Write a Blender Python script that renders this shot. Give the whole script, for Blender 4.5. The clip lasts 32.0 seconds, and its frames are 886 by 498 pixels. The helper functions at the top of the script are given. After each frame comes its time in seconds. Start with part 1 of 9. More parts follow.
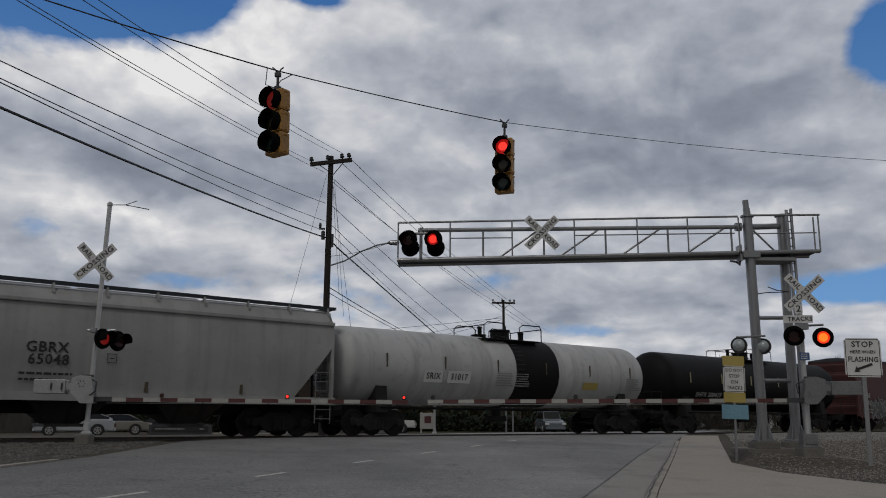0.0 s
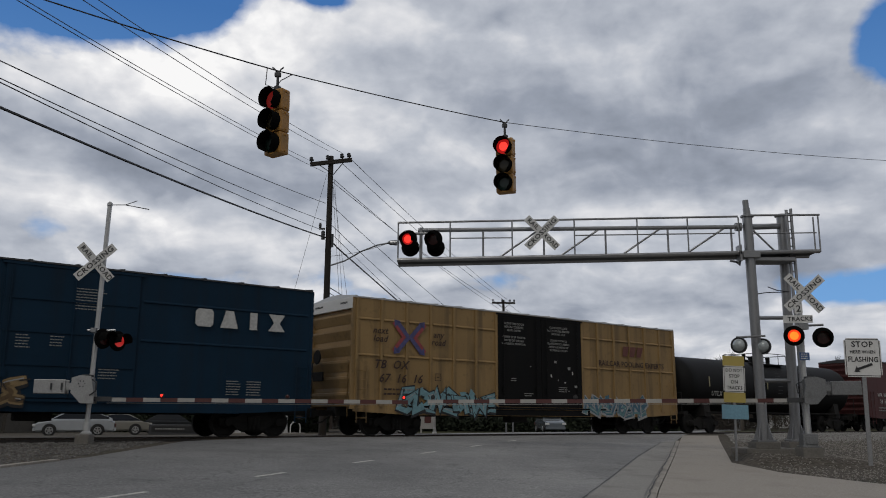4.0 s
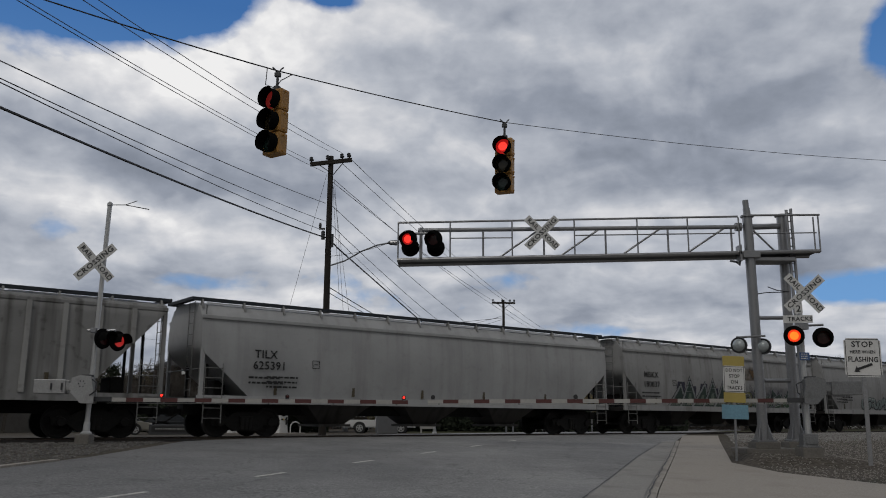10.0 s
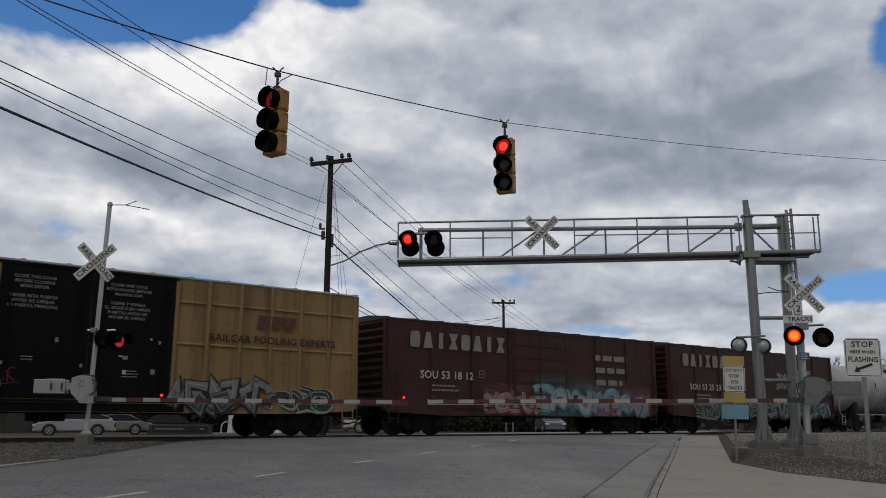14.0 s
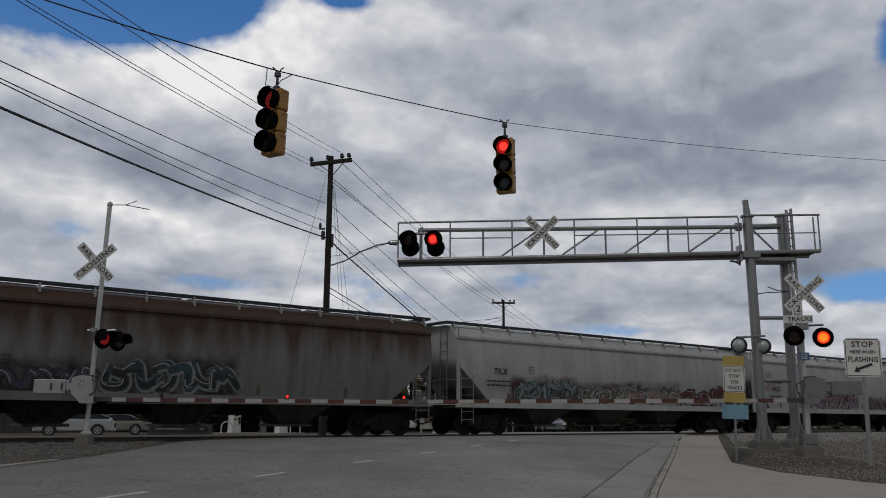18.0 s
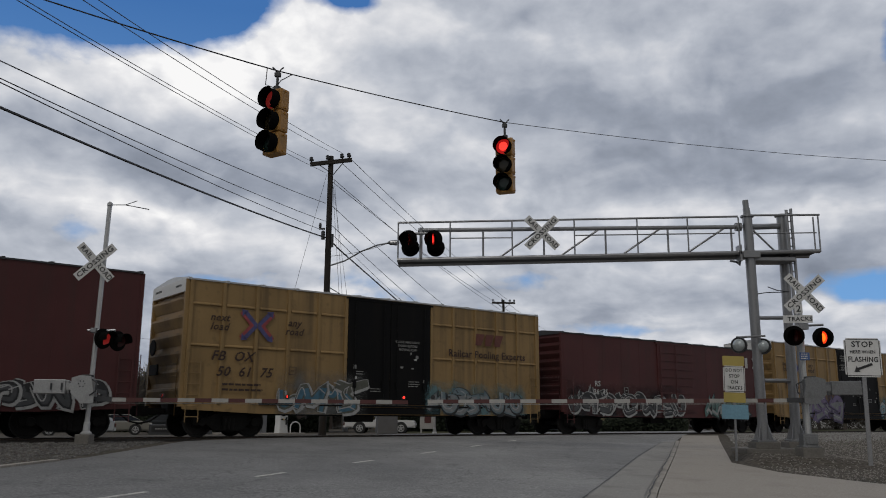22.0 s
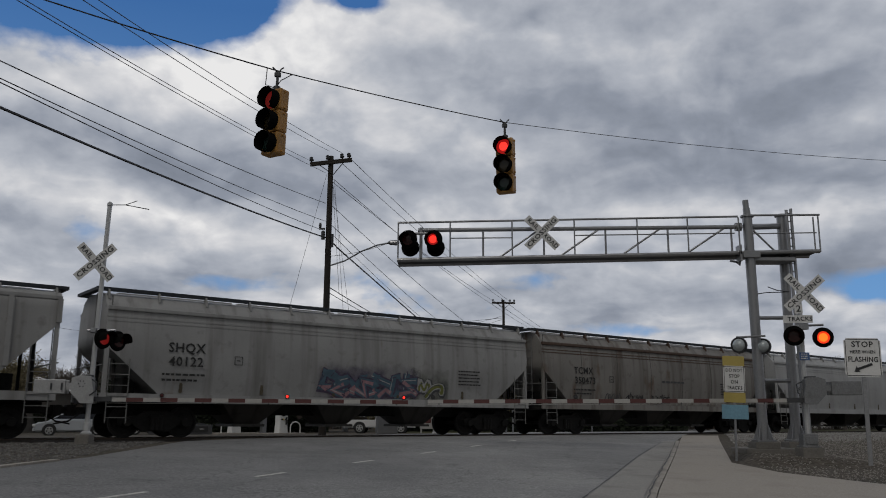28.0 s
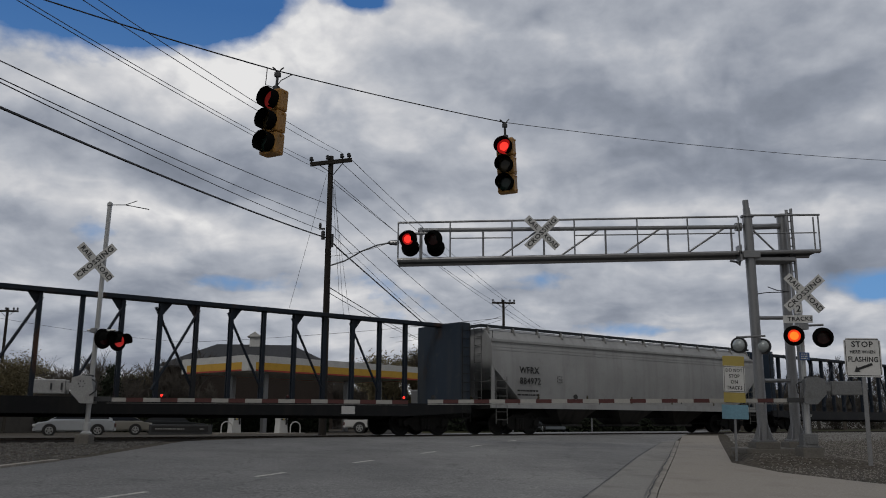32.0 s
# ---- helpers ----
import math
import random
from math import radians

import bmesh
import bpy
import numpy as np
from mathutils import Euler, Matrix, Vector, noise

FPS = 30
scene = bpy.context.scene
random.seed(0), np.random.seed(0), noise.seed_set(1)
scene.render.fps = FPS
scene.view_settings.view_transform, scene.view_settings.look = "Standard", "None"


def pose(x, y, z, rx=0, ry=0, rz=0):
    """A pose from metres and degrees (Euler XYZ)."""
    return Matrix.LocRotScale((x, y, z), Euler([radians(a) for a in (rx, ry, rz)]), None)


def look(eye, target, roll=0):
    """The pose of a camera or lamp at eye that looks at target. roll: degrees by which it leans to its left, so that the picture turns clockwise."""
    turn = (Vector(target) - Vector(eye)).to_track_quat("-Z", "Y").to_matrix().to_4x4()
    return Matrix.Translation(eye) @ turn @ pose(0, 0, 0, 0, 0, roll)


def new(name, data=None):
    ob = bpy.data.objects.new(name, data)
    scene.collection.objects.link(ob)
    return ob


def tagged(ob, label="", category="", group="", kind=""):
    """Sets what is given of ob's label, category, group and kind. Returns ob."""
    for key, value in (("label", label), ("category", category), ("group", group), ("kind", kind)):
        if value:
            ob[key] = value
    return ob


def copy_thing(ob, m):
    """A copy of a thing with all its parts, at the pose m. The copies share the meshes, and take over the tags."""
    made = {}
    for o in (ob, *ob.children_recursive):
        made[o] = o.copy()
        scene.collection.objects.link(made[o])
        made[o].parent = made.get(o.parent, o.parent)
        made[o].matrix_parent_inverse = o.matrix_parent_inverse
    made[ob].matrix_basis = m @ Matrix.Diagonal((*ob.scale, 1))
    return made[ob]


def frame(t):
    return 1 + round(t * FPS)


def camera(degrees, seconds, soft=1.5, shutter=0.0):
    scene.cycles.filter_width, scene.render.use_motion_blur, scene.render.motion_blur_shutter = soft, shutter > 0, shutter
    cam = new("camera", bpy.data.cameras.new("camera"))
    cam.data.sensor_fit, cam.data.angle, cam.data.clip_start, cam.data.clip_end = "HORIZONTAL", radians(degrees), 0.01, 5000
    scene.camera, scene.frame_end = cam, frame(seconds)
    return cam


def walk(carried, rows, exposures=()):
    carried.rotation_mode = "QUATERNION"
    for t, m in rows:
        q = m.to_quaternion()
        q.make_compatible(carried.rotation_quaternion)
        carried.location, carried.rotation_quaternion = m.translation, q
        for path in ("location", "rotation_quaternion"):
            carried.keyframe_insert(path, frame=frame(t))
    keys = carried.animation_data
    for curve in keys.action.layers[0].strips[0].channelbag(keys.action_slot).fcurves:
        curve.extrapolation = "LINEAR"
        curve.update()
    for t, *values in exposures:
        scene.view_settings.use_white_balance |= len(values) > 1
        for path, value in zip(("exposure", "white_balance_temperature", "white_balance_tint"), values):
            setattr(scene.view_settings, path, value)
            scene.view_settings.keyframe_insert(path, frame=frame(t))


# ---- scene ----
# The clip's place: a skewed level crossing with a passing freight train.
# z = 0 is the rail top; the camera stands at the origin of the plan.
cam = camera(55.88, 32.0, 1.0, 0.04)
EYE_Z = 0.571
PATH = [(0.0, pose(0, 0, EYE_Z, 101.602, 0, 0) @ pose(0, 0, 0, 0, 0, 0.265)),
        (32.0, pose(0, 0, EYE_Z, 101.602, 0, 0) @ pose(0, 0, 0, 0, 0, 0.265))]
# the camera opens up a little while dark cars fill its view
walk(cam, PATH, [(0.0, -0.12), (1.0, -0.06), (2.0, 0.02), (3.0, 0.14), (6.0, 0.10), (7.0, 0.13), (8.0, 0.15), (9.0, 0.05), (10.0, 0.0), (12.0, -0.05), (13.0, 0.0), (14.0, 0.1), (17.0, -0.12),
                 (18.0, -0.03), (19.0, -0.02), (20.0, 0.02), (21.0, 0.12), (22.0, 0.13), (23.0, 0.10), (24.0, 0.06), (25.0, 0.03), (28.0, -0.08), (31.0, -0.08), (32.0, -0.14)])

YAW = radians(37.737)
DIR = Vector((math.cos(YAW), math.sin(YAW), 0))
NOR = Vector((-math.sin(YAW), math.cos(YAW), 0))
SIDE = Vector((-0.655, 32.221, 0))      # a point on the train's near side
CENTRE = SIDE + NOR * 1.54              # the same on the track's centre line


def along(u, n=0.0, z=0.0):
    """A point u metres along the track and n metres from its centre line, away from the camera."""
    return CENTRE + DIR * u + NOR * n + Vector((0, 0, z))


def step(v, xs, ys):
    return float(np.interp(v, xs, ys))


def height(x, y):
    """The ground's height."""
    n = (SIDE - Vector((x, y, 0))).dot(NOR)
    return step(n, (-60, -25, -18, -5.0, 3, 16, 30), (-.45, -.4, -.22, -0.05, -0.03, -.55, -1.0))


# ------------------------------------------------------------ light
SUN_EL, SUN_AZ = radians(48), radians(200)
world = bpy.data.worlds.new("sky")
scene.world = world
world.use_nodes = True
wn, wl = world.node_tree.nodes, world.node_tree.links
wn.clear()
w_out = wn.new("ShaderNodeOutputWorld")
w_bg = wn.new("ShaderNodeBackground")
w_sky = wn.new("ShaderNodeTexSky")
w_sky.sky_type, w_sky.sun_disc = "NISHITA", False
w_sky.sun_elevation, w_sky.sun_rotation = SUN_EL, SUN_AZ
w_co = wn.new("ShaderNodeTexCoord")
w_no = wn.new("ShaderNodeTexNoise")
w_no.inputs["Scale"].default_value, w_no.inputs["Detail"].default_value = 3.0, 6.0
w_ramp = wn.new("ShaderNodeMapRange")
w_ramp.inputs["From Min"].default_value, w_ramp.inputs["From Max"].default_value = 0.36, 0.5
w_mix = wn.new("ShaderNodeMix")
w_mix.data_type = "RGBA"
w_mix.inputs["B"].default_value = (7.7, 7.75, 7.8, 1)
wl.new(w_co.outputs["Generated"], w_no.inputs["Vector"])
wl.new(w_no.outputs["Fac"], w_ramp.inputs["Value"])
wl.new(w_ramp.outputs["Result"], w_mix.inputs["Factor"])
wl.new(w_sky.outputs["Color"], w_mix.inputs["A"])
wl.new(w_mix.outputs["Result"], w_bg.inputs["Color"])
w_bg.inputs["Strength"].default_value = 0.034
wl.new(w_bg.outputs["Background"], w_out.inputs["Surface"])

sun = new("sun", bpy.data.lights.new("sun", "SUN"))
sun.data.energy, sun.data.angle, sun.data.color = 0.6, radians(14), (1.0, 0.96, 0.9)
sun.matrix_world = look((math.sin(SUN_AZ) * 60 * math.cos(SUN_EL), math.cos(SUN_AZ) * 60 * math.cos(SUN_EL), 60 * math.sin(SUN_EL)), (0, 0, 0))


# ------------------------------------------------------------ materials
def nodes_of(name):
    m = bpy.data.materials.new(name)
    m.use_nodes = True
    return m, m.node_tree.nodes, m.node_tree.links, m.node_tree.nodes["Principled BSDF"]


def noise_node(n, l, co, scale, detail=4.0, stretch=(1, 1, 1), shift=(0, 0, 0)):
    mp = n.new("ShaderNodeMapping")
    mp.inputs["Location"].default_value = shift
    mp.inputs["Scale"].default_value = stretch
    t = n.new("ShaderNodeTexNoise")
    t.inputs["Scale"].default_value, t.inputs["Detail"].default_value = scale, detail
    l.new(co, mp.inputs["Vector"])
    l.new(mp.outputs["Vector"], t.inputs["Vector"])
    return t.outputs["Fac"]


def ranged(n, l, v, a, b, lo=0.0, hi=1.0):
    r = n.new("ShaderNodeMapRange")
    for k, x in zip(("From Min", "From Max", "To Min", "To Max"), (a, b, lo, hi)):
        r.inputs[k].default_value = x
    l.new(v, r.inputs["Value"])
    return r.outputs["Result"]


def mixed(n, l, fac, a, b):
    m = n.new("ShaderNodeMix")
    m.data_type = "RGBA"
    for k, v in (("A", a), ("B", b)):
        if isinstance(v, tuple):
            m.inputs[k].default_value = (*v, 1)
        else:
            l.new(v, m.inputs[k])
    if isinstance(fac, float):
        m.inputs["Factor"].default_value = fac
    else:
        l.new(fac, m.inputs["Factor"])
    return m.outputs["Result"]


def surface(name, colour, rough=0.6, metal=0.0, grain=30.0, vary=0.15, bump=0.1, coarse=1.5, stain=None, amount=0.4, stretch=(1, 1, 1), island=False):
    """A plain surface with fine grain, coarse patches and stains of a second colour."""
    m, n, l, p = nodes_of(name)
    co = n.new("ShaderNodeTexCoord").outputs["Object"]
    fine = noise_node(n, l, co, grain, 3.0)
    broad = noise_node(n, l, co, coarse, 5.0, stretch)
    dark = tuple(c * (1 - vary) for c in colour)
    light = tuple(min(1, c * (1 + vary)) for c in colour)
    c = mixed(n, l, ranged(n, l, fine, 0.3, 0.7), dark, light)
    c = mixed(n, l, ranged(n, l, broad, 0.52, 0.75, 0.0, amount), c, stain or tuple(x * 0.6 for x in colour))
    if island:
        o = n.new("ShaderNodeObjectInfo").outputs["Random"]
        c = mixed(n, l, ranged(n, l, o, 0, 1, 0.0, 0.35), c, dark)
    l.new(c, p.inputs["Base Color"])
    p.inputs["Roughness"].default_value, p.inputs["Metallic"].default_value = rough, metal
    if bump:
        b = n.new("ShaderNodeBump")
        b.inputs["Strength"].default_value, b.inputs["Distance"].default_value = bump, 0.02
        l.new(fine, b.inputs["Height"])
        l.new(b.outputs["Normal"], p.inputs["Normal"])
    return m


def car_paint(name, colour, dirt=(0.10, 0.085, 0.07), streaks=0.5, rust=None, rust_from=0.6, rough=0.55, gloss=0.3):
    """Weathered paint of a freight car: vertical streaks, faded patches, road dirt and rust."""
    m, n, l, p = nodes_of(name)
    co = n.new("ShaderNodeTexCoord").outputs["Object"]
    fine = noise_node(n, l, co, 14.0, 5.0)
    streak = noise_node(n, l, co, 1.0, 6.0, (2.6, 1.0, 0.16))
    patch = noise_node(n, l, co, 0.55, 4.0)
    grime = noise_node(n, l, co, 3.2, 8.0)
    c = mixed(n, l, ranged(n, l, patch, 0.3, 0.7), tuple(x * 0.86 for x in colour), tuple(min(1, x * 1.12) for x in colour))
    c = mixed(n, l, ranged(n, l, streak, 0.5, 0.72, 0, streaks), c, dirt)
    c = mixed(n, l, ranged(n, l, grime, 0.58, 0.75, 0, streaks * 0.7), c, dirt)
    if rust:
        r = noise_node(n, l, co, 1.3, 9.0, (1.0, 1.0, 0.45))
        c = mixed(n, l, ranged(n, l, r, rust_from - 0.05, rust_from + 0.07, 0, 0.9), c, rust)
    c = mixed(n, l, ranged(n, l, fine, 0.2, 0.8, 0.0, 0.16), c, tuple(x * 0.6 for x in colour))
    l.new(c, p.inputs["Base Color"])
    p.inputs["Roughness"].default_value = rough
    p.inputs["Specular IOR Level"].default_value = gloss
    b = n.new("ShaderNodeBump")
    b.inputs["Strength"].default_value, b.inputs["Distance"].default_value = 0.25, 0.02
    l.new(patch, b.inputs["Height"])
    l.new(b.outputs["Normal"], p.inputs["Normal"])
    return m


def glow(name, colour, strength, base=(0.3, 0.02, 0.01)):
    m, n, l, p = nodes_of(name)
    p.inputs["Base Color"].default_value = (*base, 1)
    p.inputs["Emission Color"].default_value = (*colour, 1)
    p.inputs["Emission Strength"].default_value = strength
    p.inputs["Roughness"].default_value = 0.3
    return m


M = {}
M["steel"] = surface("galvanised_steel", (0.285, 0.288, 0.297), 0.38, 0.7, 40, 0.12, 0.05, 3.0, (0.22, 0.22, 0.22), 0.5)
M["alu"] = surface("pale_metal_paint", (0.47, 0.475, 0.475), 0.36, 0.45, 40, 0.08, 0.05, 2.0, (0.33, 0.33, 0.32), 0.5)
M["dark_steel"] = surface("dark_steel", (0.06, 0.062, 0.066), 0.6, 0.3, 40, 0.2, 0.1)
M["black"] = surface("black_paint", (0.016, 0.016, 0.017), 0.5, 0, 50, 0.2, 0.05)
M["hood"] = surface("matt_black_hood", (0.008, 0.008, 0.008), 1.0, 0, 50, 0.2, 0)
M["hood"].node_tree.nodes["Principled BSDF"].inputs["Specular IOR Level"].default_value = 0.0
# grimy iron and wheels, near black: shade under the cars is in the colour
M["grime"] = surface("shaded_grimy_iron", (0.008, 0.0073, 0.0066), 0.9, 0.0, 12, 0.35, 0.3, 2.0, (0.013, 0.011, 0.009), 0.5)
M["wheel"] = surface("shaded_wheel_steel", (0.009, 0.008, 0.0075), 0.8, 0.1, 18, 0.2, 0.1)
M["rail"] = surface("rail_steel", (0.06, 0.045, 0.036), 0.5, 0.5, 20, 0.3, 0.1)
M["signal_yellow"] = surface("signal_yellow", (0.35, 0.175, 0.038), 0.5, 0, 30, 0.12, 0.03, 4.0, (0.16, 0.10, 0.03), 0.5)
M["white_sheet"] = surface("sign_white", (0.60, 0.60, 0.59), 0.45, 0, 30, 0.05, 0.0, 3.0, (0.5, 0.49, 0.46), 0.3)
M["sign_yellow"] = surface("sign_yellow", (0.42, 0.33, 0.09), 0.5, 0, 30, 0.05, 0.0)
M["sign_blue"] = surface("sign_blue", (0.06, 0.12, 0.27), 0.5, 0, 30, 0.05, 0.0)
M["pale_blue"] = surface("pale_blue_panel", (0.16, 0.31, 0.40), 0.5, 0, 20, 0.1, 0.0)
M["ink"] = surface("sign_ink", (0.02, 0.02, 0.022), 0.6, 0, 30, 0.1, 0.0)
M["gate_white"] = surface("gate_white", (0.38, 0.37, 0.35), 0.5, 0, 25, 0.08, 0.02)
M["gate_red"] = surface("gate_red", (0.085, 0.026, 0.024), 0.5, 0, 25, 0.1, 0.02)
# gate metal for the right side, its shade put into a darker colour
M["dull_shaded_gate_metal"] = surface("dull_shaded_gate_metal", (0.20, 0.205, 0.21), 0.45, 0.45, 30, 0.15, 0.05, 4.0, (0.10, 0.10, 0.10), 0.6)
M["gate_metal"] = surface("scuffed_gate_metal", (0.37, 0.373, 0.375), 0.42, 0.4, 30, 0.12, 0.05, 4.0, (0.22, 0.215, 0.21), 0.6)
M["board"] = surface("tarred_grating", (0.022, 0.027, 0.034), 0.7, 0.1, 30, 0.2, 0.1)
M["pole_wood"] = surface("creosoted_pole", (0.024, 0.02, 0.017), 0.9, 0, 30, 0.35, 0.4, 3.0, (0.045, 0.038, 0.031), 0.5, (1, 1, 0.1))
M["wire"] = surface("wire_black", (0.02, 0.02, 0.022), 0.6, 0, 10, 0.1, 0.0)
M["concrete"] = surface("concrete", (0.33, 0.30, 0.262), 0.9, 0, 30, 0.16, 0.3, 0.9, (0.235, 0.21, 0.18), 0.7)
M["gutter"] = surface("gutter_concrete", (0.275, 0.265, 0.246), 0.9, 0, 30, 0.2, 0.3, 1.2, (0.175, 0.166, 0.152), 0.8)
M["kerb"] = surface("kerb_concrete", (0.31, 0.285, 0.25), 0.9, 0, 25, 0.2, 0.2, 1.5, (0.10, 0.09, 0.08), 0.8)
M["foundation"] = surface("foundation_concrete", (0.16, 0.15, 0.135), 0.9, 0, 18, 0.15, 0.3)
M["ballast_stone"] = surface("ballast_stone", (0.25, 0.243, 0.232), 0.9, 0, 7, 0.40, 0.5, 1.1, (0.13, 0.124, 0.116), 0.5)
M["dirt"] = surface("gravelly_dirt", (0.095, 0.084, 0.071), 0.95, 0, 9, 0.45, 0.7, 0.7, (0.045, 0.05, 0.028), 0.6)
M["line_paint"] = surface("worn_road_paint", (0.55, 0.54, 0.50), 0.8, 0, 18, 0.2, 0.1, 6.0, (0.2, 0.2, 0.2), 0.8)
M["tie"] = surface("tie_wood", (0.07, 0.055, 0.045), 0.9, 0, 14, 0.3, 0.4)
M["lamp_dark"] = surface("unlit_red_lens", (0.05, 0.012, 0.012), 0.25, 0, 30, 0.1, 0)
M["lamp_red"] = glow("lit_red_lens", (1.0, 0.03, 0.02), 1.6)
M["lamp_rim"] = glow("red_lens_rim", (1.0, 0.02, 0.02), 0.28)
M["lamp_amber"] = glow("lit_orange_red_lens", (1.0, 0.14, 0.012), 1.9)
M["amber_rim"] = glow("orange_red_lens_rim", (1.0, 0.05, 0.01), 0.9)
M["lamp_dim"] = glow("dim_red_lens", (1.0, 0.05, 0.045), 0.30, (0.04, 0.008, 0.008))
M["lamp_faint"] = glow("nearly_dark_red_lens", (1.0, 0.05, 0.045), 0.12, (0.03, 0.006, 0.006))
M["lamp_soft"] = glow("half_hidden_red_lens", (1.0, 0.07, 0.06), 0.09, (0.08, 0.01, 0.01))
M["lamp_grey"] = surface("grey_lens", (0.42, 0.46, 0.47), 0.25, 0.2, 20, 0.1, 0)
M["amber_off"] = surface("unlit_amber_lens", (0.022, 0.016, 0.006), 0.3, 0, 20, 0.1, 0)
M["green_off"] = surface("unlit_green_lens", (0.008, 0.018, 0.015), 0.3, 0, 20, 0.1, 0)
M["glass"] = surface("dark_glass", (0.012, 0.014, 0.016), 0.12, 0, 10, 0.1, 0)
M["glass"].node_tree.nodes["Principled BSDF"].inputs["Specular IOR Level"].default_value = 0.25
M["rubber"] = surface("rubber", (0.02, 0.02, 0.02), 0.8, 0, 20, 0.2, 0.1)
M["white_wall"] = surface("white_painted_metal", (0.62, 0.62, 0.61), 0.6, 0, 12, 0.08, 0.05, 1.0, (0.45, 0.45, 0.44), 0.4)
M["roof_dark"] = surface("grey_shingles", (0.05, 0.052, 0.058), 0.9, 0, 6, 0.25, 0.3)
M["canopy_yellow"] = surface("canopy_yellow", (0.62, 0.36, 0.03), 0.5, 0, 10, 0.05, 0)
M["canopy_red"] = surface("canopy_red", (0.42, 0.05, 0.03), 0.5, 0, 10, 0.05, 0)
M["dark_ballast"] = surface("sooty_ballast_stone", (0.115, 0.11, 0.104), 0.9, 0, 9, 0.6, 0.5, 1.4, (0.035, 0.033, 0.03), 0.65)
# oily stone; the deep shade by the train is put into its colour too
M["sunk_bed"] = surface("oily_shaded_ballast", (0.018, 0.016, 0.014), 0.95, 0, 9, 0.5, 0.7, 1.0, (0.03, 0.027, 0.023), 0.5)
M["dirt_stone"] = surface("brown_gravel", (0.225, 0.208, 0.186), 0.9, 0, 30, 0.5, 0.4, 2.2, (0.10, 0.09, 0.076), 0.45)
# brick kept nearly black: the canopy's shade over the shop is in the colour
M["brickwork"] = surface("dull_brick", (0.035, 0.026, 0.022), 0.9, 0, 8, 0.25, 0.3)
M["beige_wall"] = surface("beige_wall", (0.12, 0.11, 0.095), 0.9, 0, 8, 0.12, 0.1)
M["bark"] = surface("bark", (0.085, 0.074, 0.063), 0.95, 0, 20, 0.3, 0.4)
M["leaf_dark"] = surface("evergreen_leaves", (0.018, 0.026, 0.012), 0.9, 0, 6, 0.4, 0)
M["leaf_olive"] = surface("olive_buds", (0.20, 0.17, 0.10), 0.9, 0, 6, 0.4, 0)
M["grass"] = surface("winter_grass", (0.05, 0.052, 0.026), 0.95, 0, 12, 0.4, 0.4, 0.5, (0.14, 0.12, 0.07), 0.6)
M["stencil_white"] = surface("stencil_white", (0.50, 0.50, 0.485), 0.7, 0, 14, 0.15, 0, 5.0, (0.3, 0.3, 0.3), 0.5)
M["tinted"] = surface("tinted_car_glass", (0.006, 0.007, 0.008), 0.12, 0, 5, 0.02, 0)
M["faint_stencil"] = surface("faded_rusty_stencil", (0.10, 0.075, 0.065), 0.7, 0, 14, 0.3, 0)
M["stencil_dim"] = surface("worn_small_stencil", (0.26, 0.26, 0.25), 0.7, 0, 14, 0.2, 0)
M["stencil_black"] = surface("stencil_black", (0.018, 0.018, 0.018), 0.7, 0, 14, 0.2, 0)


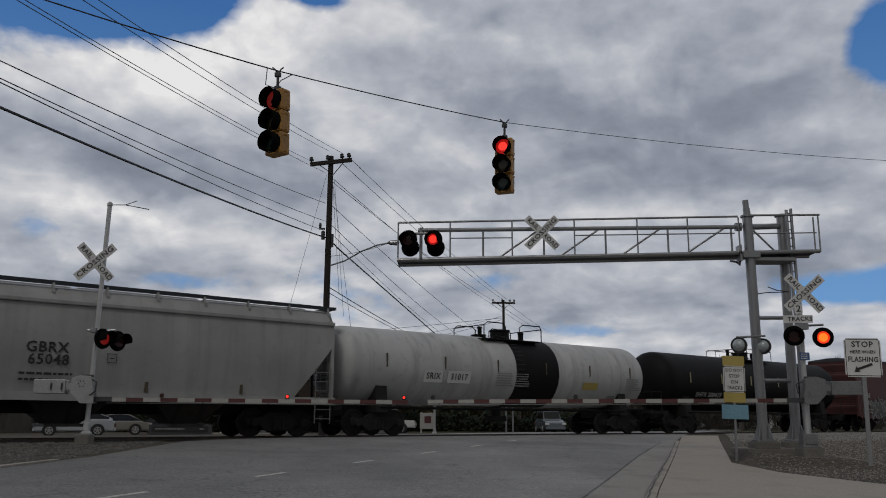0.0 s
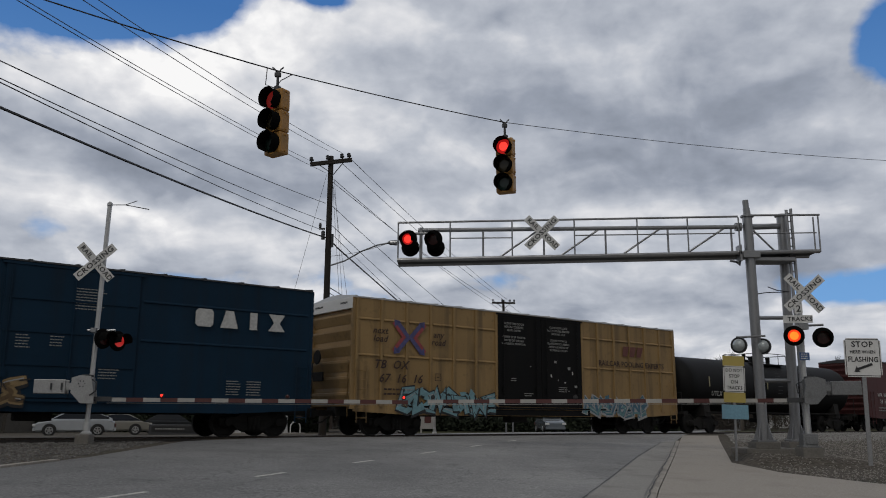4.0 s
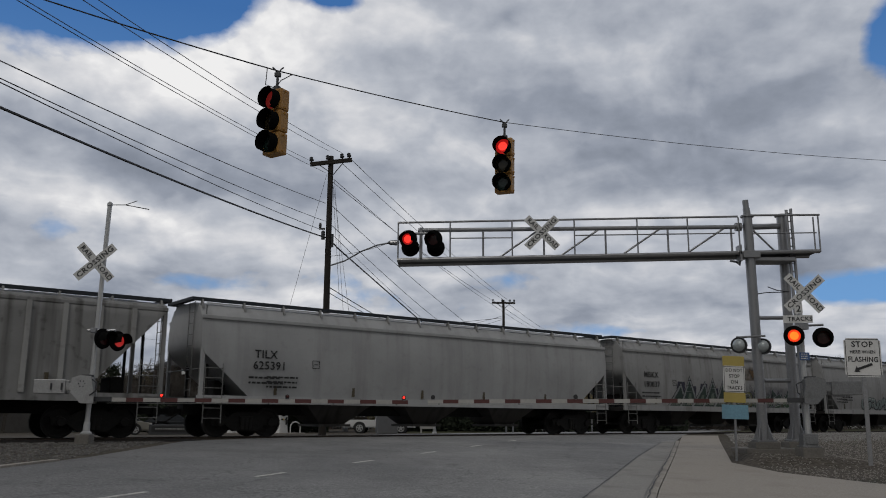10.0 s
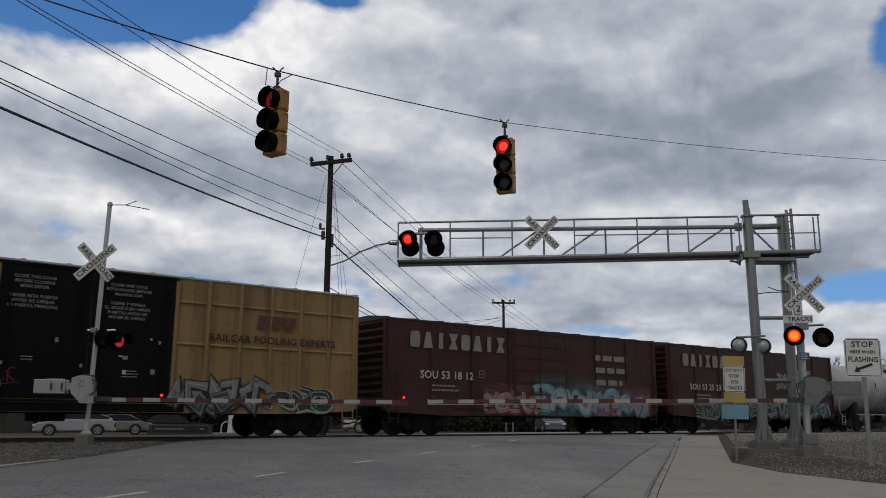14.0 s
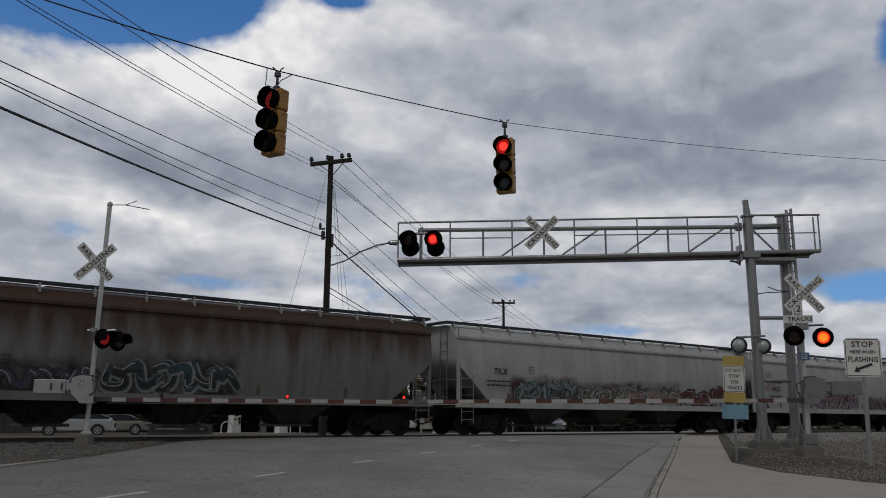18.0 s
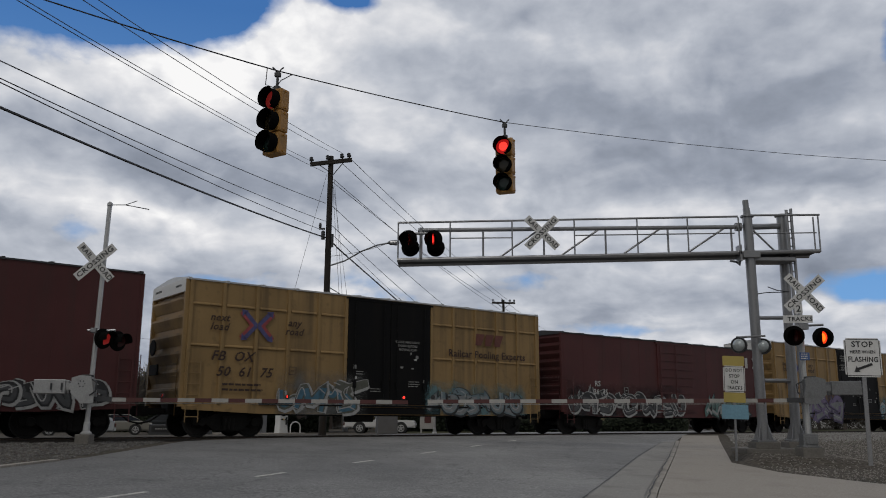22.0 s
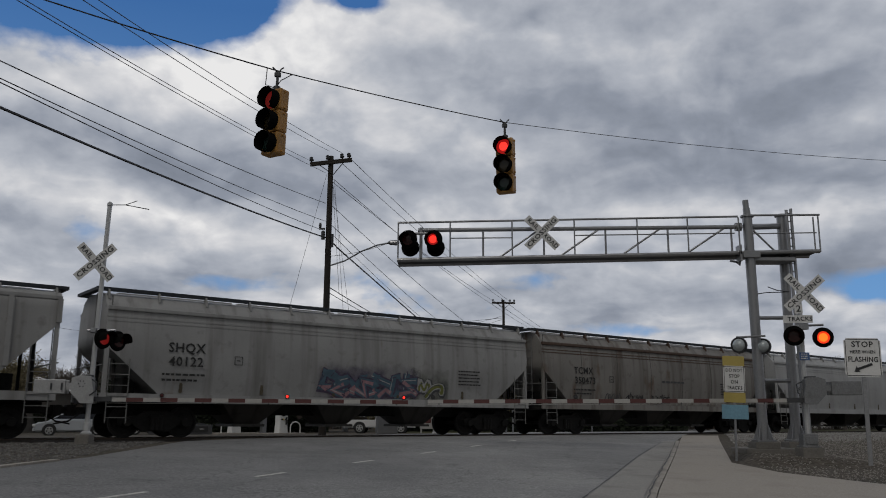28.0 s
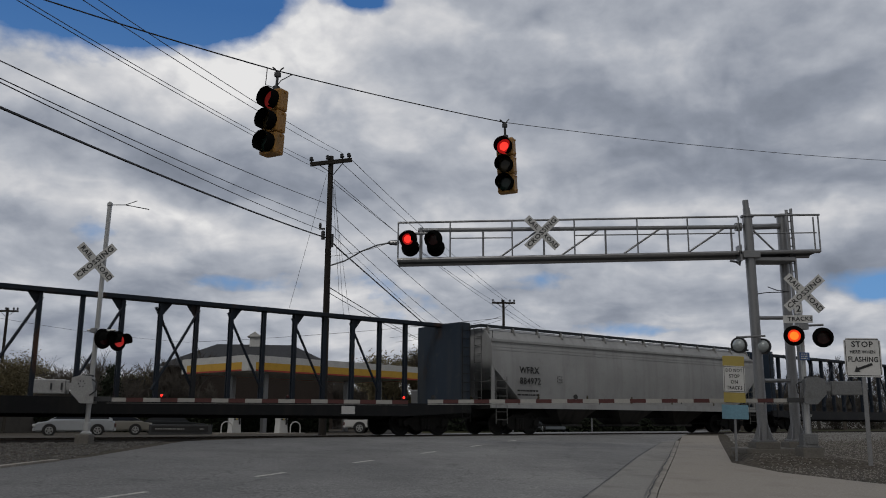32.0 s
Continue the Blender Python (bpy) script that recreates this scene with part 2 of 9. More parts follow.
def asphalt(name, dark, pale):
    m, n, l, p = nodes_of(name)
    co = n.new("ShaderNodeTexCoord").outputs["Object"]
    fine = noise_node(n, l, co, 32.0, 5.0)
    mid = noise_node(n, l, co, 1.1, 7.0)
    lane = noise_node(n, l, co, 0.35, 4.0, (1.0, 1.0, 1.0))
    patch = noise_node(n, l, co, 0.16, 3.0, (1.0, 0.45, 1.0), (4.0, 9.0, 0.0))
    chips = n.new("ShaderNodeTexVoronoi")
    chips.inputs["Scale"].default_value = 30.0
    l.new(co, chips.inputs["Vector"])
    pebble = noise_node(n, l, co, 22.0, 6.0)
    c = mixed(n, l, ranged(n, l, fine, 0.3, 0.7), dark, pale)
    c = mixed(n, l, ranged(n, l, chips.outputs["Color"], 0.45, 0.95, 0, 0.65), c, tuple(x * 1.45 for x in pale))
    c = mixed(n, l, ranged(n, l, pebble, 0.46, 0.62, 0, 0.30), c, tuple(x * 0.85 for x in dark))
    c = mixed(n, l, ranged(n, l, mid, 0.45, 0.7, 0, 0.40), c, dark)
    c = mixed(n, l, ranged(n, l, lane, 0.45, 0.65, 0, 0.35), c, tuple(x * 1.05 for x in pale))
    c = mixed(n, l, ranged(n, l, patch, 0.50, 0.54, 0, 0.30), c, tuple(x * 0.95 for x in dark))
    # the asphalt grows darker towards the ballast side, with a wandering edge
    across = n.new("ShaderNodeSeparateXYZ")
    l.new(co, across.inputs["Vector"])
    wander = n.new("ShaderNodeMath")
    wander.operation = "MULTIPLY_ADD"
    l.new(lane, wander.inputs[0])
    wander.inputs[1].default_value = 5.0
    l.new(across.outputs["X"], wander.inputs[2])
    c = mixed(n, l, ranged(n, l, wander.outputs["Value"], 4.5, -7.0, 0.0, 0.62), c, tuple(x * 0.62 for x in dark))
    crack = n.new("ShaderNodeTexVoronoi")
    crack.feature = "DISTANCE_TO_EDGE"
    crack.inputs["Scale"].default_value = 0.42
    wob = n.new("ShaderNodeVectorMath")
    wob.operation = "ADD"
    warp = n.new("ShaderNodeTexNoise")
    warp.inputs["Scale"].default_value = 1.6
    l.new(co, warp.inputs["Vector"])
    l.new(co, wob.inputs[0])
    l.new(warp.outputs["Color"], wob.inputs[1])
    l.new(wob.outputs["Vector"], crack.inputs["Vector"])
    c = mixed(n, l, ranged(n, l, crack.outputs["Distance"], 0.0, 0.012, 0.40, 0.0), c, (0.03, 0.034, 0.033))
    l.new(c, p.inputs["Base Color"])
    p.inputs["Roughness"].default_value = 0.82
    b = n.new("ShaderNodeBump")
    b.inputs["Strength"].default_value, b.inputs["Distance"].default_value = 0.5, 0.01
    l.new(fine, b.inputs["Height"])
    l.new(b.outputs["Normal"], p.inputs["Normal"])
    return m


M["asphalt"] = asphalt("worn_asphalt", (0.135, 0.135, 0.136), (0.315, 0.312, 0.303))
M["lot"] = asphalt("dark_forecourt_asphalt", (0.035, 0.035, 0.036), (0.08, 0.079, 0.077))
for k, v in (("lot", 0.08), ("dirt", 0.1), ("grass", 0.1), ("sunk_bed", 0.05), ("asphalt", 0.35)):
    M[k].node_tree.nodes["Principled BSDF"].inputs["Specular IOR Level"].default_value = v


def sky_material():
    """Drifting cumulus against blue: the far backdrop, which gives off its own light."""
    m = bpy.data.materials.new("cloudy_sky")
    m.use_nodes = True
    n, l = m.node_tree.nodes, m.node_tree.links
    n.clear()
    out, em = n.new("ShaderNodeOutputMaterial"), n.new("ShaderNodeEmission")
    l.new(em.outputs["Emission"], out.inputs["Surface"])
    co = n.new("ShaderNodeTexCoord").outputs["Object"]
    nrm = n.new("ShaderNodeVectorMath")
    nrm.operation = "NORMALIZE"
    l.new(co, nrm.inputs[0])
    way = nrm.outputs["Vector"]
    sep = n.new("ShaderNodeSeparateXYZ")
    l.new(way, sep.inputs["Vector"])

    def math_node(op, a, b=None):
        k = n.new("ShaderNodeMath")
        k.operation = op
        for i, v in enumerate((a, b)):
            if isinstance(v, (int, float)):
                k.inputs[i].default_value = v
            elif v is not None:
                l.new(v, k.inputs[i])
        return k.outputs["Value"]

    lift = math_node("ADD", sep.outputs["Z"], 0.23)
    flat = n.new("ShaderNodeCombineXYZ")
    l.new(math_node("DIVIDE", sep.outputs["X"], lift), flat.inputs["X"])
    l.new(math_node("DIVIDE", sep.outputs["Y"], lift), flat.inputs["Y"])
    plane = flat.outputs["Vector"]

    def spot(az, el, wide, tall):
        """1 at a bearing (degrees right of ahead) and height, falling to 0 away from it."""
        a = math_node("DIVIDE", math_node("SUBTRACT", math_node("ARCTAN2", sep.outputs["X"], sep.outputs["Y"]), radians(az)), radians(wide))
        e = math_node("DIVIDE", math_node("SUBTRACT", math_node("ARCSINE", sep.outputs["Z"]), radians(el)), radians(tall))
        d = math_node("ADD", math_node("MULTIPLY", a, a), math_node("MULTIPLY", e, e))
        return math_node("POWER", 2.718, math_node("MULTIPLY", d, -1.0))

    # the cloud deck lies flat overhead, so it narrows towards the horizon; a slow warp curls its edges
    swirl = n.new("ShaderNodeTexNoise")
    swirl.inputs["Scale"].default_value, swirl.inputs["Detail"].default_value = 6.0, 3.0
    l.new(way, swirl.inputs["Vector"])
    curl = n.new("ShaderNodeVectorMath")
    curl.operation = "MULTIPLY_ADD"
    l.new(swirl.outputs["Color"], curl.inputs[0])
    curl.inputs[1].default_value = (0.42, 0.42, 0.0)
    l.new(plane, curl.inputs[2])
    deck = curl.outputs["Vector"]

    def heap(up, shift=SKY["shift"]):
        """The deck's thickness; up below 1 reads it a little higher in the sky."""
        body = noise_node(n, l, deck, 0.75, 2.0, (up, up, 1.0), shift)
        lobes = noise_node(n, l, deck, 1.9, 5.0, (up, up, 1.0), shift)
        return math_node("ADD", math_node("MULTIPLY", body, 0.50), math_node("MULTIPLY", lobes, 0.48))

    small, small_over = (noise_node(n, l, deck, 4.0, 7.0, (up, up, 1.0), SKY["shift"]) for up in (1.0, 0.955))
    deep, over = heap(1.0), heap(0.90)
    here = math_node("ADD", deep, math_node("MULTIPLY", small, 0.20))
    bulge = noise_node(n, l, way, 11.0, 8.0, (1.0, 1.0, 1.5))
    bulge_over = noise_node(n, l, way, 11.0, 8.0, (1.0, 1.0, 1.5), (0.012, 0.0, 0.035))
    wisp = noise_node(n, l, way, 46.0, 7.0, (1.0, 1.0, 1.5))
    dens = math_node("ADD", here, math_node("MULTIPLY", bulge, 0.46))
    dens = math_node("ADD", dens, math_node("MULTIPLY", wisp, 0.12))
    for az, el, wide, tall, k in SKY["gaps"]:
        dens = math_node("SUBTRACT", dens, math_node("MULTIPLY", spot(az, el, wide, tall), k))
    cover = ranged(n, l, dens, SKY["edge"][0], SKY["edge"][1])
    # tops catch the sun, bases and the thick middle stay grey
    lum = math_node("MULTIPLY", math_node("SUBTRACT", deep, over), 2.5)
    lum = math_node("ADD", lum, math_node("MULTIPLY", math_node("SUBTRACT", small, small_over), 0.85))
    lum = math_node("ADD", lum, math_node("MULTIPLY", math_node("SUBTRACT", bulge, bulge_over), 0.62))
    lum = math_node("ADD", lum, math_node("MULTIPLY", math_node("SUBTRACT", wisp, 0.5), 0.20))
    lum = math_node("ADD", lum, math_node("MULTIPLY", math_node("SUBTRACT", 0.60, here), 1.2))
    lum = math_node("ADD", lum, SKY["base"])
    for az, el, wide, tall, k in SKY["tones"]:
        lum = math_node("ADD", lum, math_node("MULTIPLY", spot(az, el, wide, tall), k))
    ramp = n.new("ShaderNodeValToRGB")
    stops = ((0.0, (0.19, 0.215, 0.265)), (0.3, (0.285, 0.315, 0.378)), (0.6, (0.455, 0.482, 0.538)), (0.85, (0.68, 0.685, 0.71)), (1.0, (0.86, 0.855, 0.855)))
    while len(ramp.color_ramp.elements) < len(stops):
        ramp.color_ramp.elements.new(0.5)
    for e, (at, c) in zip(ramp.color_ramp.elements, stops):
        e.position, e.color = at, (*c, 1)
    l.new(lum, ramp.inputs["Fac"])
    blue = mixed(n, l, ranged(n, l, sep.outputs["Z"], 0.08, 0.45), (0.17, 0.36, 0.66), (0.050, 0.150, 0.385))
    c = mixed(n, l, cover, blue, ramp.outputs["Color"])
    l.new(c, em.inputs["Color"])
    em.inputs["Strength"].default_value = 1.0
    return m


# blue gaps and lighter or darker banks: bearing, height, width, depth in degrees, strength
SKY = {"shift": (2.0, 5.0, 0.0), "edge": (0.57, 0.73), "base": 0.54,
       "gaps": ((-27.0, 27.0, 10.5, 3.7, 0.90), (30.0, 22.6, 3.6, 3.2, 0.62), (26.8, 8.2, 5.0, 1.2, 0.42), (-26.1, 12.0, 3.0, 1.5, 0.28), (-19.0, 9.0, 5.0, 1.0, 0.18), (-9.4, 28.2, 2.2, 1.0, 0.40),
                (10.2, 5.9, 3.4, 0.7, 0.26), (4.0, 9.6, 4.0, 0.6, 0.10), (8.0, 20.5, 15.0, 5.5, -0.34), (-10.0, 18.0, 12.0, 6.0, -0.30), (22.0, 14.0, 8.0, 3.0, -0.20), (0.0, 2.0, 40.0, 1.6, -0.25), (0.0, 9.8, 60.0, 3.2, 0.08)),
       "tones": ((12.0, 19.5, 10.0, 3.0, -0.30), (6.0, 23.0, 6.0, 2.5, -0.10), (20.0, 24.0, 8.0, 3.0, -0.08), (19.0, 15.6, 8.0, 1.6, -0.12), (-11.5, 25.5, 6.0, 3.0, 0.20), (-23.0, 21.8, 7.5, 1.8, 0.40), (-14.0, 20.5, 6.0, 2.0, 0.12),
                 (27.0, 18.5, 4.5, 2.2, 0.25), (15.0, 5.6, 9.0, 1.2, 0.25), (-17.0, 6.5, 8.0, 1.5, 0.15), (-6.0, 12.0, 10.0, 1.5, 0.10), (-20.0, 15.5, 8.0, 1.6, -0.04), (-14.0, 11.0, 12.0, 3.0, 0.07), (2.0, 15.5, 8.0, 1.4, -0.10))}
M["sky"] = sky_material()


# ------------------------------------------------------------ building blocks
def mesh_from(name, bm, smooth=False):
    me = bpy.data.meshes.new(name)
    bmesh.ops.recalc_face_normals(bm, faces=bm.faces[:])
    bm.to_mesh(me)
    bm.free()
    if smooth:
        me.shade_smooth()
        me.set_sharp_from_angle(angle=radians(38))
    return me


def part(name, bm, material, parent, label="", smooth=False):
    """One mesh object under a thing or a part, or at top level where parent is None."""
    me = bm if isinstance(bm, bpy.types.Mesh) else mesh_from(name, bm, smooth)
    if material is not None and not me.materials:
        me.materials.append(material)
    ob = new(name, me)
    ob.parent = parent
    if label:
        tagged(ob, label)
    return ob


def thing(name, m, label, category, group="", kind=""):
    ob = new(name)
    ob.empty_display_size = 0.3
    ob.matrix_world = m
    return tagged(ob, label, category, group, kind)


def box(bm, x0, x1, y0, y1, z0, z1, bevel=0.0):
    v = [bm.verts.new((x, y, z)) for z in (z0, z1) for y in (y0, y1) for x in (x0, x1)]
    f = [bm.faces.new([v[i] for i in q]) for q in ((0, 2, 3, 1), (4, 5, 7, 6), (0, 1, 5, 4), (2, 6, 7, 3), (0, 4, 6, 2), (1, 3, 7, 5))]
    if bevel:
        e = list({e for q in f for e in q.edges})
        bmesh.ops.bevel(bm, geom=e, offset=bevel, segments=2, affect="EDGES", profile=0.6)
    return bm


def tube(bm, p0, p1, r, r1=None, seg=8, caps=True):
    a, b = Vector(p0), Vector(p1)
    r1 = r if r1 is None else r1
    z = (b - a).normalized()
    x = z.orthogonal().normalized()
    y = z.cross(x)
    rings = []
    for c, k in ((a, r), (b, r1)):
        rings.append([bm.verts.new(c + (x * math.cos(t) + y * math.sin(t)) * k) for t in (2 * math.pi * i / seg for i in range(seg))])
    for i in range(seg):
        j = (i + 1) % seg
        bm.faces.new((rings[0][i], rings[0][j], rings[1][j], rings[1][i]))
    if caps:
        bm.faces.new(rings[0][::-1])
        bm.faces.new(rings[1])
    return bm


def pipe(bm, pts, r, seg=6):
    """A bent tube in one piece."""
    pts = [Vector(p) for p in pts]
    rings, x = [], None
    for i, p in enumerate(pts):
        z = (pts[min(i + 1, len(pts) - 1)] - pts[max(i - 1, 0)]).normalized()
        x = z.orthogonal().normalized() if x is None else (x - z * x.dot(z)).normalized()
        y = z.cross(x)
        rings.append([bm.verts.new(p + (x * math.cos(t) + y * math.sin(t)) * r) for t in (2 * math.pi * k / seg for k in range(seg))])
    for a, b in zip(rings, rings[1:]):
        for k in range(seg):
            j = (k + 1) % seg
            bm.faces.new((a[k], a[j], b[j], b[k]))
    bm.faces.new(rings[0][::-1])
    bm.faces.new(rings[-1])
    return bm


def prism(bm, outline, axis, a, b):
    """An outline in the plane across axis (0, 1 or 2), pulled from a to b."""
    def place(p, k):
        q = [p[0], p[1]]
        q.insert(axis, k)
        return bm.verts.new(q)
    lo, hi = [place(p, a) for p in outline], [place(p, b) for p in outline]
    bm.faces.new(lo[::-1])
    bm.faces.new(hi)
    for i in range(len(lo)):
        j = (i + 1) % len(lo)
        bm.faces.new((lo[i], lo[j], hi[j], hi[i]))
    return bm


def lathe(bm, prof, seg=24, axis=0, cy=0.0, cz=0.0):
    """A profile of (place on the axis, radius), turned round the axis."""
    rings = []
    for s, r in prof:
        ring = []
        for i in range(seg):
            t = 2 * math.pi * i / seg
            c, d = r * math.cos(t), r * math.sin(t)
            ring.append(bm.verts.new(((s, cy + c, cz + d), (c, s, d), (cy + c, cz + d, s))[axis]))
        rings.append(ring)
    for p, q in zip(rings, rings[1:]):
        for i in range(seg):
            j = (i + 1) % seg
            bm.faces.new((p[i], p[j], q[j], q[i]))
    bm.faces.new(rings[0][::-1])
    bm.faces.new(rings[-1])
    return bm


def nb():
    return bmesh.new()


TEXTS = {}


def text_mesh(words, size, material, slant=0.0):
    """Flat letters, centred on their own origin, in the x-z plane, facing -y."""
    key = (words, size, material.name, slant)
    if key not in TEXTS:
        cu = bpy.data.curves.new("letters", "FONT")
        cu.body, cu.size, cu.align_x, cu.align_y = words, size, "CENTER", "CENTER"
        cu.resolution_u, cu.fill_mode, cu.extrude, cu.space_character = 2, "BOTH", 0.002, 1.08
        cu.offset, cu.shear = 0.016 * size, slant
        ob = new("letters", cu)
        me = bpy.data.meshes.new_from_object(ob)
        bpy.data.objects.remove(ob)
        me.transform(pose(0, 0, 0, 90))
        me.materials.clear()
        me.materials.append(material)
        TEXTS[key] = me
    return TEXTS[key]


def lettering(words, size, material, parent, m, wide=1.0, name="lettering", slant=0.0):
    ob = new(name, text_mesh(words, size, material, slant))
    ob.parent = parent
    ob.matrix_basis = m @ Matrix.Diagonal((wide, 1, 1, 1))
    return ob


def bars(parent, material, x, z, y, width, rows, pitch, thick, seed=0, name="lettering"):
    """Writing too small to read: rows of short plain bars."""
    rnd = random.Random(seed)
    bm = nb()
    for k in range(rows):
        at, end = x, x + width * rnd.uniform(0.75, 1.0)
        while at < end:
            w = thick * rnd.uniform(1.2, 3.4)
            box(bm, at, min(at + w, end + 0.01), y - 0.004, y, z - k * pitch - thick, z - k * pitch)
            at += w + thick * 0.6
    return tagged(part(name, bm, material, parent), kind="stuff")


# ------------------------------------------------------------ ground
def ground_sheet(name, outline, material, lift, label, category="ground", thick=0.0):
    """A flat piece of ground that follows the slope of the crossing."""
    bm = nb()
    bm.faces.new([bm.verts.new((x, y, 0)) for x, y in outline])
    for n in (-60, -25, -18, -5, 3, 16, 30):
        bmesh.ops.bisect_plane(bm, geom=bm.verts[:] + bm.edges[:] + bm.faces[:], plane_co=SIDE - NOR * n, plane_no=NOR)
    if thick:
        got = bmesh.ops.extrude_face_region(bm, geom=bm.faces[:])
        top = {v for v in got["geom"] if isinstance(v, bmesh.types.BMVert)}
    for v in bm.verts:
        v.co.z = height(v.co.x, v.co.y) + (lift if not thick or v in top else lift - thick)
    return tagged(part(name, bm, material, None), label, category, "", "structure")


def plan(u, n):
    """Plan coordinates from metres along the track and metres from the train's side towards the camera."""
    p = SIDE + DIR * u - NOR * n
    return p.x, p.y


ground_sheet("ground", [plan(-2800, 2800), plan(2800, 2800), plan(2800, -2800), plan(-2800, -2800)], M["dirt"], 0.0,
             "brown gravelly dirt with sparse winter grass beside the tracks")
ROAD = [(-180, -130), (-9.6, 13.0), (-7.7, 15.2), (-7.25, 17.6), (-7.06, 23.66), (-6.2, 27.4), (24, 112), (40, 112), (12.6, 43.5),
        (8.55, 31.4), (6.0, 22.8), (3.45, 14.4), (2.35, 10.5), (4.2, 7.0), (9, 4.5), (160, 118), (250, 118), (60, -90)]
ground_sheet("road", ROAD, M["asphalt"], 0.012, "worn grey asphalt road rising over the crossing", "road")
ground_sheet("gutter", [(8.5, 31.3), (5.95, 22.7), (3.4, 14.4), (2.3, 10.5), (1.35, 10.5), (2.58, 14.4), (5.2, 22.7), (8.1, 31.3)], M["gutter"], 0.018,
             "stained concrete gutter along the kerb of the road", "gutter")
ground_sheet("sidewalk", [(10.2, 36.3), (8.72, 31.4), (6.17, 22.8), (3.62, 14.4), (2.52, 10.5), (4.4, 7.3), (9.2, 4.8), (40, 28), (38, 32), (8.4, 16.3), (7.3, 18.6), (7.1, 21.1), (10.5, 32.4), (12.0, 37.2)],
             M["concrete"], 0.045, "pale concrete pavement beside the road", "pavement", 0.2)
ground_sheet("kerb", [(8.55, 31.4), (6.0, 22.8), (3.45, 14.4), (2.35, 10.5), (4.2, 7.0), (9, 4.5), (9.12, 4.7), (4.33, 7.2), (2.505, 10.5), (3.605, 14.4), (6.155, 22.8), (8.705, 31.4)],
             M["kerb"], 0.05, "worn concrete kerb between road and pavement", "kerb", 0.2)
ground_sheet("kerb", [(-60, -29.4), (-9.75, 12.6), (-7.95, 14.15), (-7.8, 14.94), (-7.48, 16.6), (-7.36, 16.6), (-7.65, 14.9), (-7.8, 14.1), (-9.6, 12.45), (-60, -29.6)], M["kerb"], 0.05, "low broken kerb beside the ballast", "kerb", 0.1)
ground_sheet("parking_lot", [plan(-140, -8), plan(-14, -8), plan(-6, -70), plan(-140, -70)], M["lot"], 0.008, "dark asphalt forecourt beyond the tracks", "pavement")
# these dark sheets carry the train's shade as well as the oily stone
ground_sheet("track_bed", [plan(-140, 2.9), plan(-8.7, 2.9), plan(-9.5, -4.2), plan(-140, -4.2)], M["sunk_bed"], 0.006, "oily ballast bed under the track, with shade put into its dark colour", "ground")
ground_sheet("track_bed", [plan(12.5, 0.3), plan(140, 0.3), plan(140, -4.2), plan(12.5, -4.2)], M["sunk_bed"], 0.006, "oily ballast bed under the track, with shade put into its dark colour", "ground")
ground_sheet("grass_strip", [plan(14, -6), plan(160, -6), plan(160, -40), plan(22, -40)], M["grass"], 0.01, "thin winter grass beyond the tracks", "grass")

# dotted lane line of the turning lane
for k in range(-1, 6):
    a = Vector((-4.53, 11.45)) + Vector((0.3717, 0.9284)) * 3.6 * k
    ax, q = Vector((0.3717, 0.9284)), Vector((0.9284, -0.3717)) * 0.055
    b = a + ax * 0.92
    ground_sheet("lane_dash", [tuple(a - q), tuple(a + q), tuple(b + q), tuple(b - q)], M["line_paint"], 0.017, "worn white lane dash on the asphalt", "road marking")
# sidewalk joints
for k in range(9):
    p, q = Vector((4.4, 16.6)) + Vector((0.33, 1.35)) * k * 1.25, Vector((7.4, 16.4)) + Vector((0.3, 1.45)) * k * 1.25
    d = (q - p).normalized()
    w = Vector((-d.y, d.x)) * 0.008
    if k % 2 == 0 and k:
        ground_sheet("joint", [tuple(p - w), tuple(p + w), tuple(q + w), tuple(q - w)], M["ink"], 0.049, "dark joint in the concrete pavement", "joint")


def crack(pts, wide, lift, seed, label):
    """A dark uneven seam along a line on the ground."""
    rnd = random.Random(seed)
    bm = nb()
    line = []
    for p, q in zip(pts, pts[1:]):
        n = max(2, int((Vector(q) - Vector(p)).length / 0.3))
        line += [Vector(p).lerp(Vector(q), i / n) for i in range(n)]
    side = []
    for p, q in zip(line, line[1:] + line[-1:]):
        d = (q - p).normalized() if (q - p).length > 0 else Vector((0.3, 0.95))
        m = Vector((-d.y, d.x))
        c = p + m * rnd.gauss(0, wide * 0.45)
        w = wide * rnd.uniform(0.25, 0.8)
        side.append([bm.verts.new((v.x, v.y, height(v.x, v.y) + lift)) for v in (c - m * w, c + m * w)])
    for a, b in zip(side, side[1:]):
        bm.faces.new((a[0], a[1], b[1], b[0]))
    tagged(part("joint", bm, M["ink"], None), label, "joint", "", "structure")


crack([(8.57, 31.4), (6.03, 22.8), (3.48, 14.4), (2.38, 10.5)], 0.022, 0.056, 1, "dark dirty seam along the kerb")
crack([(8.06, 31.3), (5.16, 22.7), (2.54, 14.4), (1.31, 10.5)], 0.014, 0.020, 2, "dark crack between road and gutter")
crack([(-7.0, 24.5), (-2.5, 24.8), (3.5, 25.4), (6.0, 26.2)], 0.022, 0.016, 4, "thin crack across the asphalt before the track")


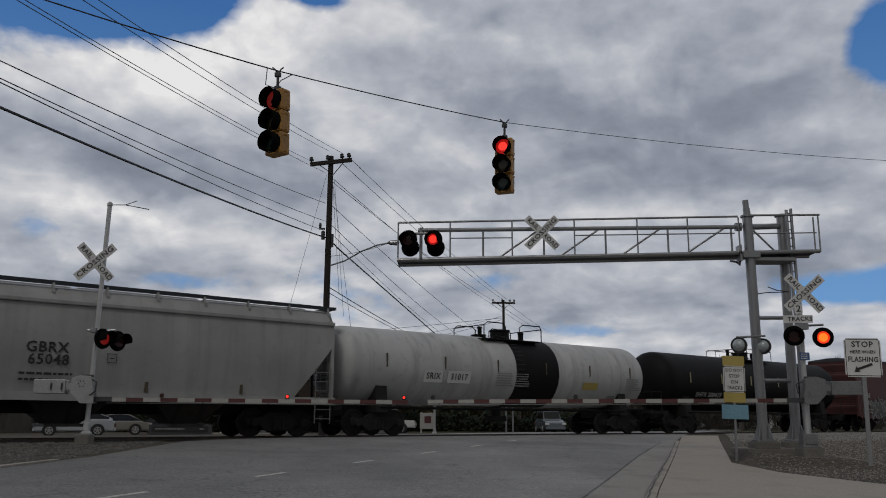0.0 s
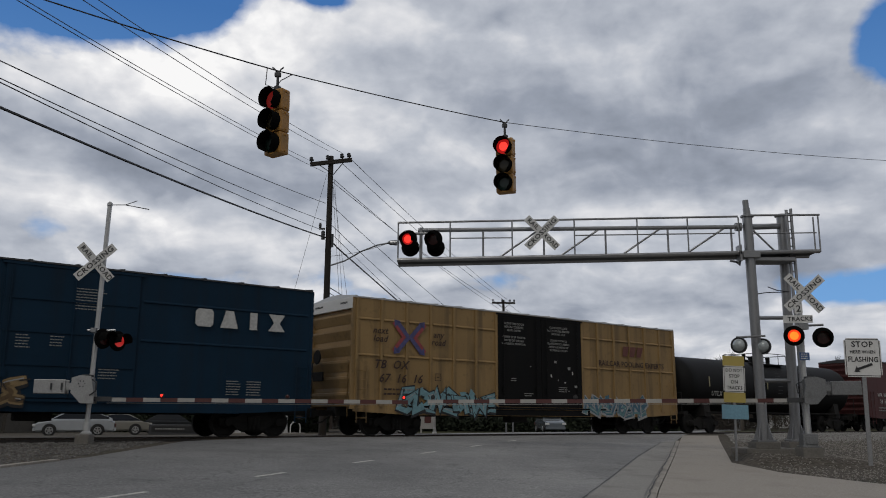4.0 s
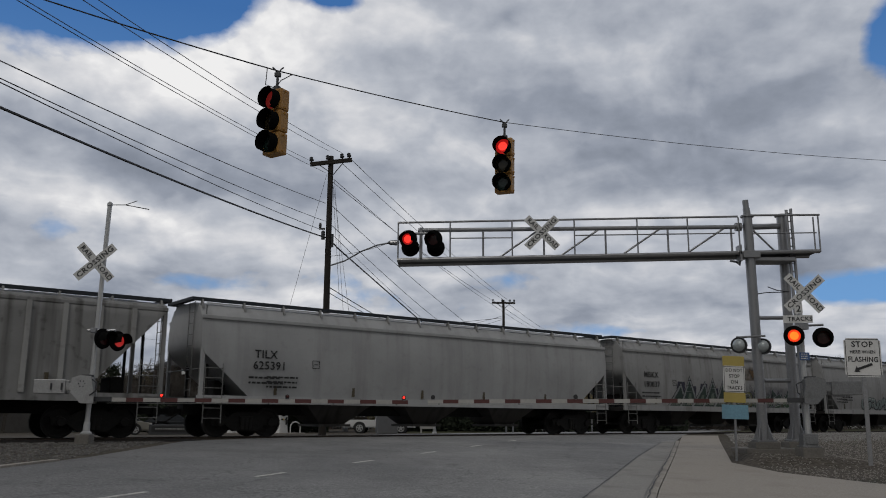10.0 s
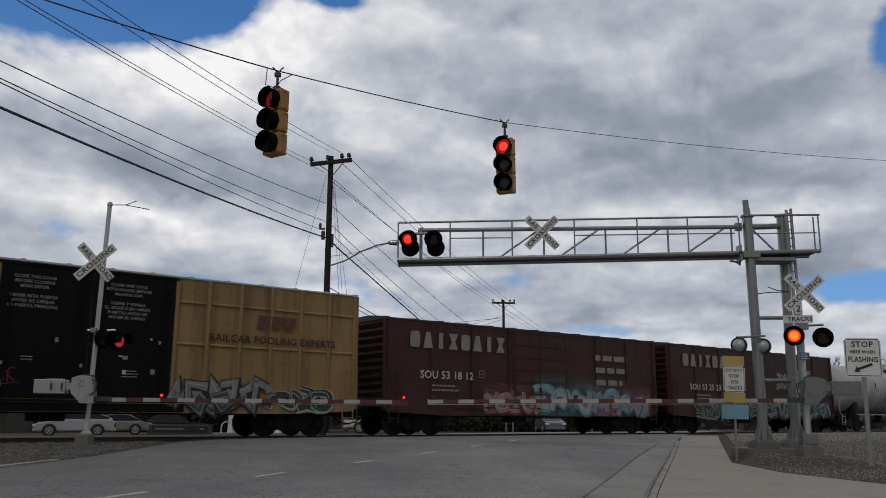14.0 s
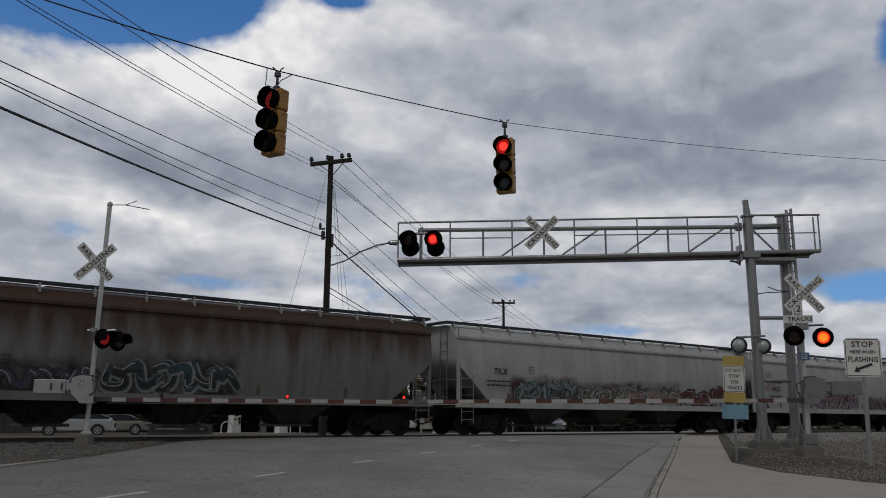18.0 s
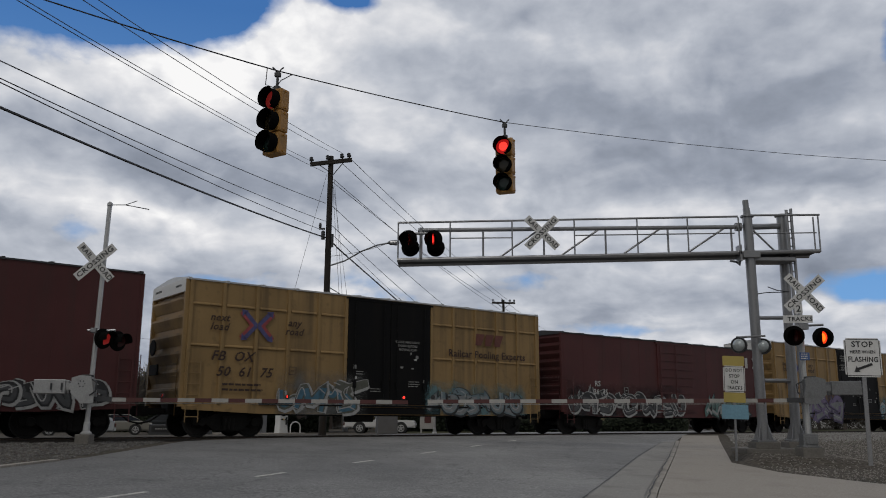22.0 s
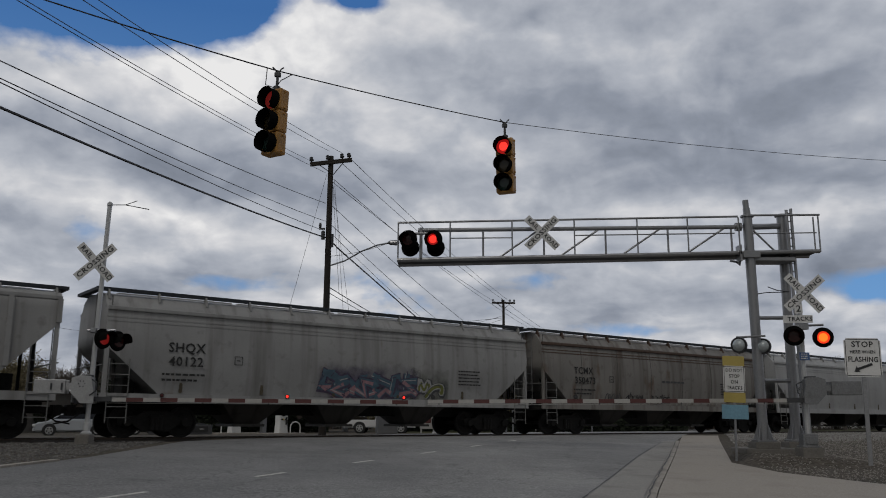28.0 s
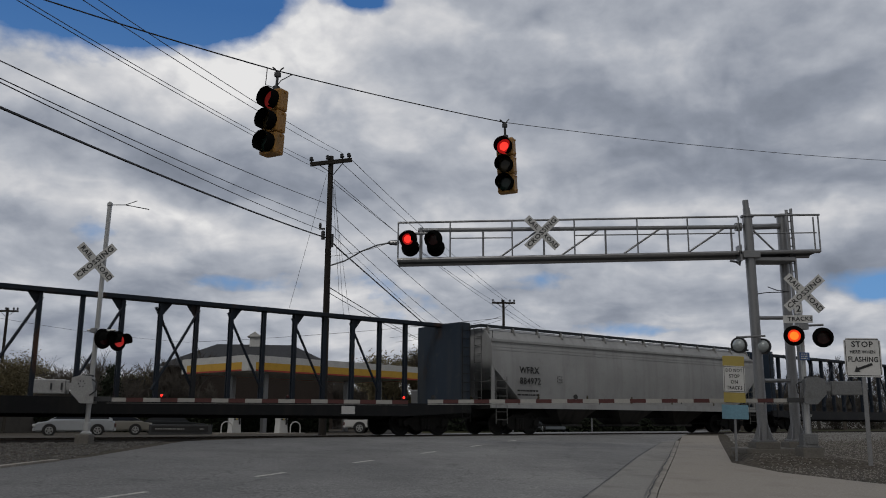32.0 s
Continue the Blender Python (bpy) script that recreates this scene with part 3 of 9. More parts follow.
def rail(n):
    bm = nb()
    o = ((-0.07, -0.17), (0.07, -0.17), (0.07, -0.15), (0.012, -0.13), (0.012, -0.045), (0.036, -0.03), (0.036, -0.004), (0.028, 0), (-0.028, 0), (-0.036, -0.004), (-0.036, -0.03), (-0.012, -0.045), (-0.012, -0.13), (-0.07, -0.15))
    prism(bm, o, 0, -300, 300)
    ob = part("rail", bm, M["rail"], None)
    ob.matrix_world = pose(*along(0, n), 0, 0, math.degrees(YAW))
    return tagged(ob, "rusty steel rail with a worn bright head", "rail", "rails of the track", "structure")


rail(-0.755)
rail(0.755)


def stones(name, spots, size, seed, label, stone="ballast_stone"):
    """Loose ballast: many small uneven stones in one sheet."""
    rnd = random.Random(seed)
    verts, faces = [], []
    for x, y in spots:
        r = size * rnd.uniform(0.5, 1.3)
        z = height(x, y) + mound(x, y)
        k = len(verts)
        a0 = rnd.uniform(0, 6)
        for i in range(5):
            a = a0 + i * 1.2566
            q = r * rnd.uniform(0.75, 1.2)
            verts.append((x + q * math.cos(a), y + q * math.sin(a), z + r * rnd.uniform(-0.1, 0.35)))
        verts.append((x + rnd.uniform(-.3, .3) * r, y + rnd.uniform(-.3, .3) * r, z + r * rnd.uniform(0.7, 1.25)))
        faces += [(k + i, k + (i + 1) % 5, k + 5) for i in range(5)]
    me = bpy.data.meshes.new(name)
    me.from_pydata(verts, [], faces)
    return tagged(part(name, me, M[stone], None), label, "gravel", "", "stuff")


def pavement_rim(y):
    """Where the pavement ends towards the masts."""
    return 7.25 + max(0.0, y - 21.1) * 0.30 + max(0.0, 21.1 - y) * 0.08


def mound(x, y):
    """Soil and gravel banked against the footings of the masts."""
    rim = pavement_rim(y)
    dx, dy = max(8.05 - x, 0.0) / max(0.2, 8.05 - rim) + max(x - 10.1, 0.0) / 1.8, max(21.75 - y, 0.0, y - 24.0) / 1.3
    d = min(1.0, math.hypot(dx, dy))
    return 0.19 * (1 - d * d * (3 - 2 * d))


def banked_soil():
    bm = nb()
    nx, ny = 32, 30
    grid = []
    for f in np.linspace(0, 1, nx):
        spots = [(pavement_rim(y) + (12.0 - pavement_rim(y)) * f, y) for y in np.linspace(20.4, 25.4, ny)]
        grid.append([bm.verts.new((x, y, height(x, y) + mound(x, y) - 0.006)) for x, y in spots])
    for p, q in zip(grid, grid[1:]):
        for i in range(ny - 1):
            bm.faces.new((p[i], q[i], q[i + 1], p[i + 1]))
    return tagged(part("soil_bank", bm, M["dirt"], None, "", True), "low bank of gravelly soil against the concrete footings", "ground", "", "structure")


banked_soil()
rnd = random.Random(5)
left_bed = [plan(rnd.uniform(-34, -8.2), rnd.uniform(2.7, 8.8)) for _ in range(24000)]
left_bed = [p for p in left_bed if p[0] < -7.5 and (p[0] < -7.9 or p[1] > 17)]
stones("ballast", left_bed, 0.03, 1, "sooty crushed stone ballast beside the rails", "dark_ballast")
right_bed = [plan(rnd.uniform(-8, 46), rnd.uniform(0.5, 20)) for _ in range(62000)]
right_bed = [p for p in right_bed if p[0] > 7.6 + max(0, p[1] - 21.1) * 0.30 and p[1] > 16.6 + max(0, p[0] - 8.4) * 0.53]
by_track = [p for p in right_bed if (SIDE - Vector((p[0], p[1], 0))).dot(NOR) < 7.2 + rnd.gauss(0, 0.6)]
stones("ballast", by_track, 0.036, 2, "grey crushed stone ballast beside the signal masts")
near_track = set(by_track)
stones("gravel", [p for p in right_bed if p not in near_track and rnd.random() < 0.35 + (p[1] - 16.6 - max(0, p[0] - 8.4) * 0.53) * 0.5], 0.024, 3, "brown gravel scattered over bare dirt beside the pavement", "dirt_stone")
bm = nb()
for k in range(120):
    if not 41 <= k <= 66:
        u = -30 + k * 0.56
        p = along(u)
        c = [along(u - 0.11, -1.3, -0.14), along(u + 0.11, -1.3, -0.14), along(u + 0.11, 1.3, -0.14), along(u - 0.11, 1.3, -0.14)]
        lo = [bm.verts.new(v - Vector((0, 0, 0.1))) for v in c]
        hi = [bm.verts.new(v + Vector((0, 0, 0.1))) for v in c]
        bm.faces.new(hi)
        for i in range(4):
            bm.faces.new((lo[i], lo[(i + 1) % 4], hi[(i + 1) % 4], hi[i]))
tagged(part("tie", bm, M["tie"], None), "dark creosoted wooden ties under the rails", "railway ties", "", "stuff")

# sky backdrop, which drifts
bm = nb()
rows_el, cols = 22, 48
grid = [[bm.verts.new((2400 * math.cos(radians(e)) * math.sin(radians(a)), 2400 * math.cos(radians(e)) * math.cos(radians(a)), 2400 * math.sin(radians(e))))
         for a in (-80 + 160 * i / cols for i in range(cols + 1))] for e in (-1.5 + 56 * j / rows_el for j in range(rows_el + 1))]
for j in range(rows_el):
    for i in range(cols):
        bm.faces.new((grid[j][i], grid[j][i + 1], grid[j + 1][i + 1], grid[j + 1][i]))
backdrop = tagged(part("backdrop", bm, M["sky"], None), "broad grey and white clouds drifting over blue sky", "sky", "", "structure")


# ------------------------------------------------------------ crossing signals
def lamp(parent, m, name="flasher"):
    """A round flashing light: background disc, hood, and a two-faced lens that turns to show its lit or its dark side."""
    bm = nb()
    lathe(bm, [(0.0, 0.20), (0.02, 0.255), (0.05, 0.26), (0.05, 0.24), (0.06, 0.17), (0.16, 0.13), (0.18, 0.05)], 28, 1)
    body = part(name, bm, M["hood"], parent, "black round flashing light", True)
    body.matrix_basis = m
    bm = nb()
    seg = 22
    ring = []
    for i in range(seg + 1):
        a = radians(-25 + 230 * i / seg)
        fall = 0.30 if i not in (0, seg) else 0.05
        ring.append([bm.verts.new((r * math.cos(a), y, r * math.sin(a))) for r, y in ((0.175, 0.0), (0.18, -fall), (0.172, -fall), (0.166, 0.0))])
    for p, q in zip(ring, ring[1:]):
        for i in range(4):
            bm.faces.new((p[i], p[(i + 1) % 4], q[(i + 1) % 4], q[i]))
    part("hood", bm, M["hood"], body, "", True)
    return body


def lens(parent, radius, lit, rim=None, y=-0.012):
    """The lens disc: a domed lit face with a dimmer rim to the front, a dark one to the back."""
    bm = nb()
    lathe(bm, [(-0.009, radius * 0.25), (-0.008, radius * 0.66)], 22, 1)
    a = len(bm.faces)
    lathe(bm, [(-0.0075, radius * 0.66), (-0.002, radius * 0.96), (0.0, radius * 0.96)], 22, 1)
    b = len(bm.faces)
    lathe(bm, [(0.001, radius), (0.004, radius), (0.012, radius * 0.7), (0.016, radius * 0.3)], 22, 1)
    bm.faces.ensure_lookup_table()
    for i, f in enumerate(bm.faces):
        f.material_index = 0 if i < a else 1 if i < b else 2
    me = mesh_from("lens", bm, True)
    for m in (lit, rim or M["lamp_rim"], M["lamp_dark"]):
        me.materials.append(m)
    ob = part("lens", me, None, parent, "round red lens")
    ob.matrix_basis = pose(0, y, 0)
    return ob


FLASH = []      # (lens, place, True for the lamps that start lit)


def flashing(parent, m, lit, first, radius=0.162, rim=None):
    body = lamp(parent, m)
    ob = lens(body, radius, lit, rim, y=-0.018)
    FLASH.append((ob, (0, -0.018, 0), first))
    return body


def crossbuck(m, size, label):
    """Two white crossed blades with black letters."""
    root = thing("crossbuck", m, label, "railroad sign")
    for sgn, y, words in ((1, -0.012, ("CROSSING", "")), (-1, 0.0, ("RAIL", "ROAD"))):
        bm = nb()
        box(bm, -size / 2, size / 2, -0.005, 0.005, -size * 0.092, size * 0.092, 0.003)
        blade = part("blade", bm, M["white_sheet"], root)
        blade.matrix_basis = pose(0, y, 0, 0, -45 * sgn, 0)
        h = size * 0.148
        if words[1]:
            lettering(words[0], h, M["ink"], blade, pose(-size * 0.285, -0.009, 0), 1.0)
            lettering(words[1], h, M["ink"], blade, pose(size * 0.285, -0.009, 0), 1.0)
        else:
            lettering(words[0], h, M["ink"], blade, pose(0, -0.009, 0), 1.22)
    return root


def gate(name, m_arm, length, far_first, metal, label):
    """A lowered gate: mechanism, counterweight, striped arm and its small lamps. The arm runs along the root's +x."""
    root = thing(name, m_arm, label, "crossing gate")
    bm = nb()
    box(bm, -0.16, 0.16, -0.12, 0.12, -0.08, 0.55, 0.03)
    part("mechanism_box", bm, metal, root, "pale metal gate mechanism box")
    bm = nb()
    for y in (-0.16, 0.125):
        prism(bm, [(-0.34, 0.155), (-0.09, -0.10), (0.22, -0.10), (0.22, 0.11), (0.12, 0.575), (-0.15, 0.59), (-0.34, 0.525)], 1, y, y + 0.035)
        prism(bm, [(-0.56, 0.25), (-0.30, 0.22), (-0.30, 0.40), (-0.56, 0.38)], 1, y + 0.004, y + 0.03)
    part("counter_arm", bm, metal, root)
    bm = nb()
    box(bm, -1.22, -0.47, -0.185, -0.115, 0.13, 0.48, 0.015)
    box(bm, -1.22, -0.47, 0.115, 0.185, 0.13, 0.48, 0.015)
    box(bm, -1.0, -0.6, -0.115, 0.115, 0.25, 0.36)
    w = part("counterweight", bm, metal, root, "pale grey counterweight plates")
    for x in (-1.0, -0.75):
        part("bolt", tube(nb(), (x + 0.2, -0.205, 0.22), (x + 0.2, -0.205, 0.39), 0.02), M["dark_steel"], w)
    for a in range(6):
        part("stud", tube(nb(), (-0.09 + 0.075 * math.cos(a * 1.047), -0.175, 0.38 + 0.075 * math.sin(a * 1.047)), (-0.09 + 0.075 * math.cos(a * 1.047), -0.155, 0.38 + 0.075 * math.sin(a * 1.047)), 0.016), M["dark_steel"], root)
    part("conduit", pipe(nb(), [(0.12, -0.17, 0.1), (0.26, -0.19, 0.2), (0.27, -0.19, 0.42), (0.12, -0.1, 0.5)], 0.018), M["dark_steel"], root)
    part("mast_clamp", box(nb(), -0.12, 0.12, -0.13, 0.13, 0.56, 0.61, 0.01), M["dark_steel"], root)
    bm = nb()
    box(bm, 0.2, 0.62, -0.05, 0.05, -0.05, 0.07, 0.01)
    part("arm_clamp", bm, M["dark_steel"], root)
    n = int(round((length - 0.55) / 0.41))
    w = (length - 0.55) / n
    for i in range(n):
        bm = nb()
        box(bm, 0.55 + i * w, 0.55 + (i + 1) * w, -0.02, 0.02, -0.05, 0.05)
        part("stripe", bm, M["gate_white"] if i % 2 == 0 else M["gate_red"], root)
    part("stay_wire", tube(nb(), (0.5, 0.03, -0.085), (length, 0.03, -0.075), 0.007, None, 5), M["gate_white"], root, "thin pale stay along the arm")
    for x in np.linspace(1.2, length - 0.3, 5):
        part("stay_clip", box(nb(), x - 0.012, x + 0.012, 0.018, 0.036, -0.088, -0.045), M["dark_steel"], root)
    for k, f in enumerate((0.17, 0.585, 0.985)):
        x = 0.55 + (length - 0.55) * f
        bm = nb()
        box(bm, x - 0.05, x + 0.05, -0.05, 0.05, 0.058, 0.13, 0.012)
        tube(bm, (x, -0.045, 0.115), (x, 0.045, 0.115), 0.055, None, 14)
        light = part("arm_lamp", bm, M["black"], root, "small red lamp on the arm")
        ob = lens(light, 0.036, M["lamp_red"], M["lamp_red"], -0.058)
        ob.location = (x, -0.058, 0.115)
        if k < 2:
            FLASH.append((ob, (x, -0.058, 0.115), (k == 0) == far_first))
    return root


def mast(name, x, y, z0, z1, r, label):
    root = thing(name, pose(x, y, z0), label, "signal mast")
    bm = nb()
    tube(bm, (0, 0, 0), (0, 0, z1 - z0), r, r * 0.94, 16)
    part("pole", bm, M["alu"], root, "", True)
    bm = nb()
    lathe(bm, [(0.0, r * 2.2), (0.05, r * 2.2), (0.10, r * 1.4), (0.3, r * 1.25), (0.32, r)], 16, 2)
    part("base", bm, M["alu"], root)
    bm = nb()
    lathe(bm, [(z1 - z0 - 0.02, r * 1.15), (z1 - z0 + 0.05, r * 1.1), (z1 - z0 + 0.09, r * 0.4)], 14, 2)
    part("cap", bm, M["alu"], root)
    return root


# left gate mast
lx, ly, lz = (-8.949, 21.500, 0.176)
lmast = mast("signal_mast", lx, ly, lz, 6.153, 0.062, "pale metal signal mast on a concrete footing beside the ballast")
lmast.matrix_world = pose(lx, ly, lz, -0.6, 0.71, 0)
bm = nb()
box(bm, -0.18, 0.18, -0.18, 0.18, -0.5, 0.02, 0.03)
foot = part("footing", bm, M["foundation"], None)
foot.matrix_world = pose(lx - 0.03, ly, lz)
tagged(foot, "rough concrete footing with a junction box at the mast", "footing")
crossbuck(Matrix.Translation((-9.055, 21.400, 4.576)) @ pose(0, 0, 0, 0, 2, 6), 1.24, "white crossbuck sign on the slender signal mast")
bm = nb()
a, b, c = Vector((-8.787, 21.400, 6.112)), Vector((-8.360, 21.300, 6.088)), Vector((-8.018, 21.200, 6.171))
pipe(bm, [a, b, c], 0.012)
pipe(bm, [a, b, Vector((-7.690, 21.200, 5.943))], 0.012)
fork = part("bird_wire", bm, M["steel"], lmast, "thin forked wire")
fork.matrix_parent_inverse = lmast.matrix_world.inverted()
lamps = thing("flashing_light_pair", Matrix.Translation((-8.640, 21.300, 2.784)), "pair of black hooded flashing lights on a crossarm", "crossing lights")
bm = nb()
tube(bm, (-0.42, 0, 0.0), (0.30, 0.0, 0.0), 0.03)
box(bm, -0.32, -0.18, -0.07, 0.2, -0.06, 0.06, 0.01)
part("crossarm", bm, M["steel"], lamps)
flashing(lamps, pose(0.06, -0.10, -0.22, 0, 0, 62), M["lamp_faint"], True, 0.16, M["lamp_faint"])
flashing(lamps, pose(0.36, 0.10, -0.26, 0, 0, 62), M["lamp_dim"], False, 0.16, M["lamp_dim"])
L0, L1 = Vector((-8.944, 21.300, 1.051)), Vector((-0.906, 22.400, 1.041))
gate("crossing_gate", Matrix.Translation(L0) @ pose(0, 0, 0, 0, -math.degrees(math.atan2(L1.z - L0.z, L1.x - L0.x)), math.degrees(math.atan2(L1.y - L0.y, L1.x - L0.x))),
     (L1 - L0).length, False, M["gate_metal"], "lowered gate with a red and white striped arm and lamps")

# cantilever
canti = thing("cantilever", Matrix.Translation((8.456, 23.000, 0.007)), "galvanised steel cantilever with railed walkway over the road", "signal bridge")
O = Vector((8.456, 23.000, 0.007))


def rel(p):
    return Vector(p) - O


def member(name, p, q, r, material=None, seg=10, label=""):
    bm = nb()
    tube(bm, rel(p), rel(q), r, None, seg)
    return part(name, bm, material or M["steel"], canti, label, seg > 8)


for foot_p, top_p in (((8.640, 23.000, 0.05), (8.612, 23.000, 6.30)), ((9.768, 23.600, 0.05), (9.829, 23.600, 6.47))):
    member("post", foot_p, top_p, 0.135, None, 18, "thick grey steel post")
    bm = nb()
    f = rel(foot_p)
    part("post_cap", lathe(nb(), [(rel(top_p).z - 0.05, 0.185), (rel(top_p).z, 0.185), (rel(top_p).z + 0.02, 0.12)], 18, 2, rel(top_p).x, rel(top_p).y), M["steel"], canti, "", True)
    box(bm, f.x - 0.25, f.x + 0.25, f.y - 0.25, f.y + 0.25, f.z, f.z + 0.05, 0.01)
    for k in range(4):
        a = radians(45 + 90 * k)
        c, s = math.cos(a), math.sin(a)
        v = [bm.verts.new((f.x + c * d - s * w, f.y + s * d + c * w, f.z + h)) for d, h in ((0.13, 0.05), (0.28, 0.05), (0.13, 0.5)) for w in (-0.012, 0.012)]
        for q in ((0, 2, 4), (1, 5, 3), (0, 1, 3, 2), (2, 3, 5, 4), (0, 4, 5, 1)):
            bm.faces.new([v[i] for i in q])
    part("base_plate", bm, M["steel"], canti)
member("finial", (8.620, 23.000, 6.30), (8.605, 23.000, 6.50), 0.10, None, 14)
member("finial", (8.605, 23.000, 6.50), (8.590, 23.000, 6.745), 0.085, None, 14, "short pipe on the post top")
member("brace", (8.70, 23.000, 5.97), (9.80, 23.600, 6.14), 0.085)
member("brace", (8.727, 23.000, 3.388), (9.789, 23.600, 3.466), 0.055)
member("brace", (8.759, 23.000, 1.673), (9.777, 23.600, 1.706), 0.055)
# walkway: floor channel, rails, posts and diagonals, in two planes
bm = nb()
p, q = rel((-1.281, 23.000, 4.947)), rel((10.544, 23.000, 5.262))
for dy in (-0.10, 0.62):
    tube(bm, p + Vector((0, dy, 0)), q + Vector((0, dy, 0)), 0.06, None, 8)
bm2 = nb()
v = [bm2.verts.new(c) for c in (p + Vector((0, -0.1, 0.0)), q + Vector((0, -0.1, 0.0)), q + Vector((0, 0.62, 0.0)), p + Vector((0, 0.62, 0.0)))]
w = [bm2.verts.new(c.co + Vector((0, 0, 0.05))) for c in v]
bm2.faces.new(v)
bm2.faces.new(w[::-1])
for i in range(4):
    bm2.faces.new((v[i], v[(i + 1) % 4], w[(i + 1) % 4], w[i]))
part("chord", bm, M["steel"], canti)
part("walkway_grating", bm2, M["dark_steel"], canti, "dark grating of the walkway")
member("handrail", (-1.282, 22.900, 6.021), (8.307, 22.900, 6.248), 0.03)
member("handrail", (8.742, 22.900, 6.283), (10.618, 22.900, 6.308), 0.03)
member("top_chord", (-0.705, 23.000, 5.827), (8.45, 23.000, 5.969), 0.06)
member("flange", (8.26, 23.000, 5.966), (8.33, 23.000, 5.967), 0.12, None, 16)
member("flange", (8.36, 23.000, 5.968), (8.42, 23.000, 5.969), 0.12, None, 16)
member("midrail", (0.205, 22.900, 5.581), (1.918, 22.900, 5.605), 0.018)
member("midrail", (3.680, 22.900, 5.679), (8.193, 22.900, 5.765), 0.018)
member("midrail", (8.668, 22.900, 5.751), (10.498, 22.900, 5.792), 0.018)
for x, t, b in ((-1.26, 6.00, 4.93), (0.20, 6.02, 4.97), (1.94, 6.06, 5.01), (3.69, 6.12, 5.05), (5.46, 6.16, 5.09), (6.88, 6.18, 5.13), (8.32, 6.22, 5.17), (10.57, 6.27, 5.24), (10.43, 6.25, 5.24)):
    member("rail_post", (x, 22.9, t), (x, 22.9, b), 0.022)
for x, t, b in ((1.13, 5.84, 5.02), (2.84, 5.91, 5.06), (4.58, 5.95, 5.09), (6.34, 5.98, 5.13), (8.13, 6.00, 5.19)):
    member("web_post", (x, 23.0, t), (x, 23.0, b), 0.03)
for x0, z0, x1, z1 in ((1.60, 5.07, 2.68, 5.84), (3.30, 5.11, 4.40, 5.88), (5.06, 5.17, 6.16, 5.93), (6.86, 5.21, 7.97, 5.95), (9.38, 5.22, 8.76, 5.87)):
    member("diagonal", (x0, 23.0, z0), (x1, 23.0, z1), 0.028)
for p, q in (((9.860, 23.300, 6.546), (9.736, 22.900, 0.237)), ((9.993, 23.300, 6.580), (9.857, 22.900, 0.237))):
    member("ladder_rail", p, q, 0.042)
for k in range(26):
    f = k / 25
    p = Vector((9.869, 23.300, 6.446)).lerp(Vector((9.742, 22.900, 0.311)), f)
    q = Vector((9.999, 23.300, 6.446)).lerp(Vector((9.864, 22.900, 0.311)), f)
    member("rung", p, q, 0.018, None, 6)
bm = nb()
g0 = rel((8.631, 23.000, 5.156))
box(bm, g0.x - 0.26, g0.x + 0.22, -0.19, 0.19, g0.z - 0.10, g0.z + 0.10, 0.02)
part("collar", bm, M["steel"], canti)
for dx, dz in ((-0.33, 0.12), (-0.33, -0.06)):
    part("clamp_plate", box(nb(), g0.x + dx - 0.03, g0.x + dx + 0.03, -0.22, 0.12, g0.z + dz - 0.14, g0.z + dz + 0.14, 0.008), M["steel"], canti)
part("cable_gland", pipe(nb(), [(g0.x - 0.62, -0.12, g0.z - 0.19), (g0.x - 0.45, -0.14, g0.z - 0.22), (g0.x - 0.36, -0.12, g0.z - 0.30), (g0.x - 0.33, -0.1, g0.z - 0.16)], 0.032, 7), M["dark_steel"], canti)
part("floor_beam", box(nb(), g0.x + 0.1, g0.x + 1.25, -0.05, 0.62, g0.z - 0.16, g0.z - 0.06, 0.01), M["steel"], canti)
for a, b, c in (((9.62, 22.95, 4.115), (8.95, 22.9, 4.08), (8.72, 22.9, 4.045)), ((9.62, 22.95, 4.115), (9.25, 22.9, 4.15), (9.02, 22.9, 4.24))):
    part("bird_wire", pipe(nb(), [rel(a), rel(b), rel(c)], 0.013), M["dark_steel"], canti, "thin forked wire")
bm = nb()
c = O + rel((9.054, 23.200, -0.144))
box(bm, -1.0, 1.0, -0.50, 0.75, -0.6, 0.03, 0.04)
for x, y in ((-0.414, -0.2), (0.714, 0.4)):
    box(bm, x - 0.33, x + 0.33, y - 0.3, y + 0.3, 0.0, 0.194, 0.03)
pad = part("foundation", bm, M["foundation"], None)
pad.matrix_world = pose(c.x, c.y, c.z)
tagged(pad, "stained concrete foundation under the cantilever posts", "foundation")
crossbuck(Matrix.Translation((2.759, 22.750, 5.722)), 1.20, "white crossbuck sign on the cantilever walkway")
pair = thing("flashing_light_pair", Matrix.Translation((-0.617, 22.800, 5.507)), "pair of hooded flashing lights on the cantilever end", "crossing lights")
bm = nb()
tube(bm, (0, 0.05, 0.36), (0, 0.05, -0.52), 0.045, None, 10)
box(bm, -0.42, 0.36, 0.0, 0.08, 0.16, 0.22, 0.01)
part("bracket", bm, M["steel"], pair)
flashing(pair, pose(-0.36, -0.1, 0.0, 8, 0, -14), M["lamp_red"], False)
flashing(pair, pose(0.34, -0.1, 0.0, 8, 0, -14), M["lamp_red"], True)
for x, y in ((-0.30, 0.14), (0.42, 0.14)):
    lamp(pair, pose(x, y + 0.30, -0.14, 0, 0, 170))

# right gate mast
rx, ry, rz = (9.366, 21.900, -0.080)
rmast = mast("signal_mast", rx, ry, rz, 4.05, 0.062, "pale metal signal mast in front of the cantilever posts")
rmast.matrix_world = pose(rx, ry, rz, -0.6, 1.12, 0)
bm = nb()
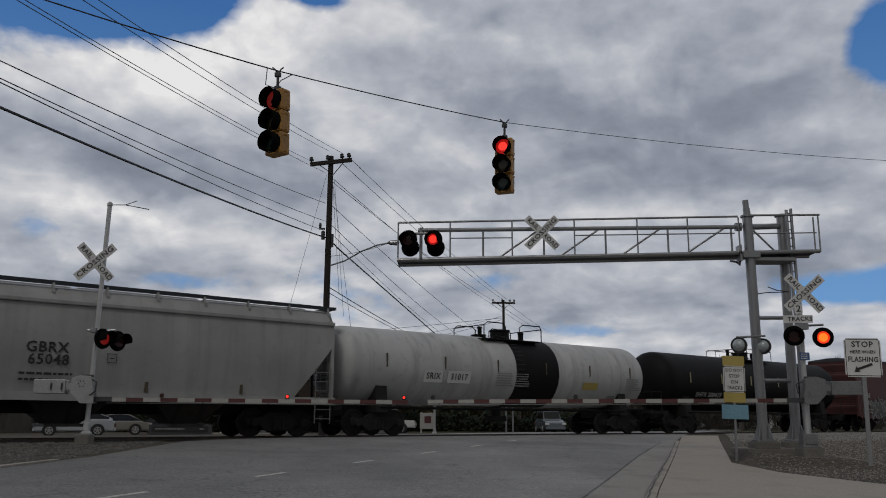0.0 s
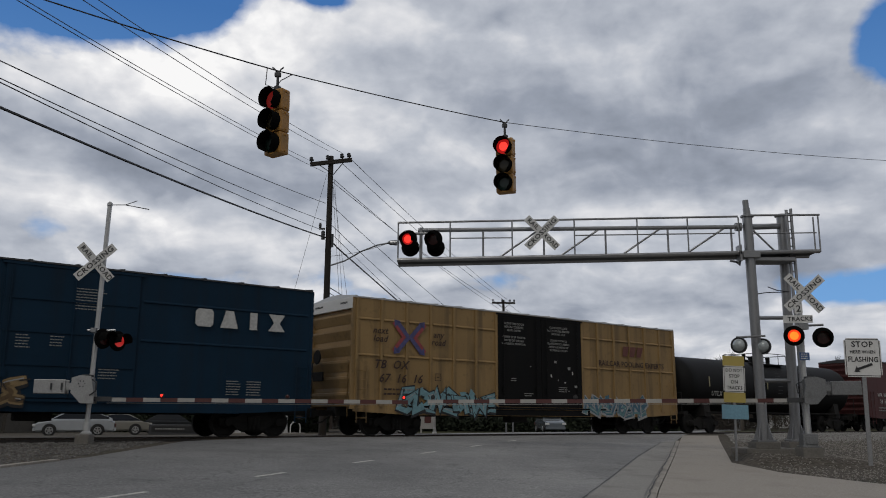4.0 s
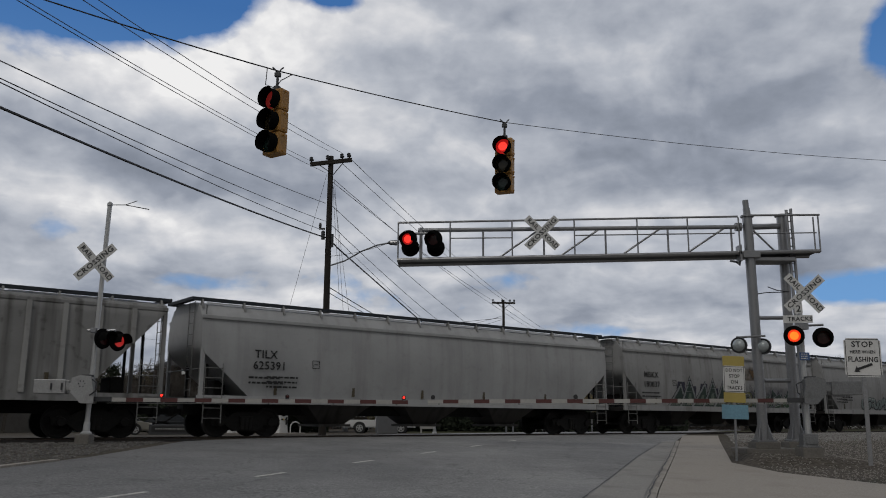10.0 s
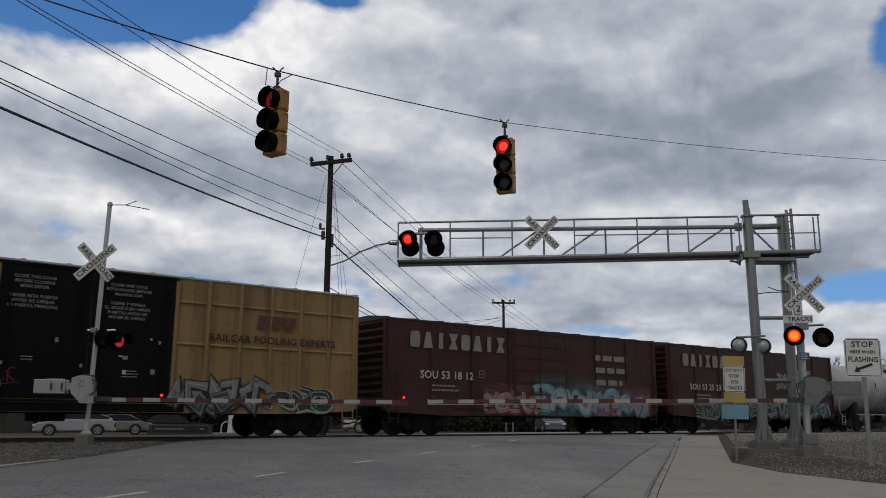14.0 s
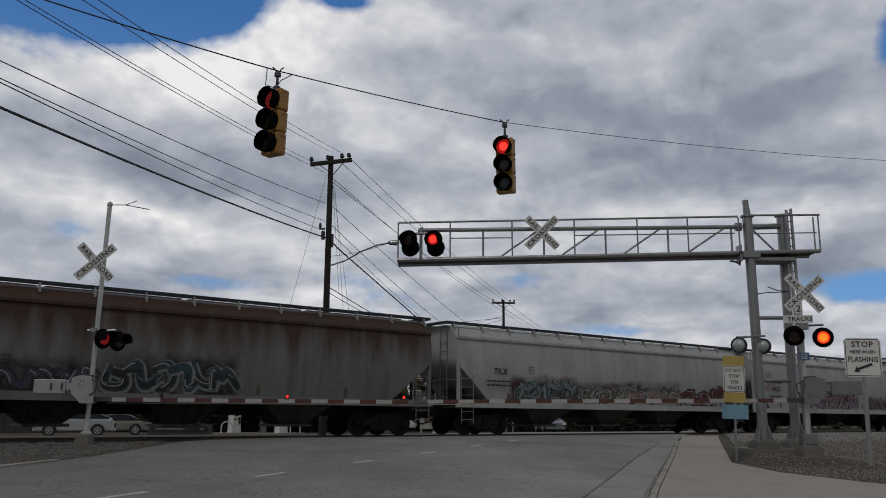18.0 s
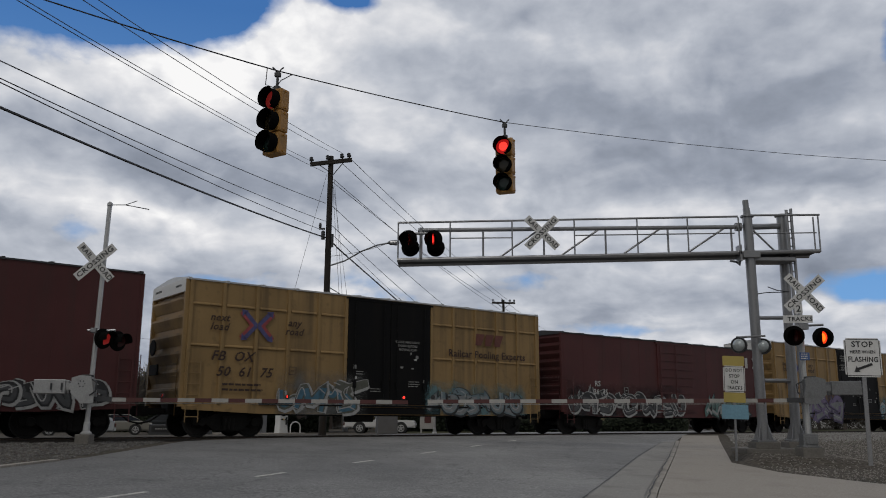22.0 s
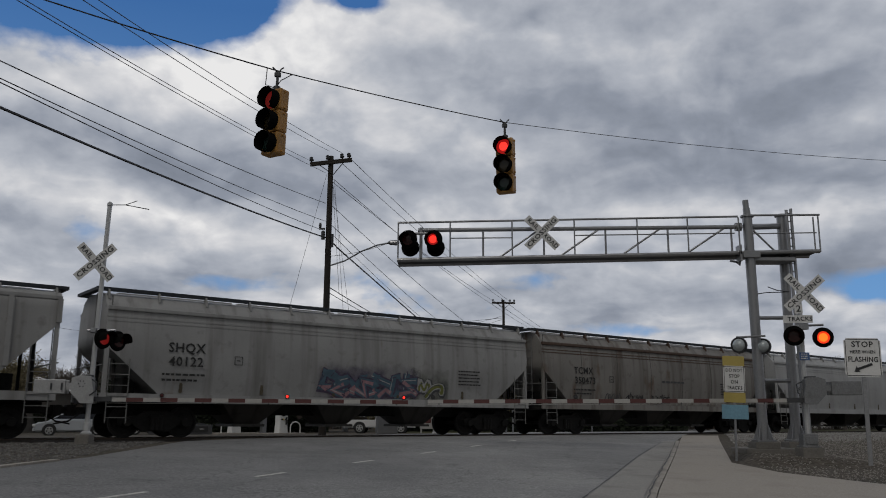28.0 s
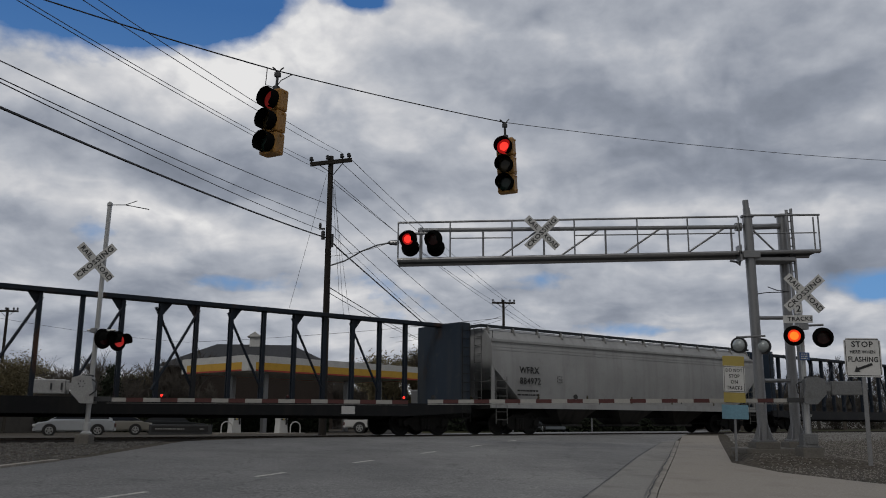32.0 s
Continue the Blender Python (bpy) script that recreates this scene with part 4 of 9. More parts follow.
box(bm, -0.26, 0.26, -0.26, 0.26, -0.45, 0.02, 0.03)
foot = part("footing", bm, M["foundation"], None)
foot.matrix_world = pose(rx, ry, rz)
tagged(foot, "rough concrete footing of the signal mast", "footing")
base = nb()
box(base, -0.19, 0.19, -0.15, 0.15, 0.02, 0.36, 0.02)
box(base, -0.23, 0.23, -0.19, 0.19, 0.02, 0.06, 0.01)
box(base, -0.13, 0.15, -0.17, -0.15, 0.10, 0.30, 0.01)
part("base_box", base, M["dull_shaded_gate_metal"], rmast, "dull cast base box of the mast")
crossbuck(Matrix.Translation((9.483, 21.700, 3.890)) @ pose(0, 0, 0, 0, 4, -8), 1.24, "white crossbuck sign on the mast beside the cantilever")
plate = thing("track_sign", Matrix.Translation((9.264, 21.700, 3.204)) @ pose(0, 0, 0, 0, 0, -8), "small white plate with black lettering under the crossbuck", "railroad sign")
bm = nb()
box(bm, -0.37, 0.37, -0.004, 0.004, -0.1, 0.1, 0.003)
part("plate", bm, M["white_sheet"], plate)
lettering("TRACKS", 0.15, M["ink"], plate, pose(0.05, -0.008, 0), 1.05)
num = thing("track_count_sign", Matrix.Translation((9.296, 21.690, 3.470)) @ pose(0, 0, 0, 0, 0, -8), "small white plate with a black numeral under the crossbuck", "railroad sign")
bm = nb()
box(bm, -0.1, 0.1, -0.004, 0.004, -0.12, 0.12, 0.003)
part("plate", bm, M["white_sheet"], num)
lettering("2", 0.24, M["ink"], num, pose(0, -0.008, 0))
pair = thing("flashing_light_pair", Matrix.Translation((9.482, 21.700, 2.984)), "pair of flashing lights on the mast, one lit at a time", "crossing lights")
bm = nb()
tube(bm, (-0.4, 0.05, 0.03), (0.45, 0.05, 0.08), 0.03)
box(bm, -0.2, 0.05, 0.0, 0.12, -0.05, 0.12, 0.01)
part("crossarm", bm, M["steel"], pair)
flashing(pair, pose(-0.37, -0.05, -0.22, 6, 0, -19), M["lamp_amber"], False, 0.165, M["amber_rim"])
flashing(pair, pose(0.38, -0.05, -0.26, 6, 0, -19), M["lamp_amber"], True, 0.165, M["amber_rim"])
back = thing("flashing_light_pair", Matrix.Translation((8.401, 22.600, 2.817)), "unlit grey crossing lights turned towards the side street", "crossing lights")
bm = nb()
tube(bm, (-0.42, 0.1, 0.0), (0.38, 0.15, 0.05), 0.03)
part("crossarm", bm, M["steel"], back)
for x, y, rz_ in ((-0.40, 0.0, -38), (0.36, 0.3, -38)):
    bm = nb()
    lathe(bm, [(-0.03, 0.17), (-0.04, 0.215), (0.03, 0.22), (0.06, 0.17), (0.065, 0.02)], 22, 1)
    b = part("housing", bm, M["black"], back, "black round lamp housing", True)
    b.matrix_basis = pose(x, y, -0.22, 0, 0, rz_)
    bm = nb()
    lathe(bm, [(-0.15, 0.005), (-0.145, 0.05), (-0.115, 0.11), (-0.06, 0.16), (0.0, 0.18), (0.01, 0.18)], 24, 1)
    part("lens", bm, M["lamp_grey"], b, "pale grey domed back", True)
R0, R1 = Vector((9.485, 21.800, 1.119)), Vector((-0.384, 22.400, 1.058))
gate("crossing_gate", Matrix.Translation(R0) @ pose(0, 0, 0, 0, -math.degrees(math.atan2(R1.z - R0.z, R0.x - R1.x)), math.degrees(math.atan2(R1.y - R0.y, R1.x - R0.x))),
     (R1 - R0).length, False, M["dull_shaded_gate_metal"], "lowered gate with a striped arm pivoting at the cantilever")


# ------------------------------------------------------------ road signs
def plate_sign(name, m, w, h, rows, label, category, face="white_sheet"):
    root = thing(name, m, label, category)
    bm = nb()
    box(bm, -w / 2, w / 2, -0.004, 0.004, -h / 2, h / 2)
    vert = [e for e in bm.edges if abs(e.verts[0].co.y - e.verts[1].co.y) > 0.005]
    bmesh.ops.bevel(bm, geom=vert, offset=0.04, segments=4, affect="EDGES")
    part("plate", bm, M[face], root)
    bm = nb()
    t = 0.012
    for x0, x1, z0, z1 in ((-w / 2 + .03, w / 2 - .03, h / 2 - .03, h / 2 - .03 + t), (-w / 2 + .03, w / 2 - .03, -h / 2 + .03 - t, -h / 2 + .03), (-w / 2 + .02, -w / 2 + .02 + t, -h / 2 + .04, h / 2 - .04), (w / 2 - .02 - t, w / 2 - .02, -h / 2 + .04, h / 2 - .04)):
        box(bm, x0, x1, -0.006, -0.0045, z0, z1)
    part("border", bm, M["ink"], root)
    for words, size, z, wide in rows:
        lettering(words, size, M["ink"], root, pose(0, -0.008, z), wide)
    return root


SX = (7.810, 15.600, 1.753)
s = plate_sign("stop_here_sign", Matrix.Translation(SX) @ pose(0, 0, 0, -2, 1.5, -10), 0.64, 0.72,
               (("STOP", 0.15, 0.24, 1.0), ("HERE WHEN", 0.085, 0.10, 0.88), ("FLASHING", 0.135, -0.04, 0.80)), "white metal sign on a thin post with a black arrow", "road sign")
bm = nb()
prism(bm, [(-0.17, -0.27), (-0.06, -0.27), (-0.085, -0.235), (0.16, -0.14), (0.14, -0.10), (-0.105, -0.195), (-0.125, -0.16)], 1, -0.012, -0.0075)
part("arrow", bm, M["ink"], s)
bm = nb()
for dx in (-0.03, 0.03):
    box(bm, dx - 0.006, dx + 0.006, 0.01, 0.04, -1.95, 0.34)
box(bm, -0.03, 0.03, 0.012, 0.018, -1.95, 0.34)
part("post", bm, M["steel"], s)
DX = (7.327, 21.200, 1.622)
s = plate_sign("do_not_stop_sign", Matrix.Translation(DX) @ pose(0, 0, 0, 0, 1.5, 4), 0.56, 0.66,
               (("DO NOT", 0.122, 0.215, 0.84), ("STOP", 0.122, 0.07, 0.9), ("ON", 0.122, -0.075, 0.95), ("TRACKS", 0.122, -0.22, 0.84)), "white metal sign with yellow bands on a thin post", "road sign")
for z0, z1, mname, nm in ((0.33, 0.575, "sign_yellow", "yellow_band"), (-0.58, -0.33, "sign_yellow", "yellow_band"), (-0.985, -0.635, "pale_blue", "blue_panel")):
    bm = nb()
    box(bm, -0.28 - (0.06 if nm == "blue_panel" else 0), 0.28 + (0.06 if nm == "blue_panel" else 0), 0.006, 0.014, z0, z1, 0.004)
    part(nm, bm, M[mname], s)
bm = nb()
box(bm, -0.025, 0.025, 0.016, 0.05, -2.0, 0.5)
part("post", bm, M["steel"], s)
blue = thing("notice_plate", Matrix.Translation((9.404, 21.800, 2.245)), "small blue notice plate with white bars on the mast", "sign")
bm = nb()
box(bm, -0.13, 0.13, -0.005, 0.005, -0.1, 0.1, 0.004)
part("plate", bm, M["sign_blue"], blue)
bars(blue, M["white_sheet"], -0.1, 0.07, -0.006, 0.2, 3, 0.055, 0.025, 3)


# ------------------------------------------------------------ traffic signals
def traffic_signal(m, turn, label, red):
    root = thing("traffic_signal", m, label, "traffic light", "signals on the span wire")
    bm = nb()
    tube(bm, (0, 0, 0.0), (0, 0, -0.30), 0.022, None, 8)
    box(bm, -0.05, 0.05, -0.03, 0.03, -0.10, -0.03, 0.01)
    for s in (-1, 1):
        pipe(bm, [(0, 0, -0.06), (0.05 * s, 0, 0.03), (0.09 * s, 0, 0.06)], 0.012)
    lathe(bm, [(-0.33, 0.06), (-0.27, 0.06), (-0.25, 0.03)], 10, 2)
    part("hanger", bm, M["dark_steel"], root)
    cols = ((red, "lit red lens"), ("amber_off", "unlit amber lens"), ("green_off", "unlit green lens"))
    for k, (mat_, lab) in enumerate(cols):
        z = -0.33 - 0.178 - 0.356 * k
        bm = nb()
        box(bm, -0.17, 0.17, -0.08, 0.12, z - 0.174, z + 0.174, 0.03)
        for zz in (z - 0.13, z + 0.13):
            tube(bm, (0.165, 0.03, zz), (0.19, 0.03, zz), 0.018, None, 8)
        sec = part("section", bm, M["signal_yellow"], root, "weathered yellow signal section")
        sec.rotation_euler = (0, 0, radians(turn))
        bm = nb()
        seg = 24
        ring = []
        for i in range(seg + 1):
            a = radians(-75 + 330 * i / seg)
            fall = 0.17 if 1 < i < seg - 1 else 0.11
            ring.append([bm.verts.new((r * math.cos(a), yy, z + r * math.sin(a))) for r, yy in ((0.158, -0.075), (0.162, -0.08 - fall), (0.155, -0.08 - fall), (0.150, -0.075))])
        for p, q in zip(ring, ring[1:]):
            for i in range(4):
                bm.faces.new((p[i], p[(i + 1) % 4], q[(i + 1) % 4], q[i]))
        part("visor", bm, M["hood"], sec, "", True)
        bm = nb()
        lathe(bm, [(-0.11, 0.03), (-0.108, 0.085)], 22, 1)
        a = len(bm.faces)
        lathe(bm, [(-0.107, 0.085), (-0.085, 0.145), (-0.07, 0.15)], 22, 1)
        bm.faces.ensure_lookup_table()
        for i, f in enumerate(bm.faces):
            f.material_index = 0 if i < a else 1
        for v in bm.verts:
            v.co.z += z
        me = mesh_from("lens", bm, True)
        me.materials.append(M[mat_])
        me.materials.append(M["lamp_rim"] if mat_ == "lamp_red" else M[mat_])
        part("lens", me, None, sec, lab)
    return root


SIG1, SIG2 = Vector((-2.627, 12.400, 5.984)), Vector((1.162, 15.100, 6.138))
signal_one = traffic_signal(Matrix.Translation(SIG1), -33, "yellow traffic light showing red, hung from the span wire", "lamp_soft")
signal_two = traffic_signal(Matrix.Translation(SIG2), -22, "yellow traffic light showing red, further along the span wire", "lamp_red")


# ------------------------------------------------------------ poles and wires
def sag(p, q, drop, n=14):
    p, q = Vector(p), Vector(q)
    return [p.lerp(q, i / n) - Vector((0, 0, 4 * drop * (i / n) * (1 - i / n))) for i in range(n + 1)]


def wire(p, q, r, drop=0.0, label="thin black overhead wire", name="overhead_wire"):
    bm = nb()
    pipe(bm, sag(p, q, drop), r, 5)
    return tagged(part(name, bm, M["wire"], None), label, "wire", "overhead wires")


def utility_pole(x, y, z0, z1, lean, arm, yaw, label, big=True):
    root = thing("utility_pole", pose(x, y, z0, 0, lean, 0), label, "utility pole")
    h = z1 - z0
    bm = nb()
    tube(bm, (0, 0, -0.5), (0, 0, h), 0.17, 0.12, 12)
    part("pole", bm, M["pole_wood"], root, "", True)
    bm = nb()
    box(bm, -arm / 2, arm / 2, -0.20, -0.06, -0.09, 0.09, 0.01)
    ca = part("crossarm", bm, M["pole_wood"], root)
    ca.matrix_basis = pose(0, 0, h - 0.32, 0, -11 if big else 0, yaw)
    for x in (-arm / 2 + 0.1, -arm * 0.06, arm * 0.28, arm / 2 - 0.1):
        bm = nb()
        lathe(bm, [(0.08, 0.03), (0.14, 0.03), (0.16, 0.09), (0.22, 0.11), (0.26, 0.07), (0.31, 0.09), (0.36, 0.03)], 10, 2, x, -0.11)
        part("insulator", bm, M["dark_steel"], ca)
    bm = nb()
    for s in (-1, 1):
        tube(bm, (s * arm * 0.3, -0.12, -0.05), (0, -0.14, -0.6), 0.02)
    part("arm_brace", bm, M["dark_steel"], ca)
    if big:
        bm = nb()
        lathe(bm, [(h - 3.95, 0.09), (h - 3.6, 0.09), (h - 3.55, 0.05)], 10, 2, -0.24, -0.08)
        box(bm, -0.42, -0.16, -0.12, -0.04, h - 3.50, h - 3.42, 0.01)
        lathe(bm, [(h - 3.42, 0.05), (h - 3.30, 0.07), (h - 3.18, 0.04)], 10, 2, -0.38, -0.08)
        lathe(bm, [(h - 4.3, 0.06), (h - 3.7, 0.06)], 8, 2, 0.18, -0.05)
        part("cable_box", bm, M["dark_steel"], root)
    return root


P1 = (-5.187, 37.000, -0.182)
p1 = utility_pole(P1[0], P1[1], -0.4, 12.520, -0.04, 1.95, 14, "dark wooden utility pole with a crossarm beyond the train")
P2 = (5.999, 82.000, 0.571)
utility_pole(P2[0], P2[1], -0.4, 12.294, 0, 2.3, 4, "dark wooden utility pole with a crossarm far down the street", False)
P3 = (-40.842, 78.000, 0.360)
utility_pole(P3[0], P3[1], -0.4, 10.755, 0, 2.0, 10, "dark wooden utility pole beyond the white building", False)
TOP = [Vector((-6.236, 37.000, 12.351)), Vector((-5.432, 37.000, 11.730)), Vector((-5.283, 37.000, 12.766)), Vector((-4.651, 37.000, 12.659))]
OFF = [Vector((-7.749, 14.000, 8.110)), Vector((-7.903, 14.000, 8.110)), Vector((-6.688, 14.000, 8.116)), Vector((-6.399, 14.000, 8.117))]
for a, b in zip(OFF, TOP):
    wire(a, b, 0.0095, 0.12)
FAR = [Vector((4.719, 82.000, 11.951)), Vector((5.390, 82.000, 11.954)), Vector((6.285, 82.000, 12.071)), Vector((6.788, 82.000, 12.017))]
for a, b in zip((Vector((-5.031, 37.000, 11.408)), Vector((-5.106, 37.000, 11.299)), Vector((-4.663, 37.000, 12.168)), Vector((-4.305, 37.000, 12.415))), FAR):
    wire(a, b, 0.014, 0.3)
END = [Vector((19.181, 170.000, 18.411)), Vector((20.560, 170.000, 18.302)), Vector((21.711, 170.000, 18.308))]
for a, b in zip(FAR, END):
    wire(a, b, 0.02, 0.2)
for (a, b, r) in (((-8.643, 15.000, 7.358), (-5.384, 37.000, 10.279), 0.013), ((-8.602, 15.000, 6.999), (-5.356, 37.000, 9.429), 0.012), ((-8.593, 15.000, 6.919), (-5.601, 37.000, 9.058), 0.013), ((-8.535, 15.000, 6.405), (-5.306, 37.000, 8.665), 0.030)):
    wire(a, b, r, 0.12)
for (a, b, r, d) in (((-5.070, 37.000, 10.147), (4.584, 82.000, 8.323), 0.016, 0.3), ((-5.041, 37.000, 9.219), (1.986, 80.000, 8.231), 0.016, 0.3), ((-5.029, 37.000, 8.824), (0.905, 80.000, 8.010), 0.012, 0.3),
                     ((-4.753, 37.000, 8.171), (0.071, 60.000, 6.147), 0.035, 0.0), ((-5.305, 37.000, 8.639), (-4.753, 37.000, 8.171), 0.03, -0.05), ((-5.079, 37.000, 6.386), (-1.952, 70.000, 7.256), 0.022, 0.1), ((-5.123, 37.000, 6.156), (-2.283, 70.000, 7.255), 0.016, 0.1), ((-5.150, 37.000, 7.805), (-2.342, 36.000, 8.231), 0.010, 0.1),
                     ((-5.338, 95.000, 9.247), (5.822, 82.000, 10.330), 0.018, 0.3), ((-5.988, 95.000, 9.756), (5.825, 82.000, 10.665), 0.016, 0.3), ((5.823, 82.000, 10.498), (-33.650, 110.000, 10.490), 0.02, 0.3), ((-33.650, 110.000, 10.490), (-43.645, 80.000, 10.190), 0.016, 0.3)):
    wire(a, b, r, d)
lampost = thing("street_lamp", pose(0, 0, 0), "street lamp on a curved arm fixed to the utility pole", "street lamp")
bm = nb()
pipe(bm, [Vector(p) for p in ((-5.136, 37.000, 7.364), (-4.406, 36.800, 7.562), (-3.637, 36.600, 7.965), (-2.919, 36.400, 8.210), (-2.355, 36.200, 8.273))], 0.035, 7)
part("arm", bm, M["steel"], lampost)
bm = nb()
tip = Vector((-2.198, 36.100, 8.253))
lathe(bm, [(-0.25, 0.04), (-0.15, 0.10), (0.15, 0.13), (0.27, 0.04)], 12, 0, 0, 0)
for v in bm.verts:
    v.co += tip
part("head", bm, M["steel"], lampost)
for (a, b) in (((-5.376, 37.000, 11.622), (-6.653, 36.000, 5.329)), ((-5.116, 37.000, 11.623), (-4.515, 36.000, 5.958)), ((-5.004, 37.000, 11.354), (-4.291, 36.000, 4.971)), ((-5.047, 37.000, 11.084), (-3.929, 36.000, 4.239))):
    wire(a, b, 0.008, 0.0, "thin steel guy wire of the pole", "guy_wire")
wire(Vector((-5.450, 10.200, 6.065)), SIG1, 0.011, 0.02, "black span wire that carries the traffic lights", "span_wire")
wire(SIG1, SIG2, 0.010, 0.03, "black span wire that carries the traffic lights", "span_wire")
wire(SIG2, Vector((12.666, 22.000, 7.606)), 0.0065, 0.10, "thin black span wire past the traffic lights", "span_wire")
bm = nb()
s1, s2 = Vector((-2.799, 12.400, 6.021)), Vector((-2.814, 12.400, 5.754))
pipe(bm, [s1, s2, Vector((-2.650, 12.400, 5.689))], 0.008)
pipe(bm, [Vector((-2.429, 12.500, 5.961)), Vector((-2.576, 12.400, 5.822)), Vector((-2.617, 12.400, 5.755))], 0.008)
tagged(part("signal_cable", bm, M["wire"], None), "thin looping cable at the hanger of the traffic light", "cable")


# ------------------------------------------------------------ the train
SPEED, SLOW = 22.25, -0.034


def travelled(t):
    return SPEED * t + SLOW * t * t / 2


CARS = []       # (root, middle of the car along the train)
WHEELS = []     # (wheelset, place, index of its car)
WIDE = 3.08
HALF = WIDE / 2
SHARED = {}


def shared(key, make):
    if key not in SHARED:
        SHARED[key] = make()
    return SHARED[key]


def side_frame_mesh():
    bm = nb()
    o = [(-1.15, 0.38), (-1.2, 0.62), (-0.62, 0.66), (-0.35, 0.82), (0.35, 0.82), (0.62, 0.66), (1.2, 0.62), (1.15, 0.38), (0.72, 0.42), (0.42, 0.20), (-0.42, 0.20), (-0.72, 0.42)]
    prism(bm, o, 1, -0.07, 0.07)
    for x in (-0.14, 0.0, 0.14):
        lathe(bm, [(0.25, 0.07), (0.62, 0.07)], 10, 2, x, -0.10)
    for x in (-0.9, 0.9):
        lathe(bm, [(-0.16, 0.12), (-0.05, 0.15)], 12, 1)
        for v in bm.verts[-24:]:
            v.co += Vector((x, 0, 0.48))
    return mesh_from("side_frame", bm)


def wheelset_mesh():
    bm = nb()
    for s in (-1, 1):
        y = s * 0.755
        lathe(bm, [(y - 0.07, 0.42), (y - 0.065, 0.483), (y + 0.05, 0.483), (y + 0.055, 0.42), (y + 0.02, 0.39), (y + 0.01, 0.2), (y + 0.07, 0.12)] if s > 0 else
              [(y - 0.07, 0.12), (y - 0.01, 0.2), (y - 0.02, 0.39), (y - 0.055, 0.42), (y - 0.05, 0.483), (y + 0.065, 0.483), (y + 0.07, 0.42)], 26, 1)
        for k in range(3):
            a = 2.094 * k
            c = (0.27 * math.cos(a), y + s * 0.05, 0.27 * math.sin(a))
            tube(bm, c, (c[0], c[1] + 0.02 * s, c[2]), 0.04, None, 8)
    tube(bm, (0, -1.0, 0), (0, 1.0, 0), 0.08, None, 10)
    return mesh_from("wheelset", bm, True)


def bolster_mesh():
    bm = nb()
    box(bm, -0.22, 0.22, -1.15, 1.15, 0.42, 0.68, 0.03)
    lathe(bm, [(0.66, 0.25), (0.78, 0.25)], 14, 2)
    for x in (-0.62, 0.62):
        tube(bm, (x, -0.9, 0.45), (x, 0.9, 0.45), 0.05)
    return mesh_from("bolster", bm)


def coupler_mesh():
    bm = nb()
    box(bm, -0.75, 0.0, -0.09, 0.09, 0.72, 0.92, 0.02)
    prism(bm, [(-0.95, -0.2), (-0.72, -0.16), (-0.72, 0.16), (-0.85, 0.22), (-1.0, 0.12), (-0.93, 0.0)], 2, 0.66, 0.98)
    pipe(bm, [(-0.2, -0.3, 0.75), (-0.55, -0.32, 0.5), (-0.95, -0.25, 0.42)], 0.03)
    return mesh_from("coupler", bm)


def running_gear(root, length, inset):
    """Two trucks with turning wheelsets, couplers and a centre sill."""
    idx = len(CARS) - 1
    for s in (-1, 1):
        x = s * (length / 2 - inset)
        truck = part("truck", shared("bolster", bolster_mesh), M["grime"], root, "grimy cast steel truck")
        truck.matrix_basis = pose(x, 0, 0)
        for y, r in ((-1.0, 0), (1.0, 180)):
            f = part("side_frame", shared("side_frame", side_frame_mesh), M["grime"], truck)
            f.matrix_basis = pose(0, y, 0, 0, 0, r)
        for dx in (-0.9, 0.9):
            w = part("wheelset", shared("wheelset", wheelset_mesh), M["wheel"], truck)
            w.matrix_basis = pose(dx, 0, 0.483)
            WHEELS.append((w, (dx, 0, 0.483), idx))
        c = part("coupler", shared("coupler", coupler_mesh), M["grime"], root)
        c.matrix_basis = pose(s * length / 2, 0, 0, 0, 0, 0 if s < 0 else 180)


def ladder(bm, x0, x1, y, z0, z1, n, r=0.016):
    for x in (x0, x1):
        tube(bm, (x, y, z0), (x, y, z1), r, None, 5)
    for k in range(n):
        z = z0 + (z1 - z0) * (k + 0.5) / n
        tube(bm, (x0, y, z), (x1, y, z), r * 0.8, None, 5)
    return bm


def start_car(u0, u1, name, label):
    root = thing(name, Matrix.Identity(4), label, "freight car", "cars of the train")
    CARS.append((root, (u0 + u1) / 2))
    return root, u1 - u0


PAINTS = {}


def paint(name, *a, **k):
    if name not in PAINTS:
        PAINTS[name] = car_paint(name, *a, **k)
    return PAINTS[name]


